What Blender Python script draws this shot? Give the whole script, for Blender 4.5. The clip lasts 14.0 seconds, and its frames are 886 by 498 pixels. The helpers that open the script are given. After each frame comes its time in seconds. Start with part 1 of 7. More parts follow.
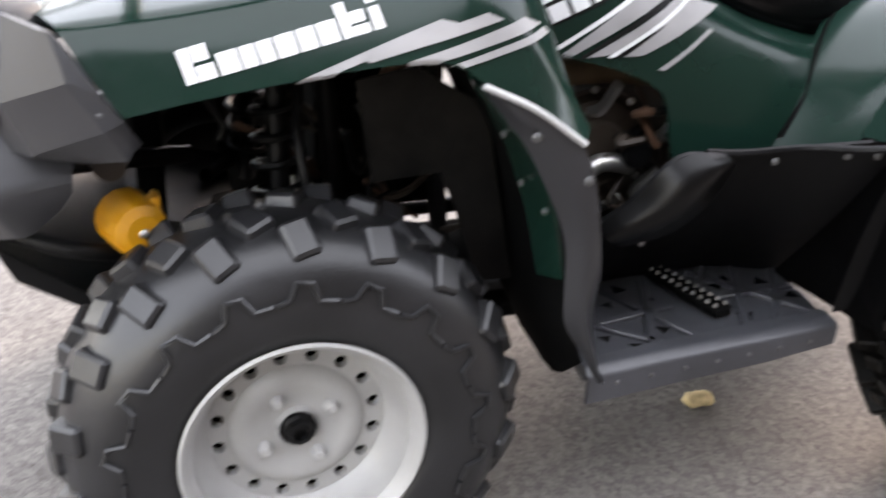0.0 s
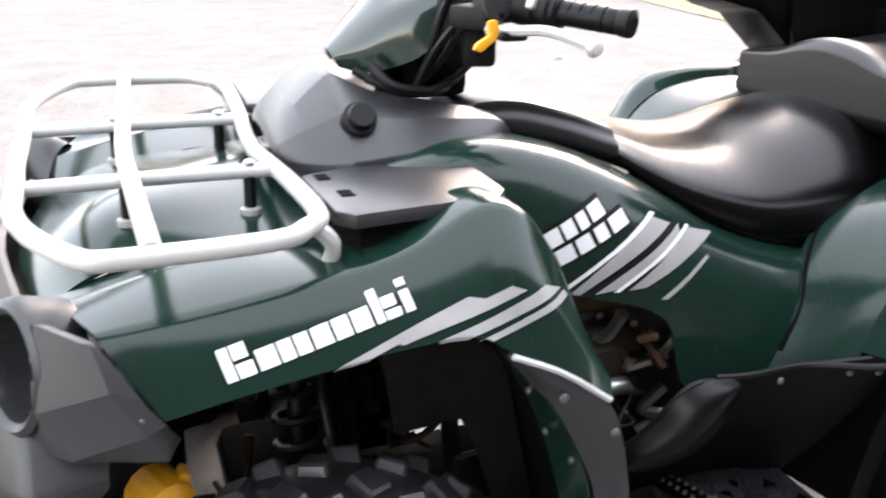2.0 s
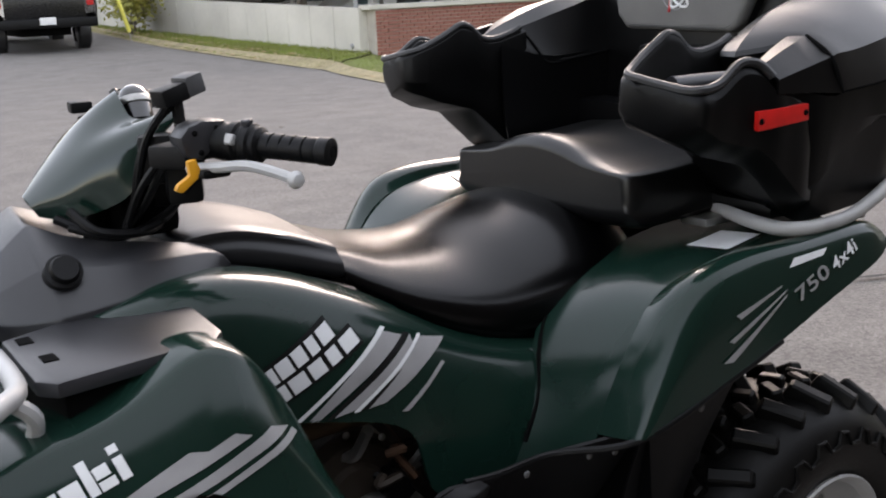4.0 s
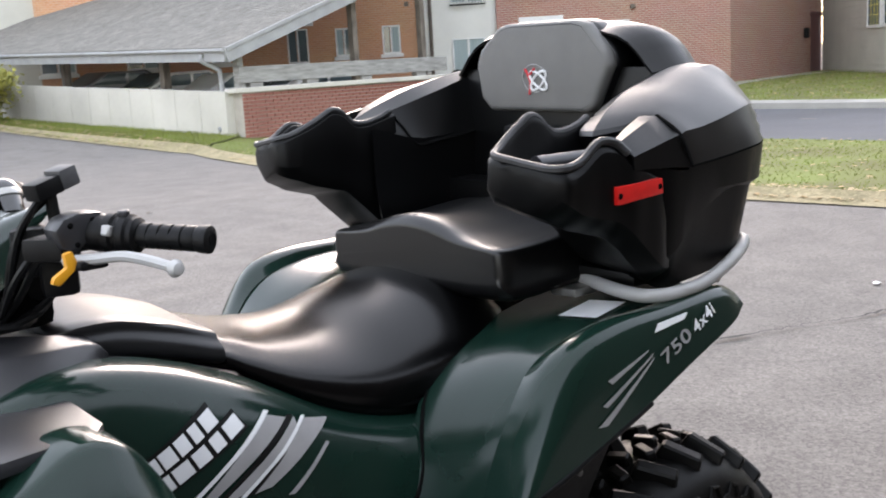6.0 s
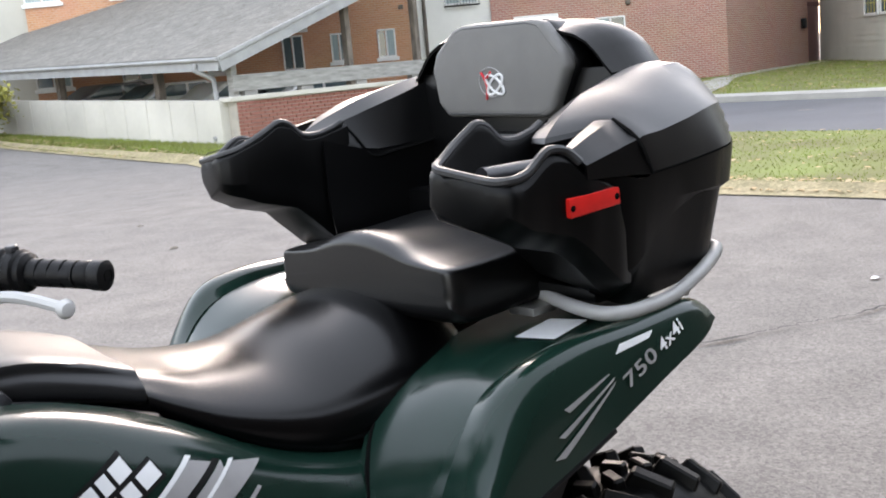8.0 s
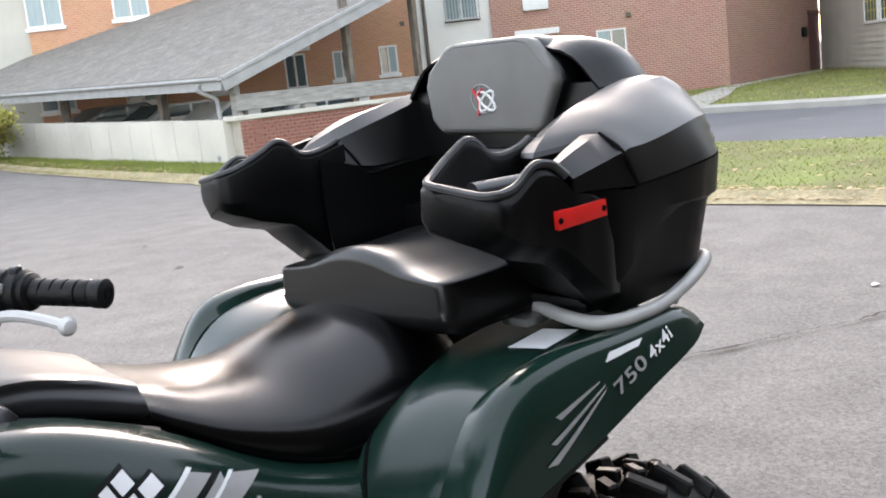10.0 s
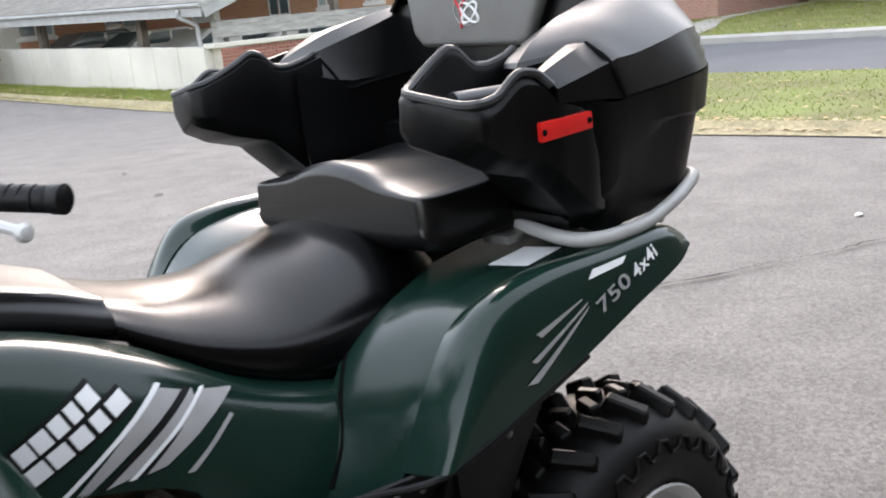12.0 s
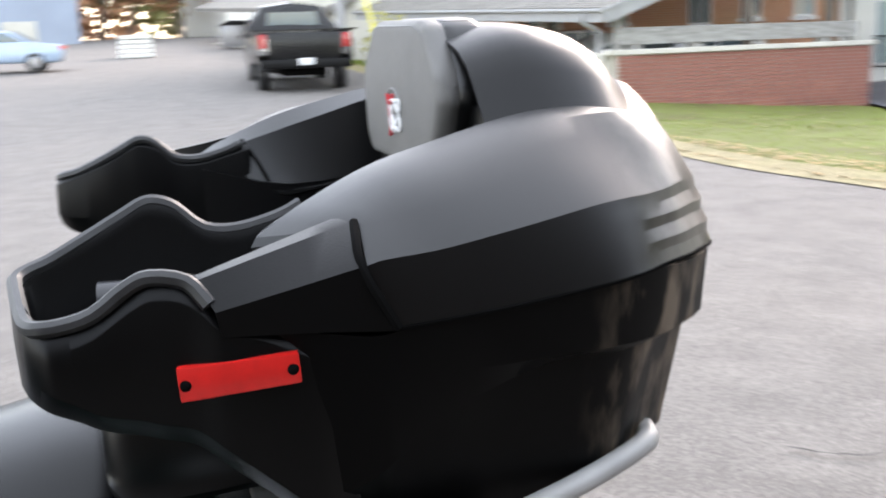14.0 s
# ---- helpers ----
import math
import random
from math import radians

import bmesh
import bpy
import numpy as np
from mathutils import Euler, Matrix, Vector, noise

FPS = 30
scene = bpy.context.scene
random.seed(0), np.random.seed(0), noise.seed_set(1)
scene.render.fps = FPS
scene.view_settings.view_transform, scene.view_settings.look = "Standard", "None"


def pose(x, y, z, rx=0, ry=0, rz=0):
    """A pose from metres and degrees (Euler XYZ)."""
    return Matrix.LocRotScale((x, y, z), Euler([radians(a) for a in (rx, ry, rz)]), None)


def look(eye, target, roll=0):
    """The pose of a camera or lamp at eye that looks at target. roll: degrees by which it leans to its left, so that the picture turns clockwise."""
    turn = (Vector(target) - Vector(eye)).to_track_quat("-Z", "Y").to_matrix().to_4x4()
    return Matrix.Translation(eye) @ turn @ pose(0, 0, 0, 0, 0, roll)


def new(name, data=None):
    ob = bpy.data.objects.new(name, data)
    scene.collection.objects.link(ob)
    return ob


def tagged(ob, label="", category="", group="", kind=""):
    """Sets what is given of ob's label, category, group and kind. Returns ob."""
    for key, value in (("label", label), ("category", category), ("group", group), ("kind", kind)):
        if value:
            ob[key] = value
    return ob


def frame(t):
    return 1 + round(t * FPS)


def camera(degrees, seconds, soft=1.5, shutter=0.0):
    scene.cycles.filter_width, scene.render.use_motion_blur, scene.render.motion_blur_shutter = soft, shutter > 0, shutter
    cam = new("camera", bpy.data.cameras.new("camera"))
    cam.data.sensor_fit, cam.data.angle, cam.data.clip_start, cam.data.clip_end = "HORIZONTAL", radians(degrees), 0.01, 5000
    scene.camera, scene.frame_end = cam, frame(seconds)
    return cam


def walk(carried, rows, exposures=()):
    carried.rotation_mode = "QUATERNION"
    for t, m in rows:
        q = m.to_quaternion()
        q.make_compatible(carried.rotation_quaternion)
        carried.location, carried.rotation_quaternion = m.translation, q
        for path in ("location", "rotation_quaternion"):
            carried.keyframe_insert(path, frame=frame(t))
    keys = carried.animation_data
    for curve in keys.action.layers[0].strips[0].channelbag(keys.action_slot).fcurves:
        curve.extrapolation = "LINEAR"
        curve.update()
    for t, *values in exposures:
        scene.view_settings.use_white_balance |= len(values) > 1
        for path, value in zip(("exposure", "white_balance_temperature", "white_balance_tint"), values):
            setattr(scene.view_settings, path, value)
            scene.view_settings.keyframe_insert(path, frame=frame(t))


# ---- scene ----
cam = camera(46.8, 14.0, soft=1.9, shutter=0.4)
PATH = [
    (0, (-0.202, -1.577, 1.106), (0.398, 0.128, 0.251), 3.1),
    (0.5, (-0.23, -1.566, 1.088), (0.168, 0.162, 0.163), 2.7),
    (1, (-0.279, -1.535, 1.159), (0.167, 0.232, 0.334), 1.5),
    (1.5, (-0.303, -1.503, 1.23), (0.268, 0.279, 0.523), 1.8),
    (2, (-0.278, -1.506, 1.275), (0.432, 0.253, 0.639), 0.8),
    (2.5, (-0.247, -1.514, 1.293), (0.602, 0.195, 0.694), 0.1),
    (3, (-0.216, -1.517, 1.313), (0.752, 0.146, 0.767), -0.8),
    (3.5, (-0.199, -1.516, 1.323), (0.839, 0.111, 0.797), -1.9),
    (4, (-0.194, -1.52, 1.33), (0.909, 0.075, 0.841), -2.6),
    (4.2, (-0.189, -1.524, 1.339), (0.931, 0.06, 0.855), -2.4),
    (6.3, (-0.225, -1.549, 1.343), (1.126, -0.115, 1.0), -3.9),
    (6.5, (-0.214, -1.541, 1.348), (1.151, -0.12, 1.005), -4.1),
    (7, (-0.119, -1.531, 1.346), (1.198, -0.065, 1.003), -3.9),
    (7.5, (-0.062, -1.521, 1.343), (1.246, -0.05, 0.99), -4.7),
    (8, (-0.061, -1.521, 1.342), (1.251, -0.053, 0.992), -5.2),
    (8.2, (-0.069, -1.524, 1.345), (1.244, -0.054, 1.009), -5.2),
    (10.5, (-0.073, -1.571, 1.345), (1.243, -0.1, 1.023), -6.7),
    (11, (-0.073, -1.57, 1.339), (1.278, -0.136, 0.995), -7.1),
    (11.5, (-0.101, -1.567, 1.342), (1.236, -0.119, 1.005), -7.3),
    (12, (-0.037, -1.533, 1.305), (1.268, -0.087, 0.853), -5.8),
    (12.5, (0.225, -1.514, 1.35), (1.423, 0.064, 1.078), -3.0),
    (13, (0.468, -1.414, 1.332), (1.547, 0.231, 0.971), -4.3),
    (13.5, (0.772, -1.343, 1.371), (1.823, 0.315, 0.986), -4.7),
    (14, (1.063, -1.362, 1.39), (1.704, 0.491, 0.994), -2.0),
]
walk(cam, [(t, look(eye, target, roll)) for t, eye, target, roll in PATH], [(0, 3.6, 8900, 26), (0.6, 3.85, 8900, 26), (1.1, 3.92, 8750, 25), (1.6, 3.82, 8700, 25), (2.4, 3.28, 8650, 25), (3.2, 2.88, 8600, 25), (4.0, 2.15, 8500, 25), (6.4, 2.65, 8250, 23), (11.5, 2.76, 8250, 22), (12.5, 2.82, 8300, 22), (14, 2.95, 8200, 22)])

# ---- world, sun ----
world = bpy.data.worlds.new("sky")
scene.world = world
world.use_nodes = True
wn = world.node_tree.nodes
sky = wn.new("ShaderNodeTexSky")
sky.sky_type = "NISHITA"
sky.sun_disc = False
SUN_ELEV, SUN_AZ = 22.0, 44.0
sky.sun_elevation, sky.sun_rotation = radians(SUN_ELEV), radians(SUN_AZ)
sky.air_density, sky.dust_density, sky.ozone_density = 1.0, 0.8, 1.0
# thin bright cloud over the clear sky: palest overhead, as under high overcast
wl = world.node_tree.links
clear, cloud, both = wn["Background"], wn.new("ShaderNodeBackground"), wn.new("ShaderNodeAddShader")
clear.inputs["Strength"].default_value = 0.06
wl.new(sky.outputs["Color"], clear.inputs["Color"])
cloud.inputs["Color"].default_value = (0.61, 0.805, 1.0, 1)
where, parts, climb = wn.new("ShaderNodeTexCoord"), wn.new("ShaderNodeSeparateXYZ"), wn.new("ShaderNodeMapRange")
wl.new(where.outputs["Generated"], parts.inputs["Vector"])
wl.new(parts.outputs["Z"], climb.inputs["Value"])
climb.inputs["From Min"].default_value, climb.inputs["From Max"].default_value = 0.0, 1.0
climb.inputs["To Min"].default_value, climb.inputs["To Max"].default_value = 0.34, 0.44
wl.new(climb.outputs["Result"], cloud.inputs["Strength"])
wl.new(clear.outputs["Background"], both.inputs[0])
wl.new(cloud.outputs["Background"], both.inputs[1])
wl.new(both.outputs["Shader"], wn["World Output"].inputs["Surface"])
sun = new("sun", bpy.data.lights.new("sun", "SUN"))
sun.data.energy, sun.data.angle, sun.data.color = 0.62, radians(27.0), (0.88, 0.93, 1.0)
to_sun = Vector((math.sin(radians(SUN_AZ)) * math.cos(radians(SUN_ELEV)), math.cos(radians(SUN_AZ)) * math.cos(radians(SUN_ELEV)), math.sin(radians(SUN_ELEV))))
sun.matrix_world = look((0, 0, 20), Vector((0, 0, 20)) - to_sun)


# ---- materials ----
def material(name, color, rough=0.5, metal=0.0, var=0.12, scale=8.0, bump=0.0, bump_scale=200.0, coat=0.0, second=None, spec=0.5, stretch=(1, 1, 1), uneven=1.0):
    """A surface with two scales of colour variation, uneven gloss and fine relief."""
    m = bpy.data.materials.new(name)
    m.use_nodes = True
    n, l = m.node_tree.nodes, m.node_tree.links
    b = n["Principled BSDF"]
    b.inputs["Metallic"].default_value = metal
    b.inputs["Coat Weight"].default_value = coat
    b.inputs["Coat Roughness"].default_value = 0.12
    b.inputs["Specular IOR Level"].default_value = spec
    co = n.new("ShaderNodeTexCoord")
    mp = n.new("ShaderNodeMapping")
    mp.inputs["Scale"].default_value = stretch
    l.new(co.outputs["Object"], mp.inputs["Vector"])
    big, fine = n.new("ShaderNodeTexNoise"), n.new("ShaderNodeTexNoise")
    big.inputs["Scale"].default_value, fine.inputs["Scale"].default_value = scale, scale * 14
    big.inputs["Detail"].default_value = fine.inputs["Detail"].default_value = 4
    for t in (big, fine):
        l.new(mp.outputs["Vector"], t.inputs["Vector"])
    mix = n.new("ShaderNodeMix")
    mix.data_type = "RGBA"
    dark = second or tuple(c * (1 - 2.2 * var) for c in color)
    mix.inputs["A"].default_value = (*[max(c, 0) for c in dark], 1)
    mix.inputs["B"].default_value = (*[min(c * (1 + 0.6 * var), 1) for c in color], 1)
    add = n.new("ShaderNodeMath")
    add.operation = "MULTIPLY_ADD"
    add.inputs[1].default_value = 0.35
    l.new(fine.outputs["Fac"], add.inputs[0])
    sub = n.new("ShaderNodeMapRange")
    sub.inputs["From Min"].default_value, sub.inputs["From Max"].default_value = 0.3, 0.7
    sub.inputs["To Min"].default_value, sub.inputs["To Max"].default_value = -0.1, 0.75
    l.new(big.outputs["Fac"], sub.inputs["Value"])
    l.new(sub.outputs["Result"], add.inputs[2])
    l.new(add.outputs["Value"], mix.inputs["Factor"])
    l.new(mix.outputs["Result"], b.inputs["Base Color"])
    rr = n.new("ShaderNodeMapRange")
    rr.inputs["To Min"].default_value, rr.inputs["To Max"].default_value = max(rough - 0.08 * uneven, 0.02), min(rough + 0.1 * uneven, 1)
    l.new(fine.outputs["Fac"], rr.inputs["Value"])
    l.new(rr.outputs["Result"], b.inputs["Roughness"])
    if bump:
        bt, bp = n.new("ShaderNodeTexNoise"), n.new("ShaderNodeBump")
        bt.inputs["Scale"].default_value, bt.inputs["Detail"].default_value = bump_scale, 3
        l.new(mp.outputs["Vector"], bt.inputs["Vector"])
        bp.inputs["Strength"].default_value, bp.inputs["Distance"].default_value = bump, 0.002
        l.new(bt.outputs["Fac"], bp.inputs["Height"])
        l.new(bp.outputs["Normal"], b.inputs["Normal"])
    return m


def speckled(m, stones, pale, dark, amount):
    """Adds broken stone grains of mixed brightness, worn blotches and small pits to a paved surface."""
    n, l = m.node_tree.nodes, m.node_tree.links
    b = n["Principled BSDF"]
    base = b.inputs["Base Color"].links[0].from_socket
    co = n.new("ShaderNodeTexCoord")
    for scale, lo, hi, share in ((stones, dark, pale, amount), (stones * 2.7, dark, pale, amount * 0.7)):
        v = n.new("ShaderNodeTexVoronoi")
        v.inputs["Scale"].default_value = scale
        l.new(co.outputs["Object"], v.inputs["Vector"])
        ramp = n.new("ShaderNodeValToRGB")
        ramp.color_ramp.elements[0].position, ramp.color_ramp.elements[1].position = 0.15, 0.95
        ramp.color_ramp.elements[0].color, ramp.color_ramp.elements[1].color = (*lo, 1), (*hi, 1)
        l.new(v.outputs["Color"], ramp.inputs["Fac"])
        mix = n.new("ShaderNodeMix")
        mix.data_type = "RGBA"
        mix.inputs["Factor"].default_value = share
        l.new(base, mix.inputs["A"])
        l.new(ramp.outputs["Color"], mix.inputs["B"])
        base = mix.outputs["Result"]
    blot, rg, mul = n.new("ShaderNodeTexNoise"), n.new("ShaderNodeMapRange"), n.new("ShaderNodeMix")
    blot.inputs["Scale"].default_value, blot.inputs["Detail"].default_value = 2.6, 8
    l.new(co.outputs["Object"], blot.inputs["Vector"])
    rg.inputs["From Min"].default_value, rg.inputs["From Max"].default_value = 0.3, 0.7
    rg.inputs["To Min"].default_value, rg.inputs["To Max"].default_value = 0.82, 1.12
    l.new(blot.outputs["Fac"], rg.inputs["Value"])
    mul.data_type, mul.blend_type = "RGBA", "MULTIPLY"
    mul.inputs["Factor"].default_value = 1.0
    l.new(base, mul.inputs["A"])
    l.new(rg.outputs["Result"], mul.inputs["B"])
    l.new(mul.outputs["Result"], b.inputs["Base Color"])
    return m


def scuffed(m, start=0.06, full=0.14, sparse=0.50, dense=0.66, pale_tone=(0.14, 0.107, 0.080, 1)):
    """Adds pale patches towards a rear corner; on the tub wall, dusty scrapes."""
    n, l = m.node_tree.nodes, m.node_tree.links
    b = n["Principled BSDF"]
    base = b.inputs["Base Color"].links[0].from_socket
    co, mp, t, sep = n.new("ShaderNodeTexCoord"), n.new("ShaderNodeMapping"), n.new("ShaderNodeTexNoise"), n.new("ShaderNodeSeparateXYZ")
    mp.inputs["Scale"].default_value = (14, 14, 5)
    t.inputs["Scale"].default_value, t.inputs["Detail"].default_value = 1.6, 8
    l.new(co.outputs["Object"], mp.inputs["Vector"])
    l.new(mp.outputs["Vector"], t.inputs["Vector"])
    l.new(co.outputs["Object"], sep.inputs["Vector"])
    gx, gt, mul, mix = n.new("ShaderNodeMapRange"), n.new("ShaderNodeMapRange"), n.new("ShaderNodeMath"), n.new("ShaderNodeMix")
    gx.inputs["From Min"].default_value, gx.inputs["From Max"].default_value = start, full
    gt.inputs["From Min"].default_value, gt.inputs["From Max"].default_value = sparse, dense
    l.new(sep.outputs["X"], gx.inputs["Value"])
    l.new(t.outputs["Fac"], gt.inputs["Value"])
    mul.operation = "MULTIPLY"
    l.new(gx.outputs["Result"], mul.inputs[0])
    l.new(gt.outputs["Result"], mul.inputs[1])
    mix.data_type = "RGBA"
    mix.inputs["B"].default_value = pale_tone
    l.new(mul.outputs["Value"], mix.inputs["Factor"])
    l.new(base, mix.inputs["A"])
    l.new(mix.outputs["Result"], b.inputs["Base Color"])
    return m


GLOSSGREEN = material("polished_green_plastic", (0.0034, 0.0165, 0.0120), 0.16, var=0.08, scale=5, coat=0.45, bump=0.02, bump_scale=60, spec=0.42)
CAPGREY = material("grey_cap", (0.060, 0.060, 0.062), 0.5, var=0.2, scale=40, bump=0.2, bump_scale=300)
GLOSSBLACK = material("gloss_black", (0.003, 0.003, 0.003), 0.08, var=0.1, scale=9, coat=0.8, spec=0.5)
GREEN = material("green_plastic", (0.0036, 0.0180, 0.0130), 0.17, var=0.08, scale=5, coat=0.16, bump=0.03, bump_scale=60, spec=0.26)
BLACK = material("black_plastic", (0.0030, 0.0030, 0.0034), 0.42, var=0.2, scale=6, bump=0.25, bump_scale=700, spec=0.18)
GREY = material("grey_plastic", (0.021, 0.021, 0.0235), 0.36, var=0.15, scale=6, bump=0.12, bump_scale=700, spec=0.5, uneven=0.3)
# near-black, hardly any gloss: shade of gaps and recesses put into the colour
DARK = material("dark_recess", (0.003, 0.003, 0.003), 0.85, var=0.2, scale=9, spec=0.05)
TRUNK = material("trunk_plastic", (0.0013, 0.0013, 0.0015), 0.34, var=0.12, scale=5, bump=0.05, bump_scale=700, spec=0.25, uneven=0.2)
# the lid turns mottled and paler towards its rear corner
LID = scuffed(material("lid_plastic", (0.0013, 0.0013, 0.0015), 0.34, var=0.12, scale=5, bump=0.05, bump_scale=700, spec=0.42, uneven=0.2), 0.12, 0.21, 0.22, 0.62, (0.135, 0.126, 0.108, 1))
TRAY = material("tray_plastic", (0.0012, 0.0012, 0.0013), 0.38, var=0.12, scale=5, bump=0.08, bump_scale=500, spec=0.18, uneven=0.3)
# tray plastic in lighter grey: skylight on the upturned rim put into the colour
RIMLIT = material("lit_rim_plastic", (0.020, 0.020, 0.021), 0.5, var=0.3, scale=30, bump=0.15, bump_scale=400, spec=0.5, uneven=0.3)
TUBWALL = scuffed(material("scuffed_plastic", (0.0010, 0.0010, 0.0011), 0.42, var=0.12, scale=5, bump=0.05, bump_scale=700, spec=0.10, uneven=0.2))
VINYL = material("seat_vinyl", (0.0009, 0.0009, 0.0011), 0.26, var=0.08, scale=3, spec=0.26, uneven=0.1)
PADV = material("pad_vinyl", (0.0026, 0.0026, 0.0028), 0.34, var=0.15, scale=7, bump=0.06, bump_scale=120, spec=0.46, uneven=0.3)
CLOTH = material("backrest_vinyl", (0.125, 0.121, 0.115), 0.55, var=0.1, scale=8, bump=0.4, bump_scale=600)
RUBBER = material("tyre_rubber", (0.014, 0.014, 0.0152), 0.34, var=0.25, scale=9, bump=0.2, bump_scale=300, spec=0.5)
MUDDY = material("muddy_plastic", (0.010, 0.0085, 0.0075), 0.8, var=0.4, scale=14, bump=0.3, bump_scale=90, spec=0.15)
# rear tyres: darker, less glossy than the front ones
REARTYRE = material("rear_tyre_rubber", (0.0032, 0.0030, 0.0028), 0.45, var=0.3, scale=9, bump=0.25, bump_scale=300, spec=0.16)
SILVER = material("silver_paint", (0.40, 0.395, 0.388), 0.40, metal=0.15, var=0.05, scale=12)
RIM = material("rim_paint", (0.33, 0.325, 0.315), 0.45, metal=0.1, var=0.07, scale=14)
STEEL = material("bare_steel", (0.45, 0.44, 0.42), 0.35, metal=0.9, var=0.2, scale=20)
ALLOY = material("engine_alloy", (0.034, 0.026, 0.020), 0.5, metal=0.3, var=0.35, scale=22, second=(0.022, 0.013, 0.008))
RUST = material("rusty_iron", (0.075, 0.030, 0.012), 0.8, var=0.4, scale=20)
BOLT = material("dull_bolt", (0.13, 0.13, 0.13), 0.4, metal=0.6, var=0.2, scale=30)
YELLOW = material("yellow_plastic", (0.60, 0.25, 0.010), 0.45, var=0.1, scale=16)
RED = material("red_reflector", (0.62, 0.015, 0.012), 0.3, var=0.08, scale=60, coat=0.4)
WHITE = material("white_decal", (0.66, 0.66, 0.66), 0.4, var=0.04, scale=20)
GREYDEC = material("grey_decal", (0.27, 0.26, 0.26), 0.4, var=0.08, scale=20)
BOARD = material("board_plastic", (0.040, 0.041, 0.046), 0.34, var=0.2, scale=9, bump=0.2, bump_scale=400, spec=0.5)
BLACKDEC = material("black_decal", (0.006, 0.006, 0.006), 0.4, var=0.1, scale=20, spec=0.15)
REDDEC = material("red_thread", (0.55, 0.02, 0.03), 0.7, var=0.1, scale=60)
ASPHALT = speckled(material("asphalt", (0.127, 0.111, 0.098), 0.92, var=0.10, scale=0.5, bump=0.6, bump_scale=150, second=(0.092, 0.083, 0.077)), 78, (0.29, 0.270, 0.250), (0.040, 0.036, 0.034), 0.36)
ROAD = material("road_asphalt", (0.085, 0.088, 0.098), 0.9, var=0.12, scale=0.4, bump=0.6, bump_scale=60)
GRASS = material("lawn_soil", (0.125, 0.160, 0.030), 0.95, var=0.2, scale=0.9, second=(0.105, 0.086, 0.032), bump=0.8, bump_scale=30)
LITTER = speckled(material("leaf_litter", (0.30, 0.235, 0.140), 0.95, var=0.3, scale=3.0, second=(0.17, 0.155, 0.060), bump=0.8, bump_scale=30), 22, (0.45, 0.36, 0.22), (0.10, 0.085, 0.045), 0.40)
KERBSTONE = material("worn_concrete", (0.36, 0.345, 0.315), 0.9, var=0.14, scale=0.8, bump=0.4, bump_scale=40)
CONCRETE = material("concrete", (0.58, 0.55, 0.49), 0.9, var=0.1, scale=0.6, bump=0.4, bump_scale=40)
BRICK = material("red_brick", (0.36, 0.150, 0.105), 0.9, var=0.15, scale=1.2)
STUCCO = material("white_siding", (0.72, 0.71, 0.66), 0.85, var=0.05, scale=1.0)
SIDING = material("beige_siding", (0.50, 0.48, 0.42), 0.8, var=0.06, scale=1.0)
SHINGLE = speckled(material("grey_shingle", (0.195, 0.182, 0.162), 0.95, var=0.14, scale=1.6, bump=0.3, bump_scale=20), 9, (0.28, 0.262, 0.235), (0.10, 0.094, 0.085), 0.40)
TRIM = material("grey_trim", (0.33, 0.33, 0.33), 0.7, var=0.1, scale=3)
WEATHERED = material("weathered_wood", (0.33, 0.32, 0.30), 0.9, var=0.2, scale=3, stretch=(1, 1, 6))
MORTAR = material("mortar", (0.45, 0.41, 0.36), 0.95, var=0.1, scale=4)
GLASSY = material("window_glass", (0.10, 0.14, 0.15), 0.06, var=0.15, scale=0.6, spec=0.8)
CURTAIN = material("curtain", (0.34, 0.42, 0.42), 0.8, var=0.1, scale=3, stretch=(9, 9, 0.4))
WINFRAME = material("window_frame", (0.75, 0.75, 0.73), 0.5, var=0.04, scale=6)
BARK = material("bark", (0.17, 0.14, 0.115), 0.9, var=0.25, scale=9, bump=0.8, bump_scale=40, stretch=(1, 1, 0.3))
CARBLACK = material("black_car_paint", (0.005, 0.005, 0.0055), 0.25, var=0.1, scale=2, spec=0.3, coat=0.1)
# white stands in for sky reflections on the roofed-over cars
CARSKYLIT = material("skylit_car_paint", (0.72, 0.72, 0.71), 0.3, var=0.05, scale=2, coat=0.4)
CARGREY = material("grey_car_paint", (0.30, 0.30, 0.31), 0.3, metal=0.5, var=0.08, scale=2, coat=0.4)
CARBLUE = material("light_blue_car_paint", (0.30, 0.40, 0.52), 0.28, metal=0.35, var=0.06, scale=2, coat=0.5)
REDLAMP = material("red_lamp", (0.5, 0.02, 0.02), 0.2, var=0.1, scale=8, coat=0.5)
POLEYEL = material("yellow_sleeve", (0.75, 0.66, 0.12), 0.5, var=0.08, scale=4)
DOORRED = material("maroon_door", (0.15, 0.055, 0.055), 0.6, var=0.08, scale=3)


# ---- mesh helpers ----
def part(name, bm, mat, parent=None, label="", smooth=True, angle=40):
    """Links a bmesh as one mesh object; a part where it has a parent."""
    me = bpy.data.meshes.new(name)
    bmesh.ops.recalc_face_normals(bm, faces=bm.faces)
    bm.to_mesh(me)
    bm.free()
    for m in (mat if isinstance(mat, (list, tuple)) else (mat,)):
        me.materials.append(m)
    if smooth:
        me.polygons.foreach_set("use_smooth", [True] * len(me.polygons))
        me.set_sharp_from_angle(angle=radians(angle))
    ob = new(name, me)
    if parent:
        ob.parent = parent
    if label:
        tagged(ob, label)
    return ob


def root(name, x, y, z, label, category, group="", rz=0):
    ob = new(name)
    ob.empty_display_size = 0.05
    ob.matrix_basis = pose(x, y, z, 0, 0, rz)
    return tagged(ob, label, category, group)


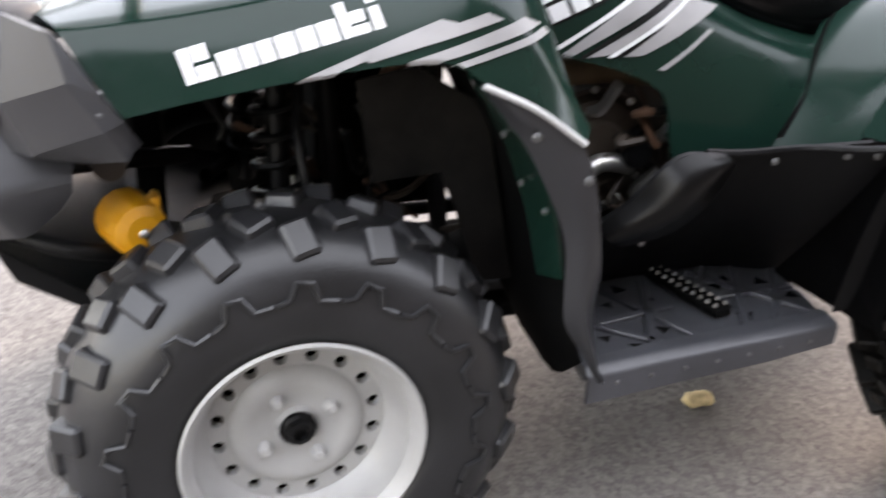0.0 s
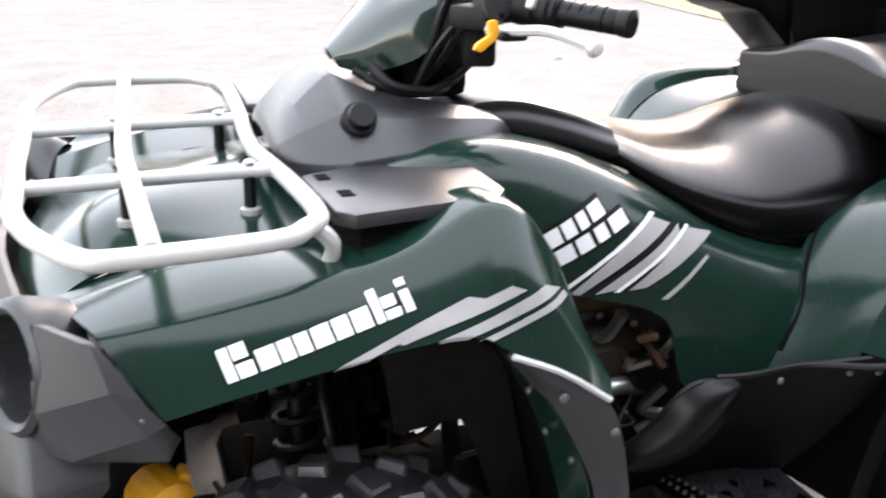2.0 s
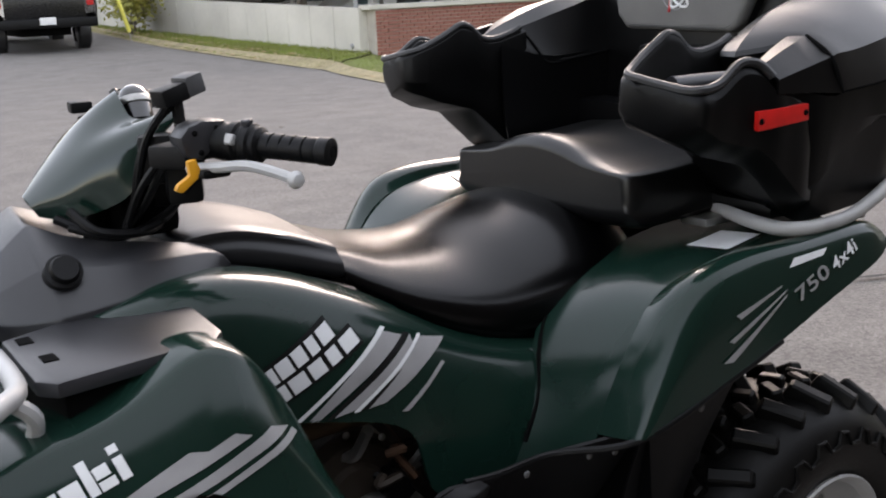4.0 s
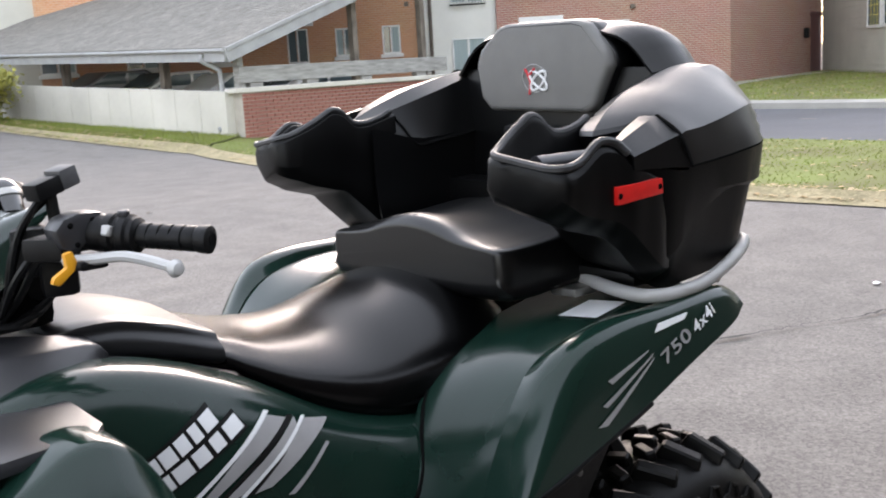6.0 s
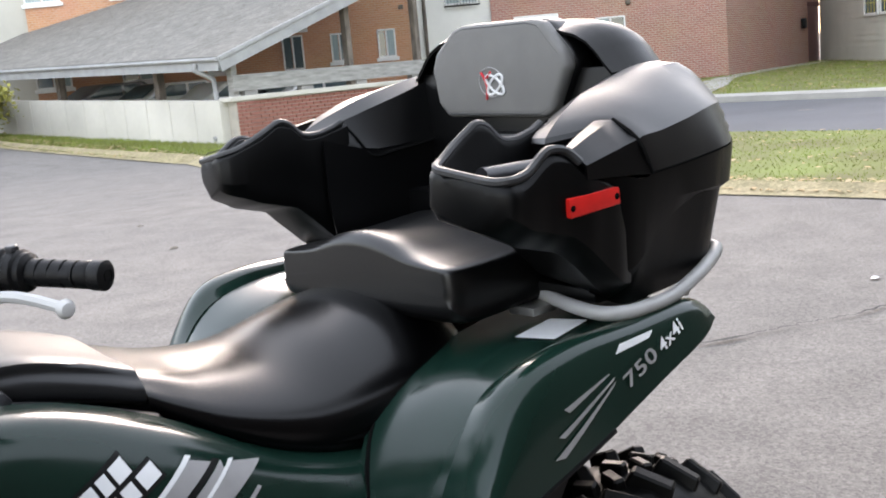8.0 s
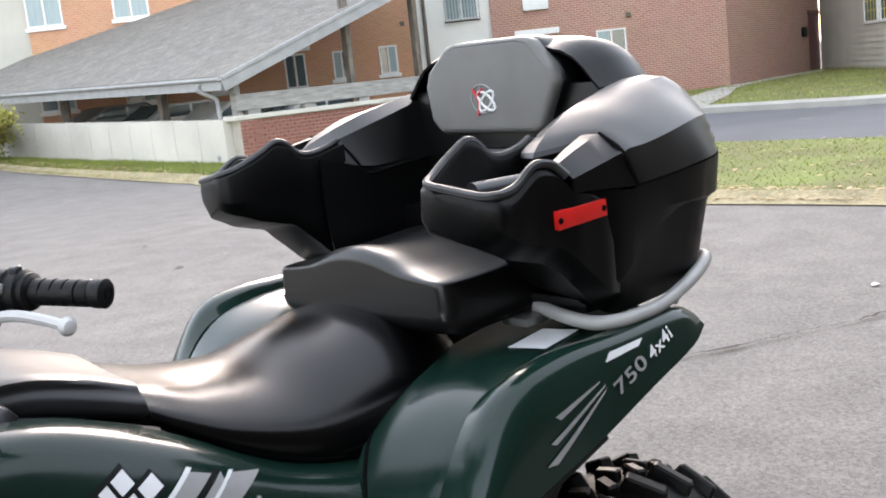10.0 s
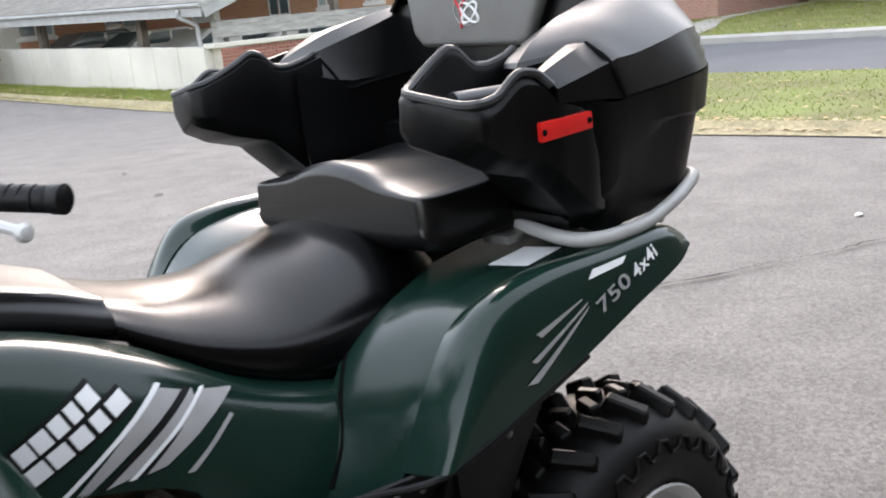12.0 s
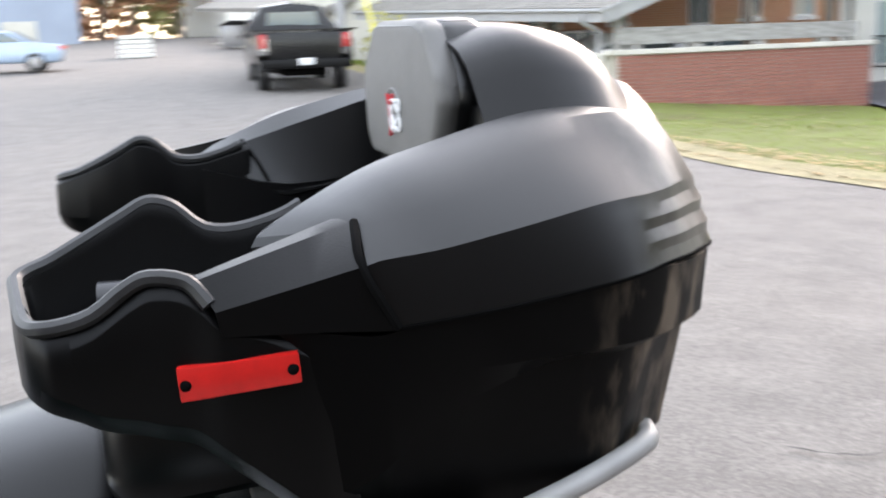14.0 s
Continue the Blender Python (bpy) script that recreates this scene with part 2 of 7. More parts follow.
def catmull(pts, n, closed=False):
    """n points per span on a smooth line through pts."""
    p = [Vector(q) for q in pts]
    k = len(p)
    out = []
    for i in range(k if closed else k - 1):
        a = p[(i - 1) % k] if closed or i else p[0] * 2 - p[1]
        b, c = p[i], p[(i + 1) % k]
        d = p[(i + 2) % k] if closed or i + 2 < k else p[-1] * 2 - p[-2]
        for j in range(n):
            t = j / n
            out.append(0.5 * (2 * b + (c - a) * t + (2 * a - 5 * b + 4 * c - d) * t * t + (3 * b - a - 3 * c + d) * t**3))
    if not closed:
        out.append(p[-1])
    return out


def loft(rows, nu=4, nv=4, around=False, thick=0.0, cap=False, mirror=False, straight=False):
    """A smooth skin through rows of points; around: each row is a closed ring."""
    lines = [catmull(r, nv, around) for r in rows]
    cols = list(zip(*lines))
    grid = [list(c) if straight else catmull(c, nu) for c in cols]
    bm = bmesh.new()
    s = -1 if mirror else 1
    vs = [[bm.verts.new((v.x, v.y * s, v.z)) for v in line] for line in grid]
    w, h = len(vs), len(vs[0])
    for i in range(w if around else w - 1):
        for j in range(h - 1):
            bm.faces.new((vs[i][j], vs[(i + 1) % w][j], vs[(i + 1) % w][j + 1], vs[i][j + 1]))
    if cap:
        for j in (0, h - 1):
            mid = bm.verts.new(sum((vs[i][j].co for i in range(w)), Vector()) / w)
            for i in range(w):
                bm.faces.new((vs[i][j], vs[(i + 1) % w][j], mid))
    bmesh.ops.recalc_face_normals(bm, faces=bm.faces)
    if thick:
        bmesh.ops.solidify(bm, geom=bm.faces[:], thickness=thick)
    return bm


def facet(rows, bevel=0.006, around=False, thick=0.0, cap=False, mirror=False, angle=14, nu=1):
    """A creased skin of flat faces through rows of points, its creases rounded a little."""
    bm = loft(rows, nu, 1, around, 0.0, cap, mirror)
    bmesh.ops.remove_doubles(bm, verts=bm.verts[:], dist=0.0005)
    edges = [e for e in bm.edges if len(e.link_faces) == 2 and e.calc_face_angle(0) > radians(angle)]
    if bevel:
        bmesh.ops.bevel(bm, geom=edges, offset=bevel, segments=2, affect="EDGES", profile=0.5, clamp_overlap=True)
    bmesh.ops.recalc_face_normals(bm, faces=bm.faces)
    if thick:
        bmesh.ops.solidify(bm, geom=bm.faces[:], thickness=thick)
    return bm


def finer(rows, n):
    """Rows of points with n straight steps between each and the next, both ways."""
    rows = [[Vector(p) for p in r] for r in rows]
    wide = [[p.lerp(q, k / n) for p, q in zip(r, r[1:]) for k in range(n)] + [r[-1]] for r in rows]
    return [[p.lerp(q, k / n) for p, q in zip(a, b)] for a, b in zip(wide, wide[1:]) for k in range(n)] + [wide[-1]]


def tube(paths, r, segs=10, n=6, closed=False, bm=None, mirror=False):
    """Round bars along smooth lines through the given points."""
    bm = bm or bmesh.new()
    s = -1 if mirror else 1
    for pts in paths:
        line = catmull([(p[0], p[1] * s, p[2]) for p in pts], n, closed) if n else [Vector((p[0], p[1] * s, p[2])) for p in pts]
        k, up, rings = len(line), None, []
        for i, p in enumerate(line):
            d = (line[(i + 1) % k] - line[i - 1]) if closed or 0 < i < k - 1 else (line[1] - line[0] if i == 0 else line[-1] - line[-2])
            d.normalize()
            if up is None:
                up = d.orthogonal().normalized()
            up = (up - d * up.dot(d)).normalized()
            side = d.cross(up)
            rings.append([bm.verts.new(p + r * (math.cos(a) * up + math.sin(a) * side)) for a in (2 * math.pi * j / segs for j in range(segs))])
        for i in range(k if closed else k - 1):
            a, b = rings[i], rings[(i + 1) % k]
            for j in range(segs):
                bm.faces.new((a[j], a[(j + 1) % segs], b[(j + 1) % segs], b[j]))
        if not closed:
            bm.faces.new(rings[0])
            bm.faces.new(rings[-1])
    return bm


def box(x0, y0, z0, x1, y1, z1, bevel=0.0, segs=2, bm=None, turn=None):
    """A block between two corners, with rounded edges."""
    b = bmesh.new()
    bmesh.ops.create_cube(b, size=1)
    for v in b.verts:
        v.co = Vector(((x0 + x1) / 2 + v.co.x * (x1 - x0), (y0 + y1) / 2 + v.co.y * (y1 - y0), (z0 + z1) / 2 + v.co.z * (z1 - z0)))
    if bevel:
        bmesh.ops.bevel(b, geom=b.edges[:], offset=bevel, segments=segs, affect="EDGES", profile=0.6)
    if turn:
        bmesh.ops.transform(b, matrix=turn, verts=b.verts[:])
    return join(bm, b)


def join(bm, b):
    if bm is None:
        return b
    me = bpy.data.meshes.new("tmp")
    b.to_mesh(me)
    b.free()
    bm.from_mesh(me)
    bpy.data.meshes.remove(me)
    return bm


def prism(poly, y0, y1, bevel=0.0, segs=2, bm=None, axis="y", turn=None):
    """A flat outline given thickness along an axis."""
    b = bmesh.new()
    put = {"y": lambda p, d: (p[0], d, p[1]), "x": lambda p, d: (d, p[0], p[1]), "z": lambda p, d: (p[0], p[1], d)}[axis]
    lo, hi = [b.verts.new(put(p, y0)) for p in poly], [b.verts.new(put(p, y1)) for p in poly]
    k = len(poly)
    b.faces.new(lo)
    b.faces.new(hi[::-1])
    for i in range(k):
        b.faces.new((lo[i], lo[(i + 1) % k], hi[(i + 1) % k], hi[i]))
    bmesh.ops.recalc_face_normals(b, faces=b.faces)
    if bevel:
        bmesh.ops.bevel(b, geom=b.edges[:], offset=bevel, segments=segs, affect="EDGES", profile=0.6)
    if turn:
        bmesh.ops.transform(b, matrix=turn, verts=b.verts[:])
    return join(bm, b)


def lathe(profile, segs=48, bm=None, matrix=None):
    """A profile of (radius, along y) turned about the y axis."""
    b = bmesh.new()
    rings = [[b.verts.new((r * math.cos(a), y, r * math.sin(a))) for a in (2 * math.pi * i / segs for i in range(segs))] if r > 1e-6 else [b.verts.new((0, y, 0))] for r, y in profile]
    for p, q in zip(rings, rings[1:]):
        for i in range(segs):
            c = [p[i % len(p)], p[(i + 1) % len(p)], q[(i + 1) % len(q)], q[i % len(q)]]
            c = list(dict.fromkeys(c))
            if len(c) > 2:
                b.faces.new(c)
    if matrix:
        bmesh.ops.transform(b, matrix=matrix, verts=b.verts[:])
    return join(bm, b)


def disc_bolt(p, r, out, bm=None):
    """A round bolt head at p that faces along out."""
    m = Matrix.Translation(p) @ Vector((0, -1, 0)).rotation_difference(Vector(out).normalized()).to_matrix().to_4x4()
    return lathe([(0, -r * 0.55), (r * 0.6, -r * 0.5), (r, -r * 0.15), (r, r * 0.2)], 12, bm, m)


# ---- ground ----
def sheet(name, xs, ys, height, mat, label, category="ground", kind="structure"):
    bm = bmesh.new()
    vs = [[bm.verts.new((x, y, height(x, y))) for y in ys] for x in xs]
    for i in range(len(xs) - 1):
        for j in range(len(ys) - 1):
            bm.faces.new((vs[i][j], vs[i + 1][j], vs[i + 1][j + 1], vs[i][j + 1]))
    return tagged(part(name, bm, mat), label, category, kind=kind)


def spread(*stops):
    """Stops (value, cells to the next) as one rising list."""
    out = []
    for (a, n), (b, _) in zip(stops, stops[1:]):
        out += [a + (b - a) * i / n for i in range(n)]
    return out + [stops[-1][0]]


def ease(v):
    v = max(0.0, min(1.0, v))
    return v * v * (3 - 2 * v)


def rise(x, y):
    """The yard climbs gently towards the garages and dips along the brick wall."""
    k = max(0.0, min(1.0, (19 - x) / 7.0))
    dip = 0.62 * ease((x - 8.2) / 7) * ease((y - 9) / 7) * (1 - ease((x - 22) / 3)) * (1 - ease((y - 24) / 4))
    return 0.040 * k * min(max(0.0, y - 16.5), 60.0) - dip


sheet("ground", spread((-1500, 3), (-20, 6), (8, 16), (22, 2), (30, 4), (1500, 1)), spread((-1500, 3), (-20, 4), (4, 18), (22, 26), (80, 3), (1500, 1)), rise, ASPHALT, "pale grey worn asphalt yard with fine stones")


# unseen dark wall behind the walk, added to darken reflections in the near sides
wall_bm = bmesh.new()
bmesh.ops.create_cube(wall_bm, size=1)
for v in wall_bm.verts:
    v.co = Vector((6.9 + v.co.x * 16.2, -2.8 + v.co.y * 0.12, 1.35 + v.co.z * 2.8))
tagged(part("unseen_wall", wall_bm, material("dark_unseen_wall", (0.030, 0.026, 0.023), 0.85, var=0.2, scale=2, bump=0.4, bump_scale=30, stretch=(6, 1, 0.4)), smooth=False), "unseen dark wall added behind the camera to darken reflections", "wall", kind="structure")


# ---- quad bike ----
from mathutils.bvhtree import BVHTree

quad = root("quad_bike", 0.64, 0, 0, "dark green quad bike with silver front rack parked on asphalt", "quad bike")
quad_inv = Matrix.Translation((-0.64, 0, 0))
lean = (0.0, 0.0)


def qp(name, bm, mat, label="", parent=None, **kw):
    """A part of the quad bike, built in world places."""
    for v in bm.verts:
        over = max(0.0, v.co.y + 0.05)
        v.co.x += lean[0] * over
        v.co.z += lean[1] * over
    bmesh.ops.transform(bm, matrix=quad_inv, verts=bm.verts[:])
    return part(name, bm, mat, parent or quad, label, **kw)


def perforated(y, r0, r1, n, hole):
    """A flat ring about the y axis with n round holes whose edges run inwards."""
    bm = bmesh.new()
    rm = (r0 + r1) / 2
    for i in range(n):
        a0, da = 2 * math.pi * (i + 0.5) / n, math.pi / n
        edge, circle, deep = [], [], []
        for k in range(16):
            t = 2 * math.pi * k / 16 + math.pi / 4
            c, s = math.cos(t), math.sin(t)
            f = 1 / max(abs(c), abs(s))
            edge.append((rm + s * f * (r1 - r0) / 2, a0 + c * f * da, y))
            circle.append((rm + s * hole, a0 + c * hole / rm, y))
            deep.append((rm + s * hole * 0.9, a0 + c * hole * 0.9 / rm, y + 0.012))
        rows = [[bm.verts.new((r * math.cos(a), yy, r * math.sin(a))) for r, a, yy in e] for e in (edge, circle, deep)]
        for p, q in zip(rows, rows[1:]):
            for k in range(16):
                bm.faces.new((p[k], p[(k + 1) % 16], q[(k + 1) % 16], q[k]))
    bmesh.ops.remove_doubles(bm, verts=bm.verts[:], dist=1e-5)
    return bm


def wheel(x, y, r, width, front):
    side = -1 if y < 0 else 1
    w = width / 2
    # the rear tyres take the darker rubber
    rubber = RUBBER if front else REARTYRE
    m = Matrix.Translation((x, y, r)) @ (Matrix.Rotation(math.pi, 4, "Z") if side > 0 else Matrix())
    prof = [(0.150, -w * 0.80), (0.160, -w * 0.93), (0.178, -w * 1.0), (0.21, -w * 1.05), (0.245, -w * 1.0), (r - 0.040, -w * 0.84), (r - 0.022, -w * 0.60), (r - 0.014, -w * 0.25), (r - 0.013, 0)]
    prof = prof + [(a, -b) for a, b in prof[-2::-1]]
    tyre = lathe(prof, 72)
    n = 18 if front else 24
    kinds = [(-0.70, 0.30, -0.022, 0.042, 0.054, 0.75), (0.70, -0.30, -0.022, 0.042, 0.054, 0.75), (-0.30, 0.5, -0.008, 0.046, 0.048, 0.22), (0.30, -0.5, -0.008, 0.046, 0.048, 0.22)]
    if not front:
        kinds = [(-0.55, 0.45, -0.010, 0.030, 0.085, 0.42), (0.55, -0.45, -0.010, 0.030, 0.085, 0.42), (-0.12, -0.3, -0.006, 0.028, 0.05, 0.05), (0.12, 0.3, -0.006, 0.028, 0.05, 0.05)]
    lugs = []
    for k, (yy, skew, rr, lx, ly, lean) in enumerate(kinds):
        h = 0.0055 if front else 0.011
        b = box(-lx / 2, -ly / 2, -0.02, lx / 2, ly / 2, h, 0.0, 1)
        for v in b.verts:
            if v.co.z > 0:
                v.co.x *= 0.84
                v.co.y *= 0.88
        bmesh.ops.bevel(b, geom=[e for e in b.edges if e.verts[0].co.z > 0 or e.verts[1].co.z > 0], offset=0.004, segments=1, affect="EDGES")
        me = bpy.data.meshes.new("lug")
        b.to_mesh(me)
        b.free()
        me.materials.append(rubber)
        for i in range(n):
            a = 2 * math.pi * (i + (0.5 if k in (1, 2) else 0)) / n
            lugs.append((me, m @ Matrix.Rotation(-a, 4, "Y") @ Matrix.Translation((0, yy * w, r + rr)) @ Matrix.Rotation(math.copysign(lean, -yy), 4, "X") @ Matrix.Rotation(skew, 4, "Z")))
    # raised zigzag ribs on the outer wall
    pts = []
    for a, rr in ((0.0, 0.222), (0.10, 0.222), (0.14, 0.243), (0.22, 0.246), (0.26, 0.226), (0.33, 0.222)):
        pts.append((rr * math.cos(a), -w * (1.045 if rr < 0.235 else 1.005) - 0.001, rr * math.sin(a)))
    b = tube([pts], 0.0038, 6, 0)
    me = bpy.data.meshes.new("rib")
    b.to_mesh(me)
    b.free()
    me.materials.append(rubber)
    lugs += [(me, m @ Matrix.Rotation(2 * math.pi * i / n, 4, "Y")) for i in range(n)]
    bmesh.ops.transform(tyre, matrix=m, verts=tyre.verts[:])
    ob = qp("front_wheel" if front else "rear_wheel", tyre, rubber, "knobbly black rubber off-road tyre on a silver steel rim", angle=38)

    for me, t in lugs:
        lug = new(me.name.split(".")[0], me)
        lug.parent = ob
        lug.matrix_basis = quad_inv @ t

    def sub(name, bm, mat, label=""):
        bmesh.ops.transform(bm, matrix=m, verts=bm.verts[:])
        qp(name, bm, mat, label, ob)

    f = -w * 0.32
    rim = lathe([(0.150, -w * 0.78), (0.158, -w * 0.93), (0.160, -w * 0.97), (0.156, -w * 1.0), (0.151, -w * 0.96), (0.146, -w * 0.86), (0.141, -w * 0.82), (0.139, -w * 0.62), (0.128, f - 0.010), (0.118, f)], 64)
    rim = join(rim, perforated(f, 0.092, 0.118, 16, 0.0092))
    rim = join(rim, lathe([(0.092, f), (0.086, f - 0.006), (0.074, f - 0.010), (0.062, f - 0.008), (0.050, f - 0.002), (0.030, f - 0.002), (0.026, f - 0.010), (0.024, f + 0.01)], 64))
    rim = join(rim, lathe([(0.150, -w * 0.78), (0.14, 0), (0.150, w * 0.78)], 48))
    sub("rim", rim, RIM, "silver painted steel rim with round vent holes")
    # dark disc behind the vent holes, standing in for the shade inside the wheel
    sub("shade_disc", lathe([(0.125, f + 0.02), (0.125, f + 0.03), (0, f + 0.03)], 32), DARK)
    sub("hub_cap", lathe([(0.025, f + 0.002), (0.024, f - 0.012), (0.019, f - 0.015), (0.017, f - 0.024), (0.010, f - 0.026), (0.008, f - 0.018), (0, f - 0.018)], 8), BLACK, "dark worn hub cap")
    sub("valve_stem", tube([[(-0.040, f - 0.002, -0.132), (-0.041, f - 0.026, -0.128)]], 0.0045, 8, 1), BLACK, "black rubber valve stem")
    for i in range(4):
        a = 2 * math.pi * (i + 0.35) / 4
        sub("wheel_nut", lathe([(0.0105, f), (0.0095, f - 0.013), (0.006, f - 0.017), (0, f - 0.017)], 6, None, Matrix.Translation((0.052 * math.cos(a), 0, 0.052 * math.sin(a)))), SILVER)
    return ob


R_F = 0.31
for y in (-0.43, 0.43):
    wheel(0, y, R_F, 0.20, True)
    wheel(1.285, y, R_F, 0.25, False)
# the body leans on its springs: the far side sits higher and a little further back
lean = (0.075, 0.050)


def skin(name, rows, mir, mat, nu=5, nv=4, thick=-0.006, label="", crease=0.0):
    bm = facet(rows, crease, thick=thick, mirror=mir, angle=12, nu=6) if crease else loft(rows, nu, nv, thick=thick, mirror=mir)
    tree = BVHTree.FromBMesh(bm)
    return qp(name, bm, mat, label), tree


def decal(name, tree, side, quads, mat, host, label="", lift=0.0012, n=8, m=2):
    """Flat shapes (corners in x, z) laid onto a skin from its side."""
    bm = bmesh.new()
    for c in quads:
        c = [Vector((p[0], 0, p[1])) for p in c]
        g = []
        for i in range(n + 1):
            line = []
            for j in range(m + 1):
                u, v = i / n, j / m
                p = (c[0] * (1 - u) + c[1] * u) * (1 - v) + (c[3] * (1 - u) + c[2] * u) * v
                hit = tree.ray_cast(Vector((p.x, side * 2, p.z)), Vector((0, -side, 0)))
                if hit[0] is None:
                    line.append(None)
                    continue
                q, nrm = hit[0], hit[1]
                if nrm.y * side < 0:
                    nrm = -nrm
                line.append(bm.verts.new(q + nrm * lift))
            g.append(line)
        for i in range(n):
            for j in range(m):
                f = (g[i][j], g[i + 1][j], g[i + 1][j + 1], g[i][j + 1])
                if all(f):
                    bm.faces.new(f)
    return qp(name, bm, mat, label, host)


def slanted(p0, p1, up, cells, tall):
    """Letter-sized bars along a line: cells are (start, end, from, to) in shares of the line and of the height."""
    p0, p1, up = Vector(p0), Vector(p1), Vector(up)
    out = []
    for a, b, lo, hi in cells:
        q = [p0 + (p1 - p0) * t for t in (a, b)]
        out.append([q[0] + up * lo, q[1] + up * lo, q[1] + up * hi, q[0] + up * hi])
    return out


WORD_A = [(0.0, 0.052, 0, 1), (0.062, 0.135, 0.56, 1), (0.062, 0.145, 0, 0.44), (0.165, 0.262, 0, 0.64), (0.275, 0.345, 0, 0.64), (0.358, 0.430, 0, 0.64), (0.445, 0.540, 0, 0.64), (0.555, 0.640, 0, 0.64), (0.655, 0.750, 0, 0.64), (0.768, 0.815, 0, 1), (0.824, 0.895, 0.36, 0.68), (0.824, 0.905, 0, 0.28), (0.925, 0.975, 0, 0.66), (0.925, 0.975, 0.78, 1)]
WORD_B = [(0.0, 0.17, 0, 1), (0.20, 0.38, 0, 1), (0.42, 0.58, 0, 1), (0.63, 0.76, 0, 1), (0.81, 1.0, 0, 1)]

FLARE = {}
for mir in (False, True):
    s = 1 if mir else -1
    # front wing: skin from inner edge over the crease down to the arch edge
    rows = [[(-0.285, -0.22, 0.80), (-0.28, -0.34, 0.835), (-0.245, -0.455, 0.838), (-0.22, -0.475, 0.80), (-0.185, -0.495, 0.752)],
            [(-0.10, -0.23, 0.855), (-0.10, -0.34, 0.872), (-0.10, -0.460, 0.857), (-0.09, -0.485, 0.82), (-0.08, -0.505, 0.775)],
            [(0.08, -0.27, 0.86), (0.08, -0.37, 0.882), (0.09, -0.458, 0.890), (0.09, -0.485, 0.85), (0.09, -0.508, 0.800)],
            [(0.205, -0.29, 0.91), (0.205, -0.37, 0.938), (0.215, -0.445, 0.937), (0.20, -0.488, 0.87), (0.175, -0.515, 0.800)],
            [(0.285, -0.30, 0.87), (0.285, -0.37, 0.892), (0.285, -0.450, 0.880), (0.27, -0.495, 0.82), (0.245, -0.520, 0.750)],
            [(0.345, -0.31, 0.72), (0.35, -0.38, 0.72), (0.355, -0.46, 0.715), (0.355, -0.50, 0.71), (0.340, -0.525, 0.702)]]
    wing, tree = skin("front_wing", rows, mir, GREEN, label="glossy dark green front wing with pale decals", crease=0.014)
    word = slanted((-0.118, 0.787), (0.103, 0.843), (-0.010, 0.033), WORD_A, 1)
    decal("lettering", tree, s, word, WHITE, wing, "white block lettering", lift=0.002, n=6, m=3)
    stripes = [[(-0.02, 0.783), (0.030, 0.793), (0.180, 0.846), (0.160, 0.850)], [(0.060, 0.812), (0.078, 0.806), (0.235, 0.848), (0.215, 0.856)], [(0.118, 0.806), (0.134, 0.801), (0.288, 0.838), (0.262, 0.848)], [(0.150, 0.798), (0.160, 0.794), (0.300, 0.826), (0.293, 0.834)]]
    decal("stripe", tree, s, stripes, GREYDEC, wing, "grey slashed decal stripes", lift=0.0026, n=6, m=24)

    # body side under the tank cover and seat
    rows = [[(0.10, -0.17, 0.925), (0.12, -0.24, 0.912), (0.14, -0.28, 0.84), (0.16, -0.29, 0.78)],
            [(0.26, -0.17, 0.957), (0.28, -0.24, 0.945), (0.30, -0.278, 0.86), (0.32, -0.29, 0.76)],
            [(0.40, -0.17, 0.945), (0.41, -0.24, 0.925), (0.42, -0.285, 0.845), (0.428, -0.30, 0.742)],
            [(0.55, -0.19, 0.885), (0.555, -0.25, 0.86), (0.56, -0.29, 0.790), (0.566, -0.305, 0.690)],
            [(0.70, -0.21, 0.795), (0.70, -0.265, 0.775), (0.68, -0.30, 0.69), (0.612, -0.315, 0.570)],
            [(0.80, -0.22, 0.76), (0.80, -0.275, 0.74), (0.795, -0.31, 0.67), (0.775, -0.325, 0.565)],
            [(0.93, -0.22, 0.735), (0.92, -0.275, 0.72), (0.90, -0.315, 0.66), (0.87, -0.33, 0.57)]]
    panel, tree = skin("side_panel", rows, mir, GREEN, label="glossy dark green body panel with slashed decals")
    plates = [[(0.345, 0.803), (0.468, 0.855), (0.456, 0.888), (0.333, 0.832)], [(0.352, 0.775), (0.512, 0.838), (0.494, 0.868), (0.343, 0.806)]]
    words = slanted((0.350, 0.808), (0.466, 0.858), (-0.010, 0.022), WORD_B, 1) + slanted((0.360, 0.781), (0.505, 0.841), (-0.010, 0.021), WORD_B, 1)
    decal("dark_plate", tree, s, plates, BLACKDEC, panel, "black decal backing", lift=0.0014, n=24, m=6)
    decal("lettering", tree, s, words, WHITE, panel, "white block lettering", lift=0.0024, n=5, m=3)
    bands = [[(0.387, 0.739), (0.412, 0.744), (0.584, 0.829), (0.545, 0.845)], [(0.442, 0.745), (0.482, 0.748), (0.602, 0.802), (0.600, 0.826)], [(0.500, 0.744), (0.530, 0.745), (0.668, 0.803), (0.618, 0.818)], [(0.556, 0.724), (0.568, 0.722), (0.652, 0.772), (0.646, 0.776)]]
    edges = [[(0.425, 0.742), (0.440, 0.744), (0.600, 0.828), (0.588, 0.832)], [(0.486, 0.744), (0.498, 0.744), (0.612, 0.806), (0.604, 0.808)]]
    decal("dark_stripe", tree, s, edges, BLACKDEC, panel, "black decal edging", lift=0.0014, n=4, m=24)
    decal("stripe", tree, s, bands, GREYDEC, panel, "grey slashed decal stripes", lift=0.0024, n=6, m=28)
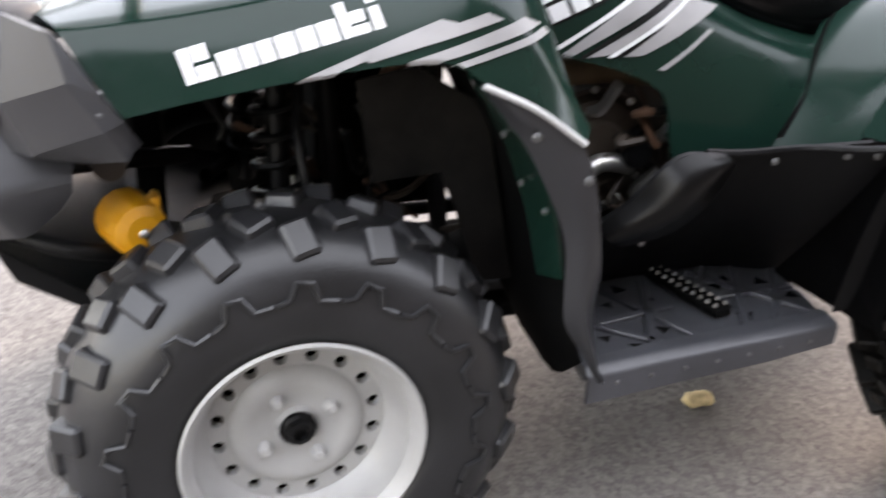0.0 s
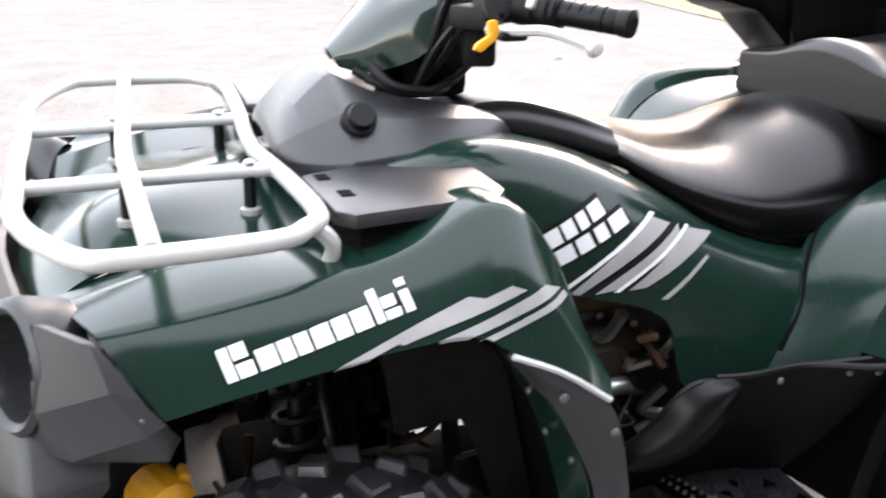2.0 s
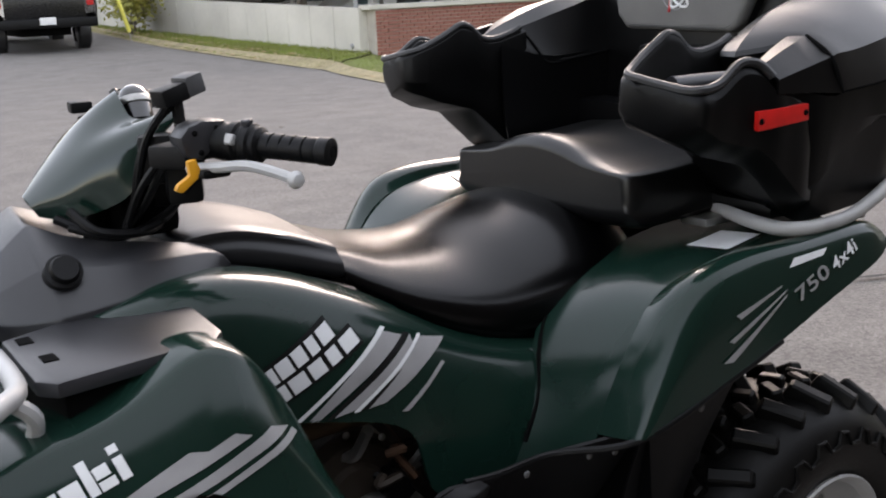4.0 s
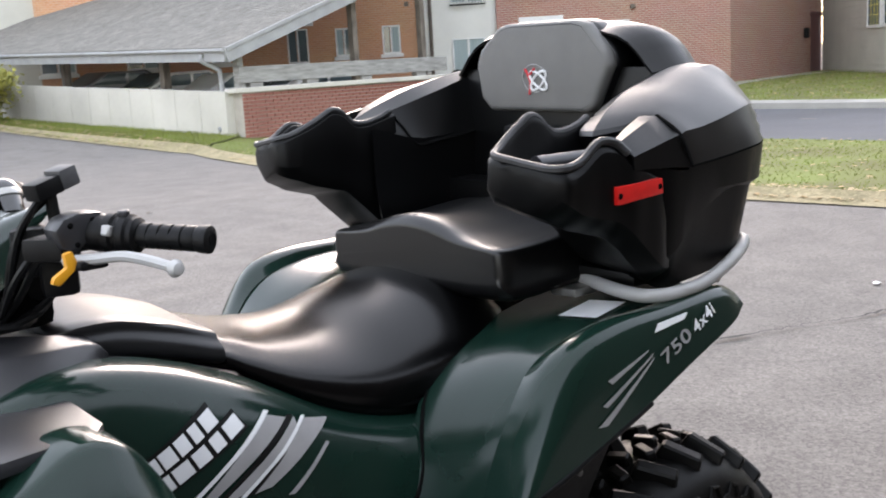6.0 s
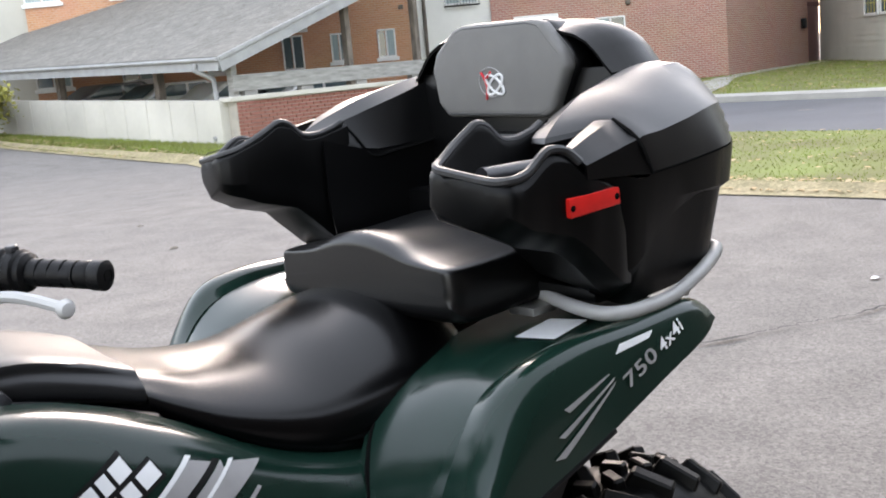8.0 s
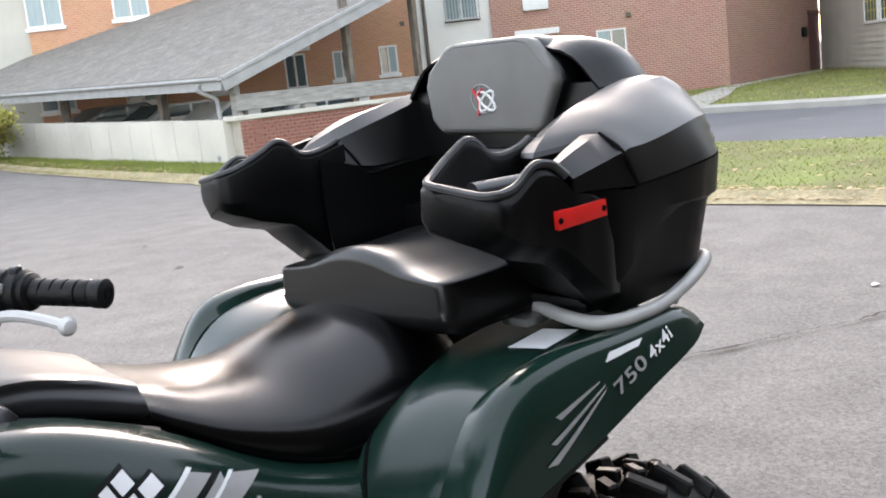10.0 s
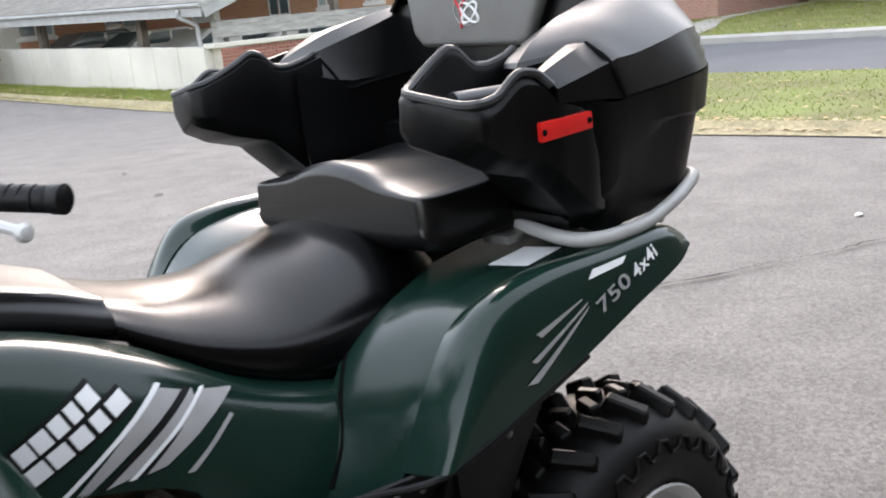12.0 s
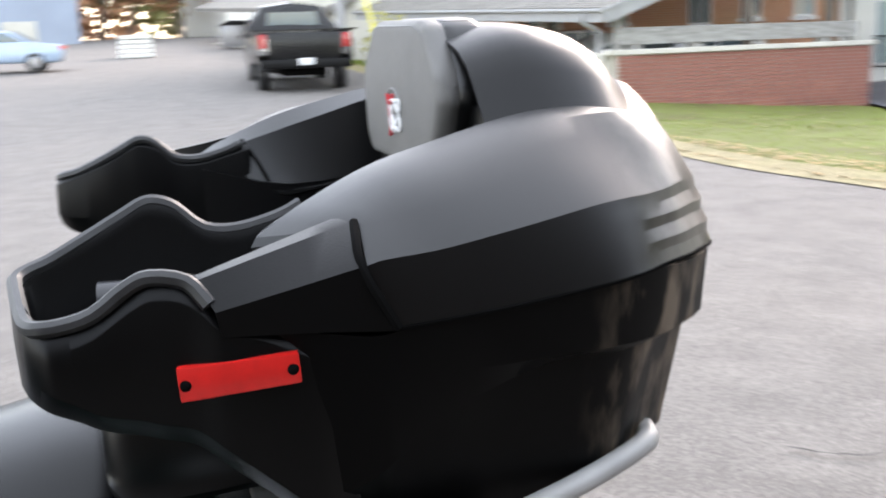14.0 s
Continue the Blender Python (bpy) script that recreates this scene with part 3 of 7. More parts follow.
    decal("pale_stripe", tree, s, [[(0.372, 0.748), (0.378, 0.745), (0.556, 0.846), (0.548, 0.850)], [(0.474, 0.745), (0.484, 0.744), (0.622, 0.820), (0.614, 0.822)]], WHITE, panel, "white pinstripe", lift=0.0032, n=3, m=28)
    qp("panel_gap", tube([[(0.775, -0.327, 0.615), (0.815, -0.318, 0.68), (0.845, -0.285, 0.74), (0.895, -0.25, 0.79), (0.94, -0.235, 0.815)]], 0.005, 6, 5, mirror=mir), DARK, "dark shut line", panel)

    # rear wing: inner shoulder and flared outer ridge
    rows = [[(0.755, -0.325, 0.575), (0.78, -0.36, 0.59), (0.805, -0.40, 0.61), (0.830, -0.435, 0.635)],
            [(0.84, -0.27, 0.73), (0.865, -0.34, 0.745), (0.88, -0.41, 0.755), (0.89, -0.445, 0.76)],
            [(0.93, -0.23, 0.805), (0.95, -0.33, 0.83), (0.96, -0.41, 0.84), (0.965, -0.445, 0.845)],
            [(1.06, -0.20, 0.845), (1.07, -0.32, 0.868), (1.075, -0.41, 0.875), (1.08, -0.45, 0.876)],
            [(1.24, -0.18, 0.870), (1.25, -0.32, 0.882), (1.25, -0.41, 0.883), (1.25, -0.455, 0.882)],
            [(1.42, -0.18, 0.885), (1.43, -0.32, 0.892), (1.425, -0.41, 0.890), (1.425, -0.46, 0.887)]]
    inner, tree2 = skin("rear_wing_top", rows, mir, GREEN, label="glossy dark green rear wing")
    rows = [[(0.835, -0.432, 0.648), (0.838, -0.48, 0.655), (0.845, -0.512, 0.662), (0.86, -0.518, 0.668)],
            [(0.885, -0.442, 0.757), (0.895, -0.49, 0.775), (0.905, -0.523, 0.765), (0.94, -0.528, 0.695)],
            [(0.955, -0.442, 0.842), (0.965, -0.488, 0.868), (0.985, -0.525, 0.855), (1.03, -0.535, 0.722)],
            [(1.06, -0.448, 0.874), (1.07, -0.485, 0.897), (1.09, -0.522, 0.882), (1.12, -0.538, 0.752)],
            [(1.22, -0.455, 0.880), (1.23, -0.488, 0.898), (1.25, -0.520, 0.888), (1.27, -0.538, 0.802)],
            [(1.37, -0.458, 0.885), (1.385, -0.488, 0.900), (1.392, -0.515, 0.893), (1.400, -0.532, 0.838)],
            [(1.425, -0.462, 0.888), (1.438, -0.485, 0.893), (1.450, -0.505, 0.880), (1.460, -0.518, 0.860)]]
    flare, tree3 = skin("rear_wing", rows, mir, GREEN, label="glossy dark green flared rear wing with decals")
    st = bmesh.new()
    for quadr in (((1.125, 0.352), (1.235, 0.335), (1.255, 0.405), (1.14, 0.428)),):
        vs = []
        for px, py in quadr:
            h = tree2.ray_cast(Vector((px, s * py, 2)), Vector((0, 0, -1)))
            vs.append(st.verts.new((h[0] if h[0] else Vector((px, s * py, 0.88))) + Vector((0, 0, 0.003))))
        st.faces.new(vs)
    qp("warning_sticker", st, WHITE, "white warning sticker", inner)
    decal("pale_mark", tree3, s, [[(1.165, 0.872), (1.255, 0.877), (1.27, 0.887), (1.18, 0.885)]], WHITE, flare, "white label", lift=0.0015)
    FLARE[s] = tree3
    decal("stripe", tree3, s, [[(1.000, 0.752), (1.022, 0.750), (1.150, 0.828), (1.155, 0.834)], [(1.012, 0.785), (1.024, 0.780), (1.150, 0.836), (1.154, 0.841)], [(1.029, 0.823), (1.04, 0.815), (1.14, 0.846), (1.142, 0.849)]], GREYDEC, flare, "grey slashed decal stripes", lift=0.0025, n=6, m=20)
    # black edge below the rear wing and the guard beneath
    qp("wing_edge", tube([[(0.60, -0.40, 0.628), (0.66, -0.405, 0.625), (0.76, -0.41, 0.628), (0.85, -0.515, 0.662), (1.03, -0.537, 0.722), (1.14, -0.541, 0.757)]], 0.006, 8, 5, mirror=mir), BLACK)
    rows = [[(0.86, -0.50, 0.660), (0.855, -0.47, 0.56), (0.86, -0.44, 0.45), (0.875, -0.41, 0.345)],
            [(0.95, -0.515, 0.690), (0.935, -0.495, 0.60), (0.925, -0.475, 0.50), (0.925, -0.44, 0.38)],
            [(1.05, -0.525, 0.725), (1.03, -0.505, 0.66), (1.005, -0.485, 0.58), (0.975, -0.46, 0.46)]]
    wall = bmesh.new()
    near = [wall.verts.new((x, y * -s if s > 0 else y, z)) for x, y, z in ((0.872, -0.20, 0.335), (0.897, -0.50, 0.345), (0.870, -0.51, 0.655), (0.862, -0.36, 0.60), (0.865, -0.22, 0.56))]
    wall.faces.new(near)
    bmesh.ops.solidify(wall, geom=wall.faces[:], thickness=0.008)
    qp("footwell_back", wall, BLACK, "black plastic panel behind the footboard", smooth=False)
    qp("rear_guard", loft(rows, 4, 4, thick=-0.005, mirror=mir), BLACK)

    # mud guard behind the front wheel, turning in at its lower end
    rows = [[(x0, -0.515, z0), ((x0 + x1) / 2, -0.531, (z0 + z1) / 2), (x1, y1, z1)] for x0, z0, x1, z1, y1 in ((0.206, 0.776, 0.216, 0.773, -0.530), (0.245, 0.728, 0.270, 0.746, -0.533), (0.272, 0.695, 0.338, 0.698, -0.532), (0.316, 0.614, 0.364, 0.640, -0.530), (0.336, 0.560, 0.377, 0.580, -0.528), (0.341, 0.505, 0.389, 0.520, -0.520), (0.347, 0.447, 0.394, 0.460, -0.505), (0.377, 0.398, 0.403, 0.400, -0.500), (0.402, 0.352, 0.412, 0.352, -0.500))]
    guard = qp("mud_guard", loft(rows, 4, 3, thick=-0.006, mirror=mir), GREY, "dark grey plastic mud guard")
    qp("edge_strip", tube([[(0.206, -0.530, 0.780), (0.270, -0.535, 0.751), (0.338, -0.535, 0.704)]], 0.0042, 6, 4, mirror=mir), SILVER, "thin pale grey edge", guard)
    rows = [[(0.205, -0.511, 0.772), (0.220, -0.43, 0.765)], [(0.272, -0.511, 0.690), (0.280, -0.42, 0.670)], [(0.318, -0.511, 0.600), (0.318, -0.42, 0.575)], [(0.338, -0.511, 0.510), (0.330, -0.45, 0.490)]]
    inner_wing = qp("inner_wing", loft(rows, 4, 3, thick=-0.004, mirror=mir), GREEN, "dark green inner side of the wing")
    for bx, by, bz in ((0.262, 0.47, 0.70), (0.300, 0.45, 0.625), (0.318, 0.49, 0.60)):
        qp("fastener", disc_bolt((bx - 0.004, s * by, bz), 0.005, (-1, s * 0.2, 0)), BOLT, "", inner_wing)
    rows = [[(0.235, -0.50, 0.768), (0.23, -0.40, 0.765), (0.23, -0.22, 0.76)],
            [(0.30, -0.50, 0.68), (0.30, -0.40, 0.65), (0.30, -0.22, 0.65)],
            [(0.345, -0.50, 0.56), (0.34, -0.40, 0.52), (0.34, -0.22, 0.50)],
            [(0.362, -0.495, 0.44), (0.355, -0.40, 0.40), (0.355, -0.24, 0.40)],
            [(0.395, -0.485, 0.36), (0.385, -0.42, 0.31), (0.39, -0.28, 0.31)]]
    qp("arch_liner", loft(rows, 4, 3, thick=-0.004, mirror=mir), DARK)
    qp("splash_plate", prism([(0.105, 0.735), (0.185, 0.750), (0.288, 0.690), (0.345, 0.425), (0.290, 0.425), (0.250, 0.545), (0.225, 0.600), (0.130, 0.592)], s * 0.335, s * 0.328, 0.002), MUDDY, "dirt-coated black splash plate")
    for bx, bz in ((0.275, 0.716), (0.350, 0.655)):
        qp("fastener", disc_bolt((bx, s * 0.533, bz), 0.0065, (0, s, 0)), BOLT, "", guard)

    # leg shield with a curved scoop
    rows = [[(0.445, -0.36, 0.50), (0.47, -0.30, 0.43), (0.49, -0.25, 0.345)],
            [(0.50, -0.385, 0.555), (0.52, -0.31, 0.44), (0.53, -0.24, 0.345)],
            [(0.555, -0.405, 0.625), (0.56, -0.32, 0.47), (0.58, -0.23, 0.345)],
            [(0.63, -0.405, 0.622), (0.63, -0.32, 0.47), (0.65, -0.225, 0.345)],
            [(0.75, -0.41, 0.628), (0.74, -0.32, 0.47), (0.75, -0.22, 0.345)],
            [(0.87, -0.49, 0.662), (0.86, -0.38, 0.49), (0.87, -0.26, 0.345)]]
    shield = qp("leg_shield", loft(rows, 4, 4, thick=-0.006, mirror=mir), BLACK, "black plastic leg shield")
    rows = [[(0.452, -0.372, 0.512), (0.470, -0.388, 0.500), (0.500, -0.372, 0.482)],
            [(0.505, -0.390, 0.562), (0.525, -0.415, 0.540), (0.560, -0.392, 0.505)],
            [(0.535, -0.405, 0.612), (0.565, -0.432, 0.585), (0.600, -0.402, 0.540)],
            [(0.572, -0.410, 0.629), (0.600, -0.428, 0.612), (0.628, -0.404, 0.580)],
            [(0.618, -0.408, 0.626), (0.630, -0.416, 0.618), (0.640, -0.406, 0.606)]]
    qp("shield_lobe", loft(rows, 4, 4, thick=-0.005, mirror=mir), TRUNK, "smooth black lobe of the leg shield", shield)
    for bx, by, bz in ((0.63, 0.408, 0.608), (0.71, 0.408, 0.610), (0.80, 0.45, 0.628), (0.83, 0.475, 0.635), (0.97, 0.522, 0.682)):
        qp("fastener", disc_bolt((bx, s * (by + 0.002), bz), 0.006, (0, s, 0)), BOLT, "", shield)
    st = bmesh.new()
    st.faces.new([st.verts.new(p) for p in ((0.540, s * 0.350, 0.470), (0.552, s * 0.359, 0.500), (0.560, s * 0.359, 0.497), (0.549, s * 0.347, 0.460))])
    qp("torn_label", st, GREYDEC, "torn pale label", shield, smooth=False)

    # footboard with raised bars and a toothed peg
    board = qp("footboard", prism([(0.412, s * 0.468), (0.425, s * 0.30), (0.50, s * 0.212), (0.57, s * 0.202), (0.80, s * 0.200), (0.862, s * 0.216), (0.872, s * 0.25), (0.866, s * 0.36), (0.850, s * 0.425)], 0.315, 0.343, 0.005, axis="z"), BOARD, "dark grey ribbed plastic footboard")
    skirt = [[(0.404, -0.482, 0.345), (0.402, -0.494, 0.338), (0.400, -0.500, 0.303)], [(0.55, -0.466, 0.347), (0.55, -0.478, 0.340), (0.548, -0.484, 0.306)], [(0.72, -0.450, 0.347), (0.72, -0.462, 0.340), (0.718, -0.468, 0.308)], [(0.852, -0.434, 0.346), (0.856, -0.446, 0.340), (0.850, -0.450, 0.312)]]
    qp("edge_skirt", facet([[(x, y + 0.022, z) for x, y, z in (r[0],)] + r for r in skirt], 0.003, thick=-0.006, mirror=mir), BOARD, "grey outer lip of the footboard", board)
    # triangular lattice of ribs with dark pits on both sides of the peg
    lattice = [((0.43, 0.45), (0.52, 0.235)), ((0.52, 0.235), (0.615, 0.44)), ((0.46, 0.37), (0.62, 0.34)), ((0.53, 0.45), (0.625, 0.235)), ((0.43, 0.33), (0.55, 0.44)), ((0.70, 0.44), (0.80, 0.225)), ((0.71, 0.235), (0.84, 0.41)), ((0.70, 0.33), (0.86, 0.32)), ((0.76, 0.44), (0.865, 0.25)), ((0.745, 0.225), (0.70, 0.30))]
    for (x0, y0), (x1, y1) in lattice:
        run = Vector((x1 - x0, s * (y1 - y0), 0))
        t = Matrix.Translation(((x0 + x1) / 2, s * (y0 + y1) / 2, 0.344)) @ Matrix.Rotation(math.atan2(run.y, run.x), 4, "Z")
        qp("tread_bar", box(-run.length / 2, -0.007, -0.004, run.length / 2, 0.007, 0.006, 0.002, 1, turn=t), BOARD, "", board)
    rr = random.Random(4)
    # each pit is a flat near-black triangle, its shade only in the colour
    for cx, cy in ((0.475, 0.405), (0.525, 0.31), (0.575, 0.40), (0.565, 0.265), (0.47, 0.305), (0.60, 0.30), (0.51, 0.435), (0.73, 0.39), (0.765, 0.27), (0.80, 0.37), (0.735, 0.29), (0.82, 0.29), (0.79, 0.415), (0.845, 0.345)):
        a0, rad = rr.uniform(0, 2), rr.uniform(0.011, 0.017)
        qp("pit", prism([(cx + rad * math.cos(a0 + k * 2.094), s * cy + rad * math.sin(a0 + k * 2.094)) for k in range(3)], 0.3425, 0.3442, axis="z"), DARK, "", board, smooth=False)
    for k in range(7):
        qp("rivet", disc_bolt((0.45 + 0.058 * k, s * (0.497 - 0.0052 * k * 1.08), 0.328), 0.0035, (0, s, 0)), BOLT, "", board)
    seat_ = Matrix.Translation((0.662, s * 0.305, 0.351)) @ Matrix.Rotation(-s * 0.26, 4, "Z")
    qp("foot_peg", box(-0.017, -0.092, -0.004, 0.017, 0.092, 0.012, 0.003, 1, turn=seat_), DARK, "black peg with two rows of steel teeth", board)
    for i in range(11):
        for dx in (-0.011, 0.011):
            t = seat_ @ Matrix.Translation((dx, -0.080 + 0.016 * i, 0.012))
            qp("tooth", lathe([(0.0038, 0.002), (0.0028, -0.005), (0, -0.006)], 6, None, t @ Matrix.Rotation(-math.pi / 2, 4, "X")), STEEL, "", board)

    # headlight pod
    rows = [[(-0.345, -0.26, 0.80), (-0.35, -0.29, 0.73), (-0.335, -0.30, 0.69), (-0.29, -0.30, 0.68)],
            [(-0.335, -0.33, 0.835), (-0.345, -0.36, 0.75), (-0.325, -0.37, 0.70), (-0.27, -0.37, 0.685)],
            [(-0.295, -0.42, 0.85), (-0.30, -0.44, 0.76), (-0.275, -0.455, 0.712), (-0.228, -0.45, 0.700)],
            [(-0.248, -0.462, 0.838), (-0.235, -0.482, 0.79), (-0.205, -0.492, 0.742), (-0.188, -0.482, 0.708)],
            [(-0.222, -0.478, 0.805), (-0.205, -0.487, 0.775), (-0.188, -0.490, 0.752), (-0.178, -0.465, 0.715)]]
    facing = Matrix.Translation((-0.318, s * 0.385, 0.790)) @ Vector((0, -1, 0)).rotation_difference(Vector((-0.85, s * 0.52, 0.10)).normalized()).to_matrix().to_4x4()
    shell, back = loft(finer(rows, 9), 1, 1, mirror=mir), facing.inverted()
    hole = [f for f in shell.faces if math.hypot((back @ f.calc_center_median()).x, (back @ f.calc_center_median()).z / 1.35) < 0.046]
    bmesh.ops.delete(shell, geom=hole, context="FACES")
    bmesh.ops.solidify(shell, geom=shell.faces[:], thickness=-0.012)
    pod = qp("headlight_pod", shell, GREY, "grey plastic headlight surround", angle=14)
    tilt = facing @ Matrix.Scale(1.35, 4, (0, 0, 1))
    qp("headlight", lathe([(0.050, 0.05), (0.059, -0.002), (0.058, -0.018), (0.052, -0.024), (0.046, -0.018), (0.044, 0.0), (0.041, 0.035), (0.028, 0.06), (0, 0.065)], 32, None, tilt), GREY, "recessed headlight housing", pod)
    qp("marker_socket", lathe([(0.022, 0.02), (0.022, -0.010), (0.017, -0.012), (0.015, 0.0), (0, 0.008)], 18, None, Matrix.Translation((0.040, s * 0.044, 0.012)) @ facing), DARK, "small round marker socket", pod)
    qp("lens", lathe([(0.038, 0.045), (0.02, 0.036), (0, 0.033)], 24, None, tilt), GLASSY, "dark lens", pod)
    qp("fastener", disc_bolt((-0.21, s * 0.498, 0.757), 0.006, (-0.2, s, 0)), BOLT, "", pod)
    # bumper end
    rows = [[(-0.395, -0.20, 0.705), (-0.405, -0.20, 0.655), (-0.370, -0.20, 0.555)],
            [(-0.372, -0.33, 0.728), (-0.390, -0.345, 0.668), (-0.352, -0.34, 0.568)],
            [(-0.325, -0.39, 0.716), (-0.328, -0.425, 0.648), (-0.302, -0.405, 0.600)],
            [(-0.245, -0.39, 0.674), (-0.246, -0.420, 0.660), (-0.268, -0.400, 0.628)]]
    qp("bumper_end", facet(rows, 0.006, thick=-0.02, mirror=mir), GREY, "grey angular bumper end", angle=30)
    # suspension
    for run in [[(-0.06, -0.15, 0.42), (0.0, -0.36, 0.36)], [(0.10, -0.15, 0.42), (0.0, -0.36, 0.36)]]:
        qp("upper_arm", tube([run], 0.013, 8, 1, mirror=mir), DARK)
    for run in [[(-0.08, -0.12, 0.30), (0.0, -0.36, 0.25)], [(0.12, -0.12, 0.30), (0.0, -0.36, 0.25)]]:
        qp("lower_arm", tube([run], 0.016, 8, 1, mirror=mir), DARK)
    coil = [(0.02 + 0.034 * math.cos(a), -0.26 + 0.05 * (a / 50) + 0.034 * math.sin(a), 0.42 + 0.30 * a / 50) for a in (i * 0.45 for i in range(112))]
    qp("shock_spring", tube([coil], 0.006, 6, 0, mirror=mir), BLACK, "black coil spring")
    qp("damper", tube([[(0.02, -0.27, 0.36), (0.02, -0.20, 0.78)]], 0.016, 10, 1, mirror=mir), BLACK)
    qp("steering_rod", tube([[(0.10, -0.05, 0.48), (0.09, -0.34, 0.38)]], 0.008, 8, 1, mirror=mir), STEEL)
    qp("brake_hose", tube([[(0.06, -0.18, 0.74), (0.03, -0.33, 0.66), (0.05, -0.36, 0.50), (0.02, -0.36, 0.36)]], 0.006, 8, 6, mirror=mir), BLACK)
    qp("upright", box(-0.03, -0.385 if s < 0 else 0.34, 0.22, 0.04, -0.34 if s < 0 else 0.385, 0.40, 0.01), DARK)

qp("bonnet", loft([[(-0.30, -0.24, 0.79), (-0.32, 0, 0.80), (-0.30, 0.24, 0.79)], [(-0.20, -0.24, 0.842), (-0.20, -0.10, 0.885), (-0.20, 0.24, 0.842)], [(-0.02, -0.25, 0.858), (-0.02, 0, 0.898), (-0.02, 0.25, 0.858)], [(0.12, -0.26, 0.87), (0.12, 0, 0.90), (0.12, 0.26, 0.87)]], 5, 5, thick=-0.006), GREEN)
qp("nose", loft([[(-0.315, -0.28, 0.815), (-0.34, 0, 0.825), (-0.315, 0.28, 0.815)], [(-0.355, -0.22, 0.755), (-0.375, 0, 0.755), (-0.355, 0.22, 0.755)], [(-0.395, -0.22, 0.68), (-0.41, 0, 0.68), (-0.395, 0.22, 0.68)]], 3, 4, thick=-0.01), GREY, "grey plastic grille panel")
for i in range(3):
    qp("grille_slot", box(-0.395 + 0.018 * i, -0.14, 0.705 + 0.03 * i, -0.375 + 0.018 * i, 0.14, 0.72 + 0.03 * i, 0.003), DARK)
qp("bumper", loft([[(-0.395, -0.205, 0.70), (-0.405, -0.205, 0.62), (-0.36, -0.205, 0.54)], [(-0.41, 0, 0.70), (-0.42, 0, 0.62), (-0.37, 0, 0.54)], [(-0.395, 0.205, 0.70), (-0.405, 0.205, 0.62), (-0.36, 0.205, 0.54)]], 3, 2, thick=-0.02), GREY, "grey plastic front bumper", angle=25)
qp("skid_plate", prism([(-0.355, 0.545), (-0.33, 0.49), (-0.20, 0.41), (-0.02, 0.36), (-0.02, 0.385), (-0.20, 0.43), (-0.33, 0.53)], -0.33, 0.33, 0.006), BLACK)
for run in [[(-0.36, -0.30, 0.56), (-0.24, -0.34, 0.53), (-0.12, -0.28, 0.50)], [(-0.34, -0.28, 0.62), (-0.20, -0.26, 0.62), (-0.10, -0.2, 0.60)], [(-0.36, 0.30, 0.56), (-0.24, 0.34, 0.53), (-0.12, 0.28, 0.50)]]:
    qp("bumper_tube", tube([run], 0.013, 10, 5), BLACK)
winch = qp("winch_cover", lathe([(0, -0.035), (0.022, -0.035), (0.034, -0.028), (0.038, -0.01), (0.038, 0.03)], 14, None, Matrix.Translation((-0.183, -0.345, 0.566)) @ Matrix.Rotation(0.35, 4, "Z")), YELLOW, "yellow plastic cover", angle=25)
qp("winch_lug", prism([(-0.172, 0.580), (-0.146, 0.574), (-0.148, 0.600), (-0.158, 0.604)], -0.355, -0.325, 0.004), YELLOW, "", winch)
qp("winch_screw", disc_bolt((-0.171, -0.381, 0.566), 0.006, (0, -1, 0)), STEEL, "", winch)
qp("horn", lathe([(0, -0.02), (0.02, -0.02), (0.024, 0.01), (0.012, 0.04)], 16, None, Matrix.Translation((-0.205, -0.33, 0.645))), ALLOY, "small round horn")

# frame and engine
FR = tube([[(-0.16, -0.13, 0.40), (0.1, -0.15, 0.33), (0.9, -0.16, 0.33), (1.2, -0.14, 0.40)], [(-0.14, -0.14, 0.70), (0.1, -0.15, 0.74), (0.5, -0.13, 0.80), (0.9, -0.14, 0.72), (1.3, -0.14, 0.80)], [(-0.15, -0.13, 0.40), (-0.14, -0.14, 0.70)], [(0.13, -0.15, 0.34), (0.10, -0.15, 0.74)], [(0.30, -0.15, 0.33), (0.26, -0.14, 0.77)]], 0.015, 10, 4)
FR = tube([[(-0.16, 0.13, 0.40), (0.1, 0.15, 0.33), (0.9, 0.16, 0.33), (1.2, 0.14, 0.40)], [(-0.14, 0.14, 0.70), (0.1, 0.15, 0.74), (0.5, 0.13, 0.80), (0.9, 0.14, 0.72), (1.3, 0.14, 0.80)], [(-0.15, 0.13, 0.40), (-0.14, 0.14, 0.70)], [(0.13, 0.15, 0.34), (0.10, 0.15, 0.74)]], 0.015, 10, 4, bm=FR)
qp("frame", FR, BLACK, "black tubular steel frame")
# plain near-black blocks fill the bay; their colour carries its shade
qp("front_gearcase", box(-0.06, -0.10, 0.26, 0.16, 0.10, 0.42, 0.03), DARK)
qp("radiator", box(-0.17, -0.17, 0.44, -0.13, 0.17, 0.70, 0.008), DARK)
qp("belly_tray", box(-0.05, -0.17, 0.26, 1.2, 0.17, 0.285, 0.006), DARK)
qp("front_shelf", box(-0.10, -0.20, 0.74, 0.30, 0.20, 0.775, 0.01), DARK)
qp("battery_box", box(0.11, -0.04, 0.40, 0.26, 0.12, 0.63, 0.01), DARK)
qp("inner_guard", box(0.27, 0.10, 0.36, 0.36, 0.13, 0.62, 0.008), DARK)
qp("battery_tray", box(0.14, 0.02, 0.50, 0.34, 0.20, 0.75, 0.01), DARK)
eng = qp("engine", box(0.40, -0.19, 0.32, 0.86, 0.19, 0.62, 0.03), ALLOY, "dusty aluminium engine")
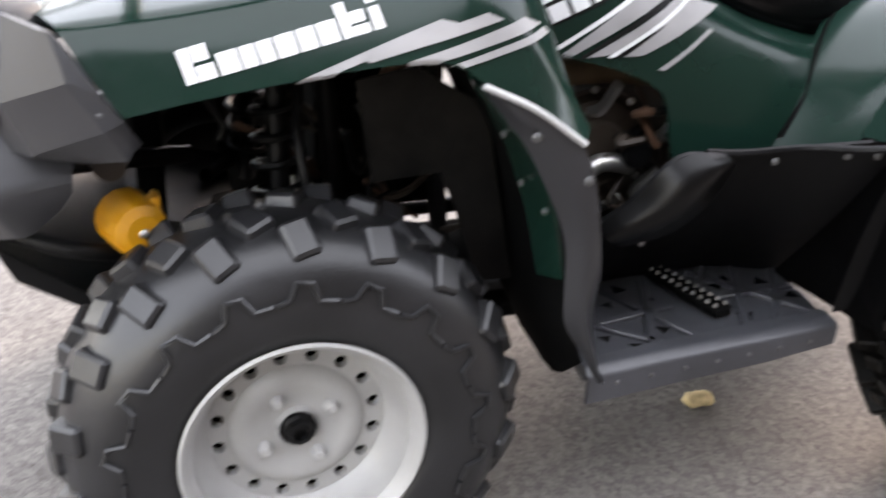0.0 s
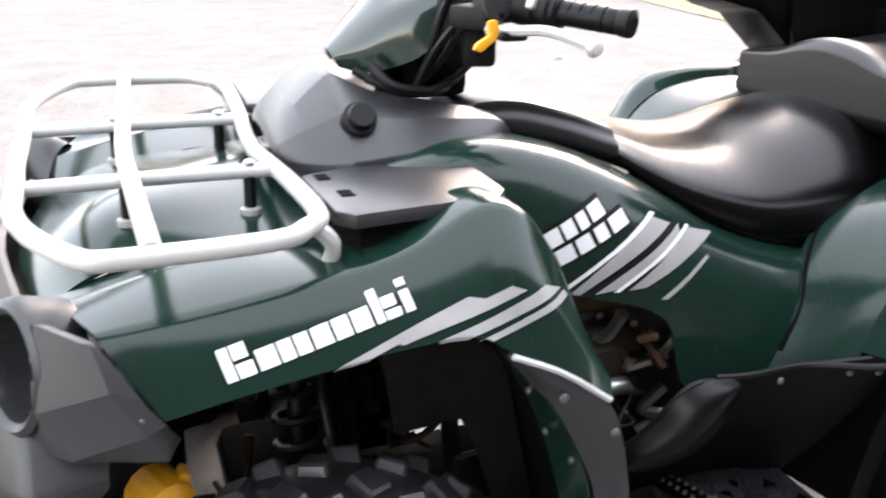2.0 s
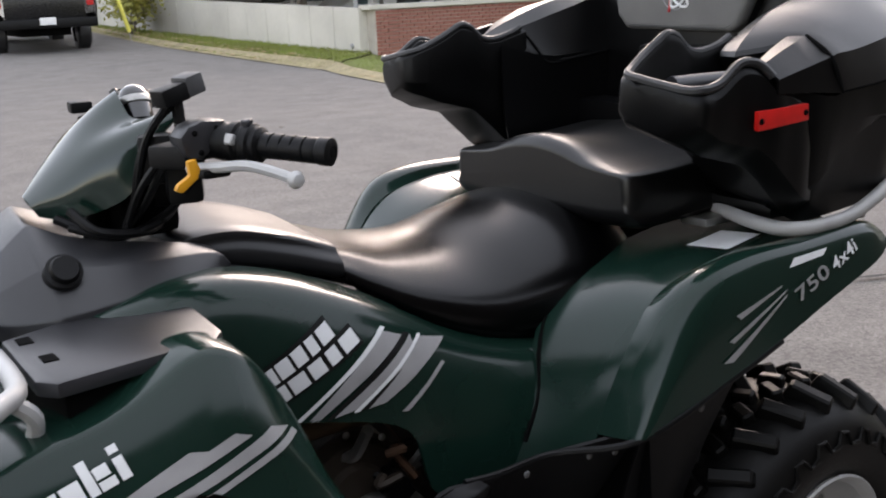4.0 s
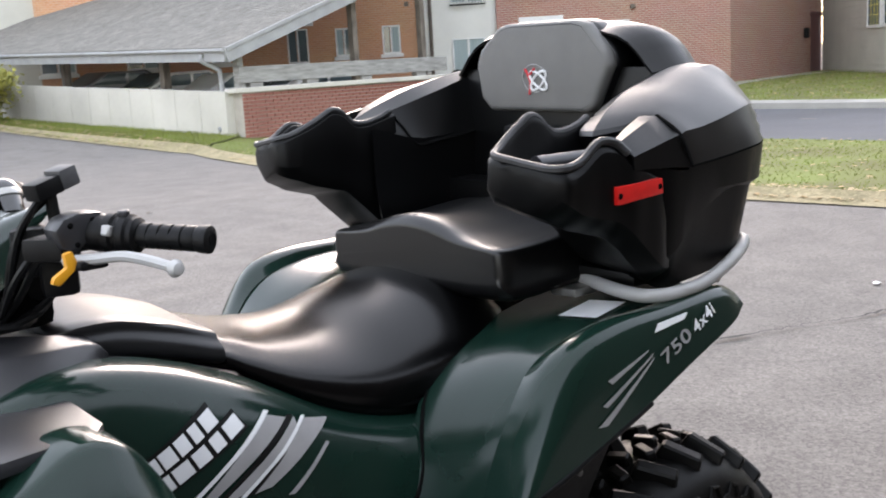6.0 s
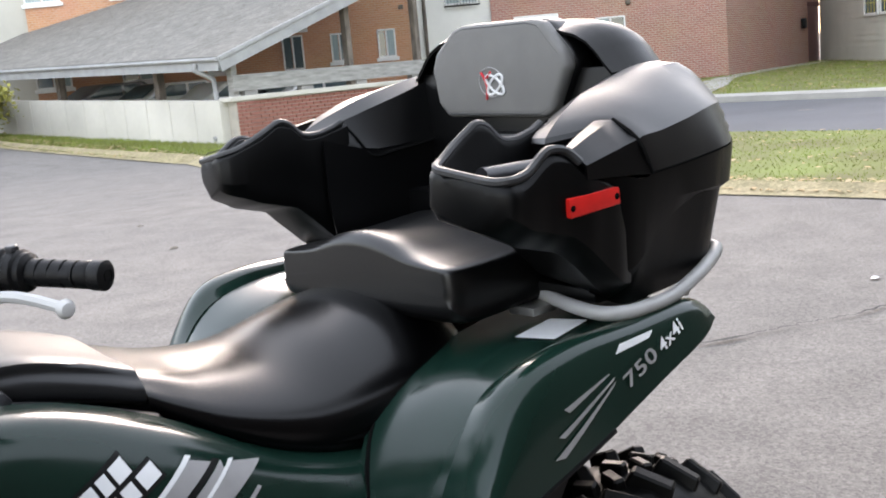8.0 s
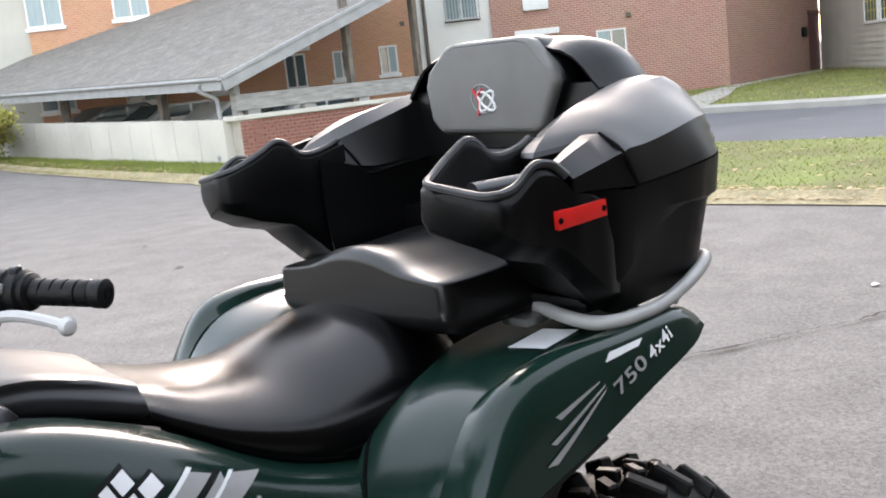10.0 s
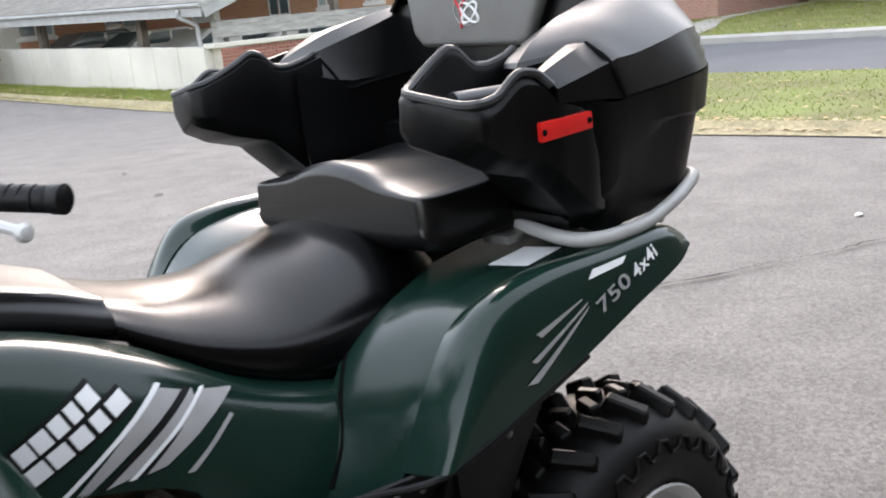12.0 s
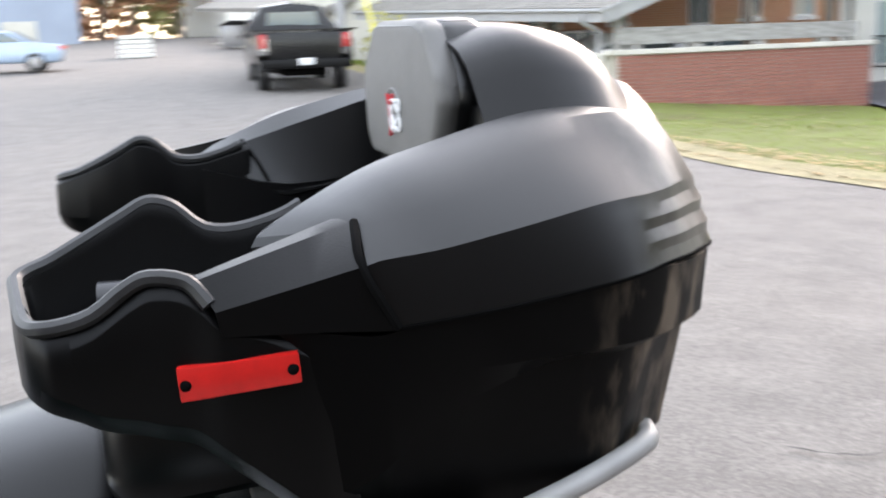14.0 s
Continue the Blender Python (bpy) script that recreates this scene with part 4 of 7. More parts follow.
qp("clutch_cover", lathe([(0, -0.03), (0.05, -0.03), (0.056, -0.018), (0.085, -0.014), (0.092, 0.0), (0.10, 0.0), (0.105, 0.05)], 40, None, Matrix.Translation((0.505, -0.225, 0.575))), ALLOY, "round dusty metal cover", eng)
for i in range(9):
    a = 2 * math.pi * i / 9 + 0.2
    qp("cover_bolt", disc_bolt((0.505 + 0.098 * math.cos(a), -0.228, 0.575 + 0.098 * math.sin(a)), 0.006, (0, -1, 0)), STEEL, "", eng)
qp("oil_cap", lathe([(0, -0.03), (0.022, -0.03), (0.026, -0.02), (0.026, 0.02)], 14, None, Matrix.Translation((0.56, -0.255, 0.585))), BLACK, "black oil filler cap", eng)
qp("coolant_pipe", tube([[(0.40, -0.24, 0.50), (0.45, -0.27, 0.53), (0.50, -0.27, 0.57), (0.56, -0.26, 0.56)]], 0.015, 10, 5), STEEL, "dull metal pipe", eng)
qp("exhaust_pipe", tube([[(0.36, -0.08, 0.60), (0.27, -0.14, 0.62), (0.20, -0.16, 0.66), (0.24, -0.16, 0.74), (0.34, -0.12, 0.77)]], 0.020, 12, 6), RUST, "rusty exhaust header pipe", eng)
qp("intake_boot", tube([[(0.40, -0.20, 0.69), (0.52, -0.22, 0.70), (0.66, -0.2, 0.68)]], 0.020, 12, 5), material("tan_rubber", (0.11, 0.065, 0.03), 0.7, var=0.3, scale=15), "brown rubber intake boot", eng)
rr = random.Random(11)
for i in range(16):
    x0, z0 = rr.uniform(-0.12, 0.32), rr.uniform(0.42, 0.72)
    pts = [(x0, rr.uniform(-0.24, -0.05), z0)]
    for k in range(3):
        pts.append((pts[-1][0] + rr.uniform(-0.08, 0.10), min(-0.03, max(-0.27, pts[-1][1] + rr.uniform(-0.06, 0.06))), pts[-1][2] + rr.uniform(-0.08, 0.08)))
    qp("cable" if i % 3 else "bracket", tube([pts], rr.choice((0.004, 0.006, 0.008)), 6, 5), ALLOY if i % 4 == 0 else (BLACK if i % 4 < 3 else RUST))

rr = random.Random(23)
for i in range(22):
    pts = [(rr.uniform(0.40, 0.64), rr.uniform(-0.29, -0.21), rr.uniform(0.50, 0.71))]
    for k in range(3):
        pts.append((pts[-1][0] + rr.uniform(-0.05, 0.06), min(-0.20, max(-0.30, pts[-1][1] + rr.uniform(-0.03, 0.03))), min(0.72, max(0.46, pts[-1][2] + rr.uniform(-0.05, 0.05)))))
    qp("engine_hose" if i % 2 else "engine_bracket", tube([pts], rr.choice((0.003, 0.005, 0.007, 0.010)), 6, 5), (RUST, BLACK, ALLOY, BLACK, STEEL)[i % 5], "", eng)

# console with cap, storage lid
side = []
for x, yb, zb, yt, zt, zc in ((0.034, 0.095, 0.925, 0.060, 0.948, 0.952), (0.040, 0.125, 0.932, 0.078, 0.962, 0.968), (0.068, 0.168, 0.936, 0.080, 0.998, 1.004), (0.112, 0.196, 0.940, 0.068, 1.032, 1.038), (0.126, 0.200, 0.941, 0.070, 1.036, 1.030), (0.165, 0.203, 0.945, 0.086, 1.018, 1.000), (0.225, 0.197, 0.950, 0.102, 1.004, 0.985), (0.300, 0.180, 0.957, 0.114, 0.990, 0.975), (0.352, 0.155, 0.957, 0.120, 0.978, 0.968), (0.372, 0.140, 0.945, 0.122, 0.952, 0.950)):
    ym, zm = (yb + yt) / 2 + 0.012, (zb + zt) / 2 + 0.006
    half = [(x, -yb, zb - 0.02), (x, -yb, zb), (x, -ym, zm), (x, -yt, zt), (x, -yt * 0.6, (zt + zc) / 2), (x, 0, zc)]
    side.append(half + [(px, -py, pz) for px, py, pz in half[-2::-1]])
con = qp("console", facet(side, 0.006, thick=-0.006, angle=16, nu=3), GREY, "grey plastic steering console", angle=28)
sticker = bmesh.new()
sticker.faces.new([sticker.verts.new(p) for p in ((0.060, -0.062, 1.000), (0.088, -0.056, 1.0205), (0.088, -0.010, 1.024), (0.060, -0.014, 1.0035))])
qp("console_sticker", sticker, GREYDEC, "faded pale sticker", con, smooth=False)
qp("console_seam", tube([[(0.150, -0.203, 0.925), (0.150, -0.206, 0.943)]], 0.002, 6, 1), DARK, "", con)
qp("filler_cap", lathe([(0, -0.022), (0.017, -0.022), (0.0195, -0.016), (0.0195, -0.012), (0.0245, -0.010), (0.025, 0.01)], 20, None, Matrix.Translation((0.135, -0.164, 0.991)) @ Matrix.Rotation(-0.60, 4, "X")), BLACK, "round black cap", con)
lid = qp("storage_lid", prism([(0.035, -0.225), (0.20, -0.165), (0.275, -0.22), (0.262, -0.375), (0.245, -0.40), (0.05, -0.425), (0.032, -0.40)], 0.918, 0.938, 0.007, axis="z"), GREY, "black plastic storage lid with two slots")
qp("lid_well", prism([(0.05, -0.23), (0.20, -0.18), (0.265, -0.23), (0.25, -0.37), (0.06, -0.405)], 0.86, 0.917, 0.004, axis="z"), DARK, "", lid)
for px, py in ((0.055, -0.25), (0.062, -0.335)):
    qp("slot", box(px - 0.006, py - 0.014, 0.9365, px + 0.012, py + 0.014, 0.9395, 0.001, 1), DARK, "", lid)
qp("storage_lid_far", prism([(0.035, 0.225), (0.20, 0.165), (0.275, 0.22), (0.262, 0.375), (0.245, 0.40), (0.05, 0.425), (0.032, 0.40)], 0.918, 0.938, 0.007, axis="z"), GREY)

# front rack
RZ = 0.934
loop_pts = [(-0.312, -0.13), (-0.316, -0.28), (-0.296, -0.385), (-0.256, -0.470), (-0.215, -0.487), (-0.060, -0.479), (-0.014, -0.446), (0.014, -0.395), (0.018, -0.24), (0.010, 0.0)]
loop_pts += [(x, -y) for x, y in loop_pts[-2::-1]]
rack = qp("front_rack", tube([[(x, y, RZ) for x, y in loop_pts]], 0.0118, 12, 5, True), SILVER, "silver painted tubular steel rack")
qp("cross_tube", tube([[(-0.184, -0.484, RZ + 0.004), (-0.172, 0, RZ + 0.008), (-0.160, 0.484, RZ + 0.004)]], 0.0118, 12, 5), SILVER, "", rack)
for y in (-0.175, 0.135):
    qp("long_tube", tube([[(-0.314, y, RZ), (-0.12, y, RZ + 0.002), (0.014, y, RZ + 0.001)]], 0.010, 10, 4), SILVER, "", rack)
    for x in (-0.182, -0.022):
        qp("post", tube([[(x, y, RZ - 0.005), (x, y, 0.868)]], 0.0085, 8, 1), BLACK, "black mounting post", rack)
        qp("clamp_bolt", disc_bolt((x, y, RZ + 0.013), 0.008, (0, 0, 1)), STEEL, "", rack)
        qp("washer", lathe([(0.0145, -0.004), (0.0145, 0.004), (0.008, 0.006)], 14, None, Matrix.Translation((x, y, 0.880)) @ Matrix.Rotation(math.pi / 2, 4, "X")), GREYDEC, "", rack)
for side_y in (-1, 1):
    qp("rack_leg", tube([[(-0.004, side_y * 0.428, RZ), (0.022, side_y * 0.425, 0.905), (0.020, side_y * 0.40, 0.862)]], 0.010, 8, 4), SILVER, "", rack)

# steering head
podr = [[(0.148, -0.028, 1.046), (0.140, -0.026, 1.058), (0.136, -0.013, 1.064), (0.134, 0, 1.066)],
        [(0.186, -0.070, 1.044), (0.176, -0.066, 1.080), (0.171, -0.034, 1.101), (0.169, 0, 1.107)],
        [(0.246, -0.110, 1.068), (0.224, -0.094, 1.120), (0.212, -0.050, 1.138), (0.212, 0, 1.152)],
        [(0.274, -0.116, 1.108), (0.280, -0.106, 1.156), (0.254, -0.055, 1.157), (0.250, 0, 1.182)],
        [(0.302, -0.117, 1.146), (0.334, -0.112, 1.180), (0.290, -0.055, 1.166), (0.282, 0, 1.202)]]
podr = [r + [(x, -y, z) for x, y, z in r[2::-1]] for r in podr]
visor = qp("handlebar_pod", loft(podr, 5, 5, thick=-0.005), GLOSSGREEN, "glossy green handlebar visor", angle=55)
qp("visor_screw", disc_bolt((0.243, -0.107, 1.088), 0.005, (-0.4, -1, 0.2)), DARK, "", visor)
qp("meter_housing", box(0.290, -0.092, 1.04, 0.345, 0.092, 1.150, 0.018), BLACK, "black meter housing")
dial = Matrix.Translation((0.312, 0.02, 1.184)) @ Matrix.Rotation(-2.0, 4, "X")
qp("meter", lathe([(0, -0.026), (0.010, -0.025), (0.019, -0.018), (0.024, -0.008), (0.0245, 0.03)], 24, None, dial), GLOSSBLACK, "glossy black round meter")
qp("meter_ring", lathe([(0.0245, -0.006), (0.0265, -0.003), (0.0265, 0.004), (0.0245, 0.006)], 24, None, dial), STEEL, "bright metal ring")
qp("head_block", box(0.245, -0.085, 1.00, 0.335, 0.085, 1.10, 0.02), DARK)
qp("steering_stem", tube([[(0.22, 0, 0.95), (0.26, 0, 1.10)]], 0.024, 10, 1), DARK)
for run in [[(0.17, -0.10, 1.06), (0.20, -0.13, 1.03), (0.27, -0.12, 1.02), (0.32, -0.06, 1.03)], [(0.16, -0.06, 1.045), (0.22, -0.10, 1.015), (0.30, -0.09, 1.02)], [(0.18, 0.08, 1.05), (0.24, 0.10, 1.015), (0.31, 0.05, 1.02)]]:
    qp("cable_loop", tube([run], 0.007, 8, 6), BLACK)
case = qp("throttle_case", prism([(0.282, 1.160), (0.296, 1.174), (0.316, 1.180), (0.350, 1.178), (0.346, 1.160), (0.326, 1.140), (0.312, 1.126), (0.289, 1.133)], -0.246, -0.200, 0.008, 2), GREY, "dark grey cast throttle case")
for cx, cz in ((0.303, 1.164), (0.334, 1.168), (0.310, 1.138)):
    qp("case_screw", disc_bolt((cx, -0.246, cz), 0.004, (0, -1, 0)), DARK, "", case)
for px, py, pz, lx, ly, lz, rz in ((0.300, -0.120, 1.120, 0.06, 0.05, 0.07, -0.4), (0.318, -0.150, 1.088, 0.05, 0.05, 0.06, -0.3)):
    qp("control_housing", box(-lx / 2, -ly / 2, -lz / 2, lx / 2, ly / 2, lz / 2, 0.010, 2, turn=Matrix.Translation((px, py, pz)) @ Matrix.Rotation(rz, 4, "Z")), BLACK)
for run in ([(0.31, -0.16, 1.195), (0.285, -0.15, 1.17), (0.265, -0.13, 1.12), (0.255, -0.11, 1.05)], [(0.30, -0.21, 1.15), (0.272, -0.19, 1.11), (0.262, -0.14, 1.06), (0.25, -0.09, 1.02)], [(0.335, -0.20, 1.135), (0.315, -0.18, 1.09), (0.30, -0.14, 1.05), (0.28, -0.09, 1.02)], [(0.17, -0.09, 1.035), (0.22, -0.125, 1.02), (0.29, -0.12, 1.03), (0.33, -0.09, 1.05)]):
    qp("control_hose", tube([run], 0.0055, 8, 6), BLACK)
qp("handlebar", tube([[(0.405, -0.345, 1.140), (0.355, -0.26, 1.142), (0.30, -0.15, 1.125), (0.27, 0, 1.11), (0.30, 0.15, 1.125), (0.355, 0.26, 1.142), (0.405, 0.345, 1.140)]], 0.012, 10, 5), BLACK, "black steel handlebar")
for s in (-1, 1):
    g0, g1 = Vector((0.374, s * 0.284, 1.1445)), Vector((0.430, s * 0.374, 1.137))
    d = (g1 - g0).normalized()
    grip = qp("grip", lathe([(0, -0.004), (0.012, -0.005), (0.0185, -0.002), (0.0185, 0.012), (0.016, 0.016)] + [(r0, 0.018 + 0.0165 * k + dy) for k in range(5) for r0, dy in ((0.0172, 0.0), (0.0172, 0.0125), (0.0152, 0.0135), (0.0152, 0.0155))] + [(0.0175, 0.101), (0.022, 0.103), (0.022, 0.108), (0.012, 0.109)], 18, None, Matrix.Translation(g1) @ Vector((0, 1, 0)).rotation_difference(-d).to_matrix().to_4x4()), BLACK, "black ribbed rubber grip")
    qp("end_hole", lathe([(0.0075, -0.0055), (0.0075, 0.004), (0, 0.004)], 12, None, Matrix.Translation(g1) @ Vector((0, 1, 0)).rotation_difference(-d).to_matrix().to_4x4()), DARK, "", grip)
    axis = Matrix.Translation(g0) @ Vector((0, 1, 0)).rotation_difference(d).to_matrix().to_4x4()
    sw = qp("switch_box", lathe([(0, -0.080), (0.018, -0.080), (0.024, -0.070), (0.026, -0.050), (0.024, -0.044), (0.024, -0.040), (0.029, -0.037), (0.029, -0.027), (0.025, -0.024), (0.025, -0.019), (0.028, -0.016), (0.028, -0.006), (0.024, -0.003), (0.024, 0.004), (0.018, 0.008)], 16, None, axis), BLACK, "black ringed switch housing")
    for k, turn in enumerate((0.4, 1.5, -0.6)):
        qp("switch", box(-0.007, -0.020, 0.022, 0.007, -0.008, 0.034, 0.002, 1, turn=axis @ Matrix.Rotation(turn, 4, "Y") @ Matrix.Translation((0, -0.012 * k, 0))), (GREY, SILVER, GREY)[k], "", sw)
    qp("brake_clamp", box(-0.022, -0.030, -0.016, 0.026, 0.030, 0.016, 0.007, 2, turn=Matrix.Translation((0.292, s * 0.200, 1.132)) @ Matrix.Rotation(s * -0.6, 4, "Z")), BLACK, "black brake lever clamp")
    qp("lever", tube([[(0.292, s * 0.240, 1.119), (0.318, s * 0.275, 1.1205), (0.340, s * 0.310, 1.124), (0.358, s * 0.342, 1.119), (0.376, s * 0.372, 1.110)]], 0.0072, 8, 6), SILVER, "polished metal brake lever")
    qp("lever_ball", lathe([(0, -0.012), (0.008, -0.009), (0.012, 0), (0.008, 0.009), (0, 0.012)], 14, None, Matrix.Translation((0.378, s * 0.376, 1.1085))), SILVER)
    qp("lever_pivot", box(0.298, s * 0.252 - 0.022, 1.106, 0.338, s * 0.252 + 0.014, 1.119, 0.006), BLACK)
qp("choke_lever", prism([(0.277, 1.134), (0.289, 1.136), (0.294, 1.122), (0.289, 1.110), (0.268, 1.094), (0.258, 1.098), (0.262, 1.106), (0.279, 1.116)], -0.279, -0.268, 0.003, 2), YELLOW, "yellow plastic lever")
perch = Matrix.Translation((0.318, -0.160, 1.212)) @ Matrix.Rotation(0.25, 4, "Z") @ Matrix.Rotation(-0.25, 4, "Y")
box_part = qp("reservoir", box(-0.034, -0.016, -0.012, 0.010, 0.016, 0.013, 0.004, 2, turn=perch), BLACK, "small black fluid box")
qp("reservoir_cap", box(0.006, -0.018, -0.011, 0.036, 0.018, 0.018, 0.005, 2, turn=perch), CAPGREY, "dull grey moulded cap", box_part)
qp("reservoir_stalk", tube([[(0.315, -0.16, 1.205), (0.318, -0.16, 1.16)]], 0.009, 8, 1), BLACK)
qp("reservoir_far", box(0.240, 0.135, 1.158, 0.275, 0.165, 1.176, 0.004), BLACK)
for run in [[(0.30, -0.17, 1.20), (0.27, -0.15, 1.15), (0.26, -0.12, 1.08), (0.25, -0.08, 1.02)], [(0.28, -0.2, 1.14), (0.25, -0.17, 1.09), (0.25, -0.1, 1.03)]]:
    qp("control_cable", tube([run], 0.005, 6, 6), BLACK)


def ring(x, w, z0, z1, top=0.72):
    """A seat section: bottom edge, bulged sides, rounded top."""
    h = z1 - z0
    half = [(w * 0.90, z0), (w * 1.03, z0 + h * 0.40), (w * (0.72 + 0.27 * top), z0 + h * 0.68), (w * top, z0 + h * (0.88 + 0.09 * top))]
    return [(x, -y, z) for y, z in half] + [(x, 0, z1)] + [(x, y, z) for y, z in half[::-1]] + [(x, 0, z0 - 0.01)]


qp("tank_cover", loft([ring(0.312, 0.08, 0.950, 0.975, 0.9), ring(0.326, 0.115, 0.942, 1.000, 0.9), ring(0.40, 0.128, 0.938, 1.003, 0.88), ring(0.48, 0.146, 0.920, 0.983, 0.84), ring(0.555, 0.160, 0.898, 0.955, 0.78)], 5, 4, True, cap=True), material("tank_cover_vinyl", (0.012, 0.012, 0.013), 0.36, var=0.12, scale=6, spec=0.35, uneven=0.2), "dark grey moulded tank cover")
qp("cover_piping", tube([[(0.36, -0.135, 0.945), (0.44, -0.165, 0.925), (0.555, -0.185, 0.880)]], 0.012, 8, 5), BLACK)
qp("seat", loft([ring(0.558, 0.158, 0.885, 0.947, 0.66), ring(0.60, 0.175, 0.850, 0.934, 0.60), ring(0.68, 0.205, 0.800, 0.913, 0.52), ring(0.80, 0.235, 0.752, 0.904, 0.46), ring(0.92, 0.248, 0.735, 0.928, 0.46), ring(1.03, 0.238, 0.745, 0.945, 0.50), ring(1.12, 0.205, 0.775, 0.930, 0.55), ring(1.17, 0.16, 0.82, 0.905, 0.6)], 5, 4, True, cap=True), VINYL, "smooth black vinyl saddle seat")

# rear rack
rr_ = qp("rear_rack", tube([[(1.36, -0.17, 0.935), (1.295, -0.24, 0.925), (1.245, -0.36, 0.92), (1.222, -0.455, 0.918), (1.25, -0.489, 0.916), (1.3, -0.498, 0.916), (1.38, -0.494, 0.918), (1.5, -0.472, 0.935), (1.6, -0.44, 0.952), (1.625, -0.41, 0.955), (1.635, -0.34, 0.955), (1.635, -0.2, 0.955), (1.635, 0.2, 0.955), (1.635, 0.34, 0.955), (1.625, 0.41, 0.955), (1.6, 0.44, 0.952), (1.5, 0.472, 0.935), (1.38, 0.494, 0.918), (1.3, 0.498, 0.916), (1.25, 0.489, 0.916), (1.222, 0.455, 0.918), (1.245, 0.36, 0.92), (1.295, 0.24, 0.925), (1.36, 0.17, 0.935)]], 0.0125, 10, 5), RIM, "silver-grey tubular rear rack")
for s in (-1, 1):
    qp("rack_post", tube([[(1.42, s * 0.478, 0.918), (1.415, s * 0.462, 0.885)]], 0.009, 8, 1), RIM, "", rr_)
    qp("rack_bolt", disc_bolt((1.425, s * 0.490, 0.915), 0.009, (0.2, s, 0)), STEEL, "", rr_)
    qp("rack_bracket", box(1.20, s * 0.30 - 0.03, 0.90, 1.27, s * 0.30 + 0.03, 0.915, 0.003), STEEL, "", rr_)
qp("rear_axle", tube([[(1.285, -0.36, 0.31), (1.285, 0.36, 0.31)]], 0.03, 12, 1), DARK)
qp("rear_body", box(1.0, -0.2, 0.45, 1.45, 0.2, 0.84, 0.03), DARK)

# figures on the rear wing
for text, x, z, run, up, mat in (("750", 1.180, 0.813, (0.086, 0.031), (-0.013, 0.022), GREYDEC), ("4x4i", 1.278, 0.846, (0.070, 0.026), (-0.009, 0.021), WHITE)):
    cu = bpy.data.curves.new("figures", "FONT")
    cu.body, cu.size, cu.space_character = text, 0.05, 1.05
    cu.offset = 0.0008
    tmp = bpy.data.objects.new("tmp", cu)
    scene.collection.objects.link(tmp)
    bpy.context.view_layer.update()
    me = bpy.data.meshes.new_from_object(tmp)
    bpy.data.objects.remove(tmp)
    for s in (-1, 1):
        b = bmesh.new()
        b.from_mesh(me)
        bmesh.ops.triangulate(b, faces=b.faces[:])
        wide, tall = max(v.co.x for v in b.verts), max(v.co.y for v in b.verts)
        for v in b.verts:
            u, w2 = v.co.x / wide, v.co.y / tall
            if s > 0:
                u = 1 - u
            px, pz = x + u * run[0] + w2 * up[0], z + u * run[1] + w2 * up[1]
            hit = FLARE[s].ray_cast(Vector((px, s * 2, pz)), Vector((0, -s, 0)))
            v.co = (px, (hit[0].y if hit[0] else s * 0.52) + s * 0.0035, pz)
        qp("number_mark", b, mat, "pale printed figures", None, smooth=False)
    bpy.data.meshes.remove(me)

# passenger pad
pad = root("passenger_pad", 1.18, 0, 0.93, "black vinyl passenger seat pad lying on the quad bike's seat", "seat pad")


def pad_ring(x, w, z0, z1, sag):
    """A pad section: saddle-shaped top that falls away towards the sides."""
    low = z1 - sag
    h = low - z0
    half = [(w * 0.93, z0), (w, z0 + h * 0.3), (w, low - h * 0.22), (w * 0.965, low - h * 0.05), (w * 0.80, low), (w * 0.55, z1 - sag * 0.75), (w * 0.28, z1 - sag * 0.22)]
    mid = -0.035
    return [(x, mid - y, z) for y, z in half] + [(x, mid, z1)] + [(x, mid + y, z) for y, z in half[::-1]] + [(x, mid, z0 - 0.004)]


b = loft([pad_ring(1.050, 0.22, 0.955, 1.022, 0.022), pad_ring(1.052, 0.240, 0.935, 1.042, 0.032), pad_ring(1.068, 0.252, 0.915, 1.057, 0.044), pad_ring(1.10, 0.256, 0.908, 1.056, 0.042), pad_ring(1.18, 0.256, 0.910, 1.042, 0.026), pad_ring(1.28, 0.254, 0.915, 1.042, 0.020), pad_ring(1.38, 0.245, 0.925, 1.052, 0.02), pad_ring(1.41, 0.235, 0.94, 1.055, 0.02)], 5, 4, True, cap=True)
bmesh.ops.transform(b, matrix=Matrix.Translation((-1.18, 0, -0.93)), verts=b.verts[:])
part("cushion", b, PADV, pad, "worn black vinyl cushion")
b = tube([[(1.30, -0.286, 0.952), (1.18, -0.2885, 0.948), (1.10, -0.288, 0.946), (1.068, -0.280, 0.946)]], 0.003, 6, 5)
bmesh.ops.transform(b, matrix=Matrix.Translation((-1.18, 0, -0.93)), verts=b.verts[:])
part("seam_piping", b, PADV, pad)
b = box(1.08, -0.19, 0.925, 1.38, 0.19, 0.945, 0.006)
bmesh.ops.transform(b, matrix=Matrix.Translation((-1.18, 0, -0.93)), verts=b.verts[:])
part("base_board", b, DARK, pad)

# cargo trunk
trunk = root("cargo_trunk", 1.45, 0, 0.93, "black plastic cargo trunk with armrest trays and grey backrest", "cargo box")
# it sits a little askew on the rack, its far side further back and higher
PIVOT = Matrix.Translation((1.17, -0.50, 1.10))
trunk.matrix_basis = PIVOT @ Matrix.Rotation(-0.046, 4, "Z") @ Matrix.Rotation(0.021, 4, "X") @ PIVOT.inverted() @ trunk.matrix_basis


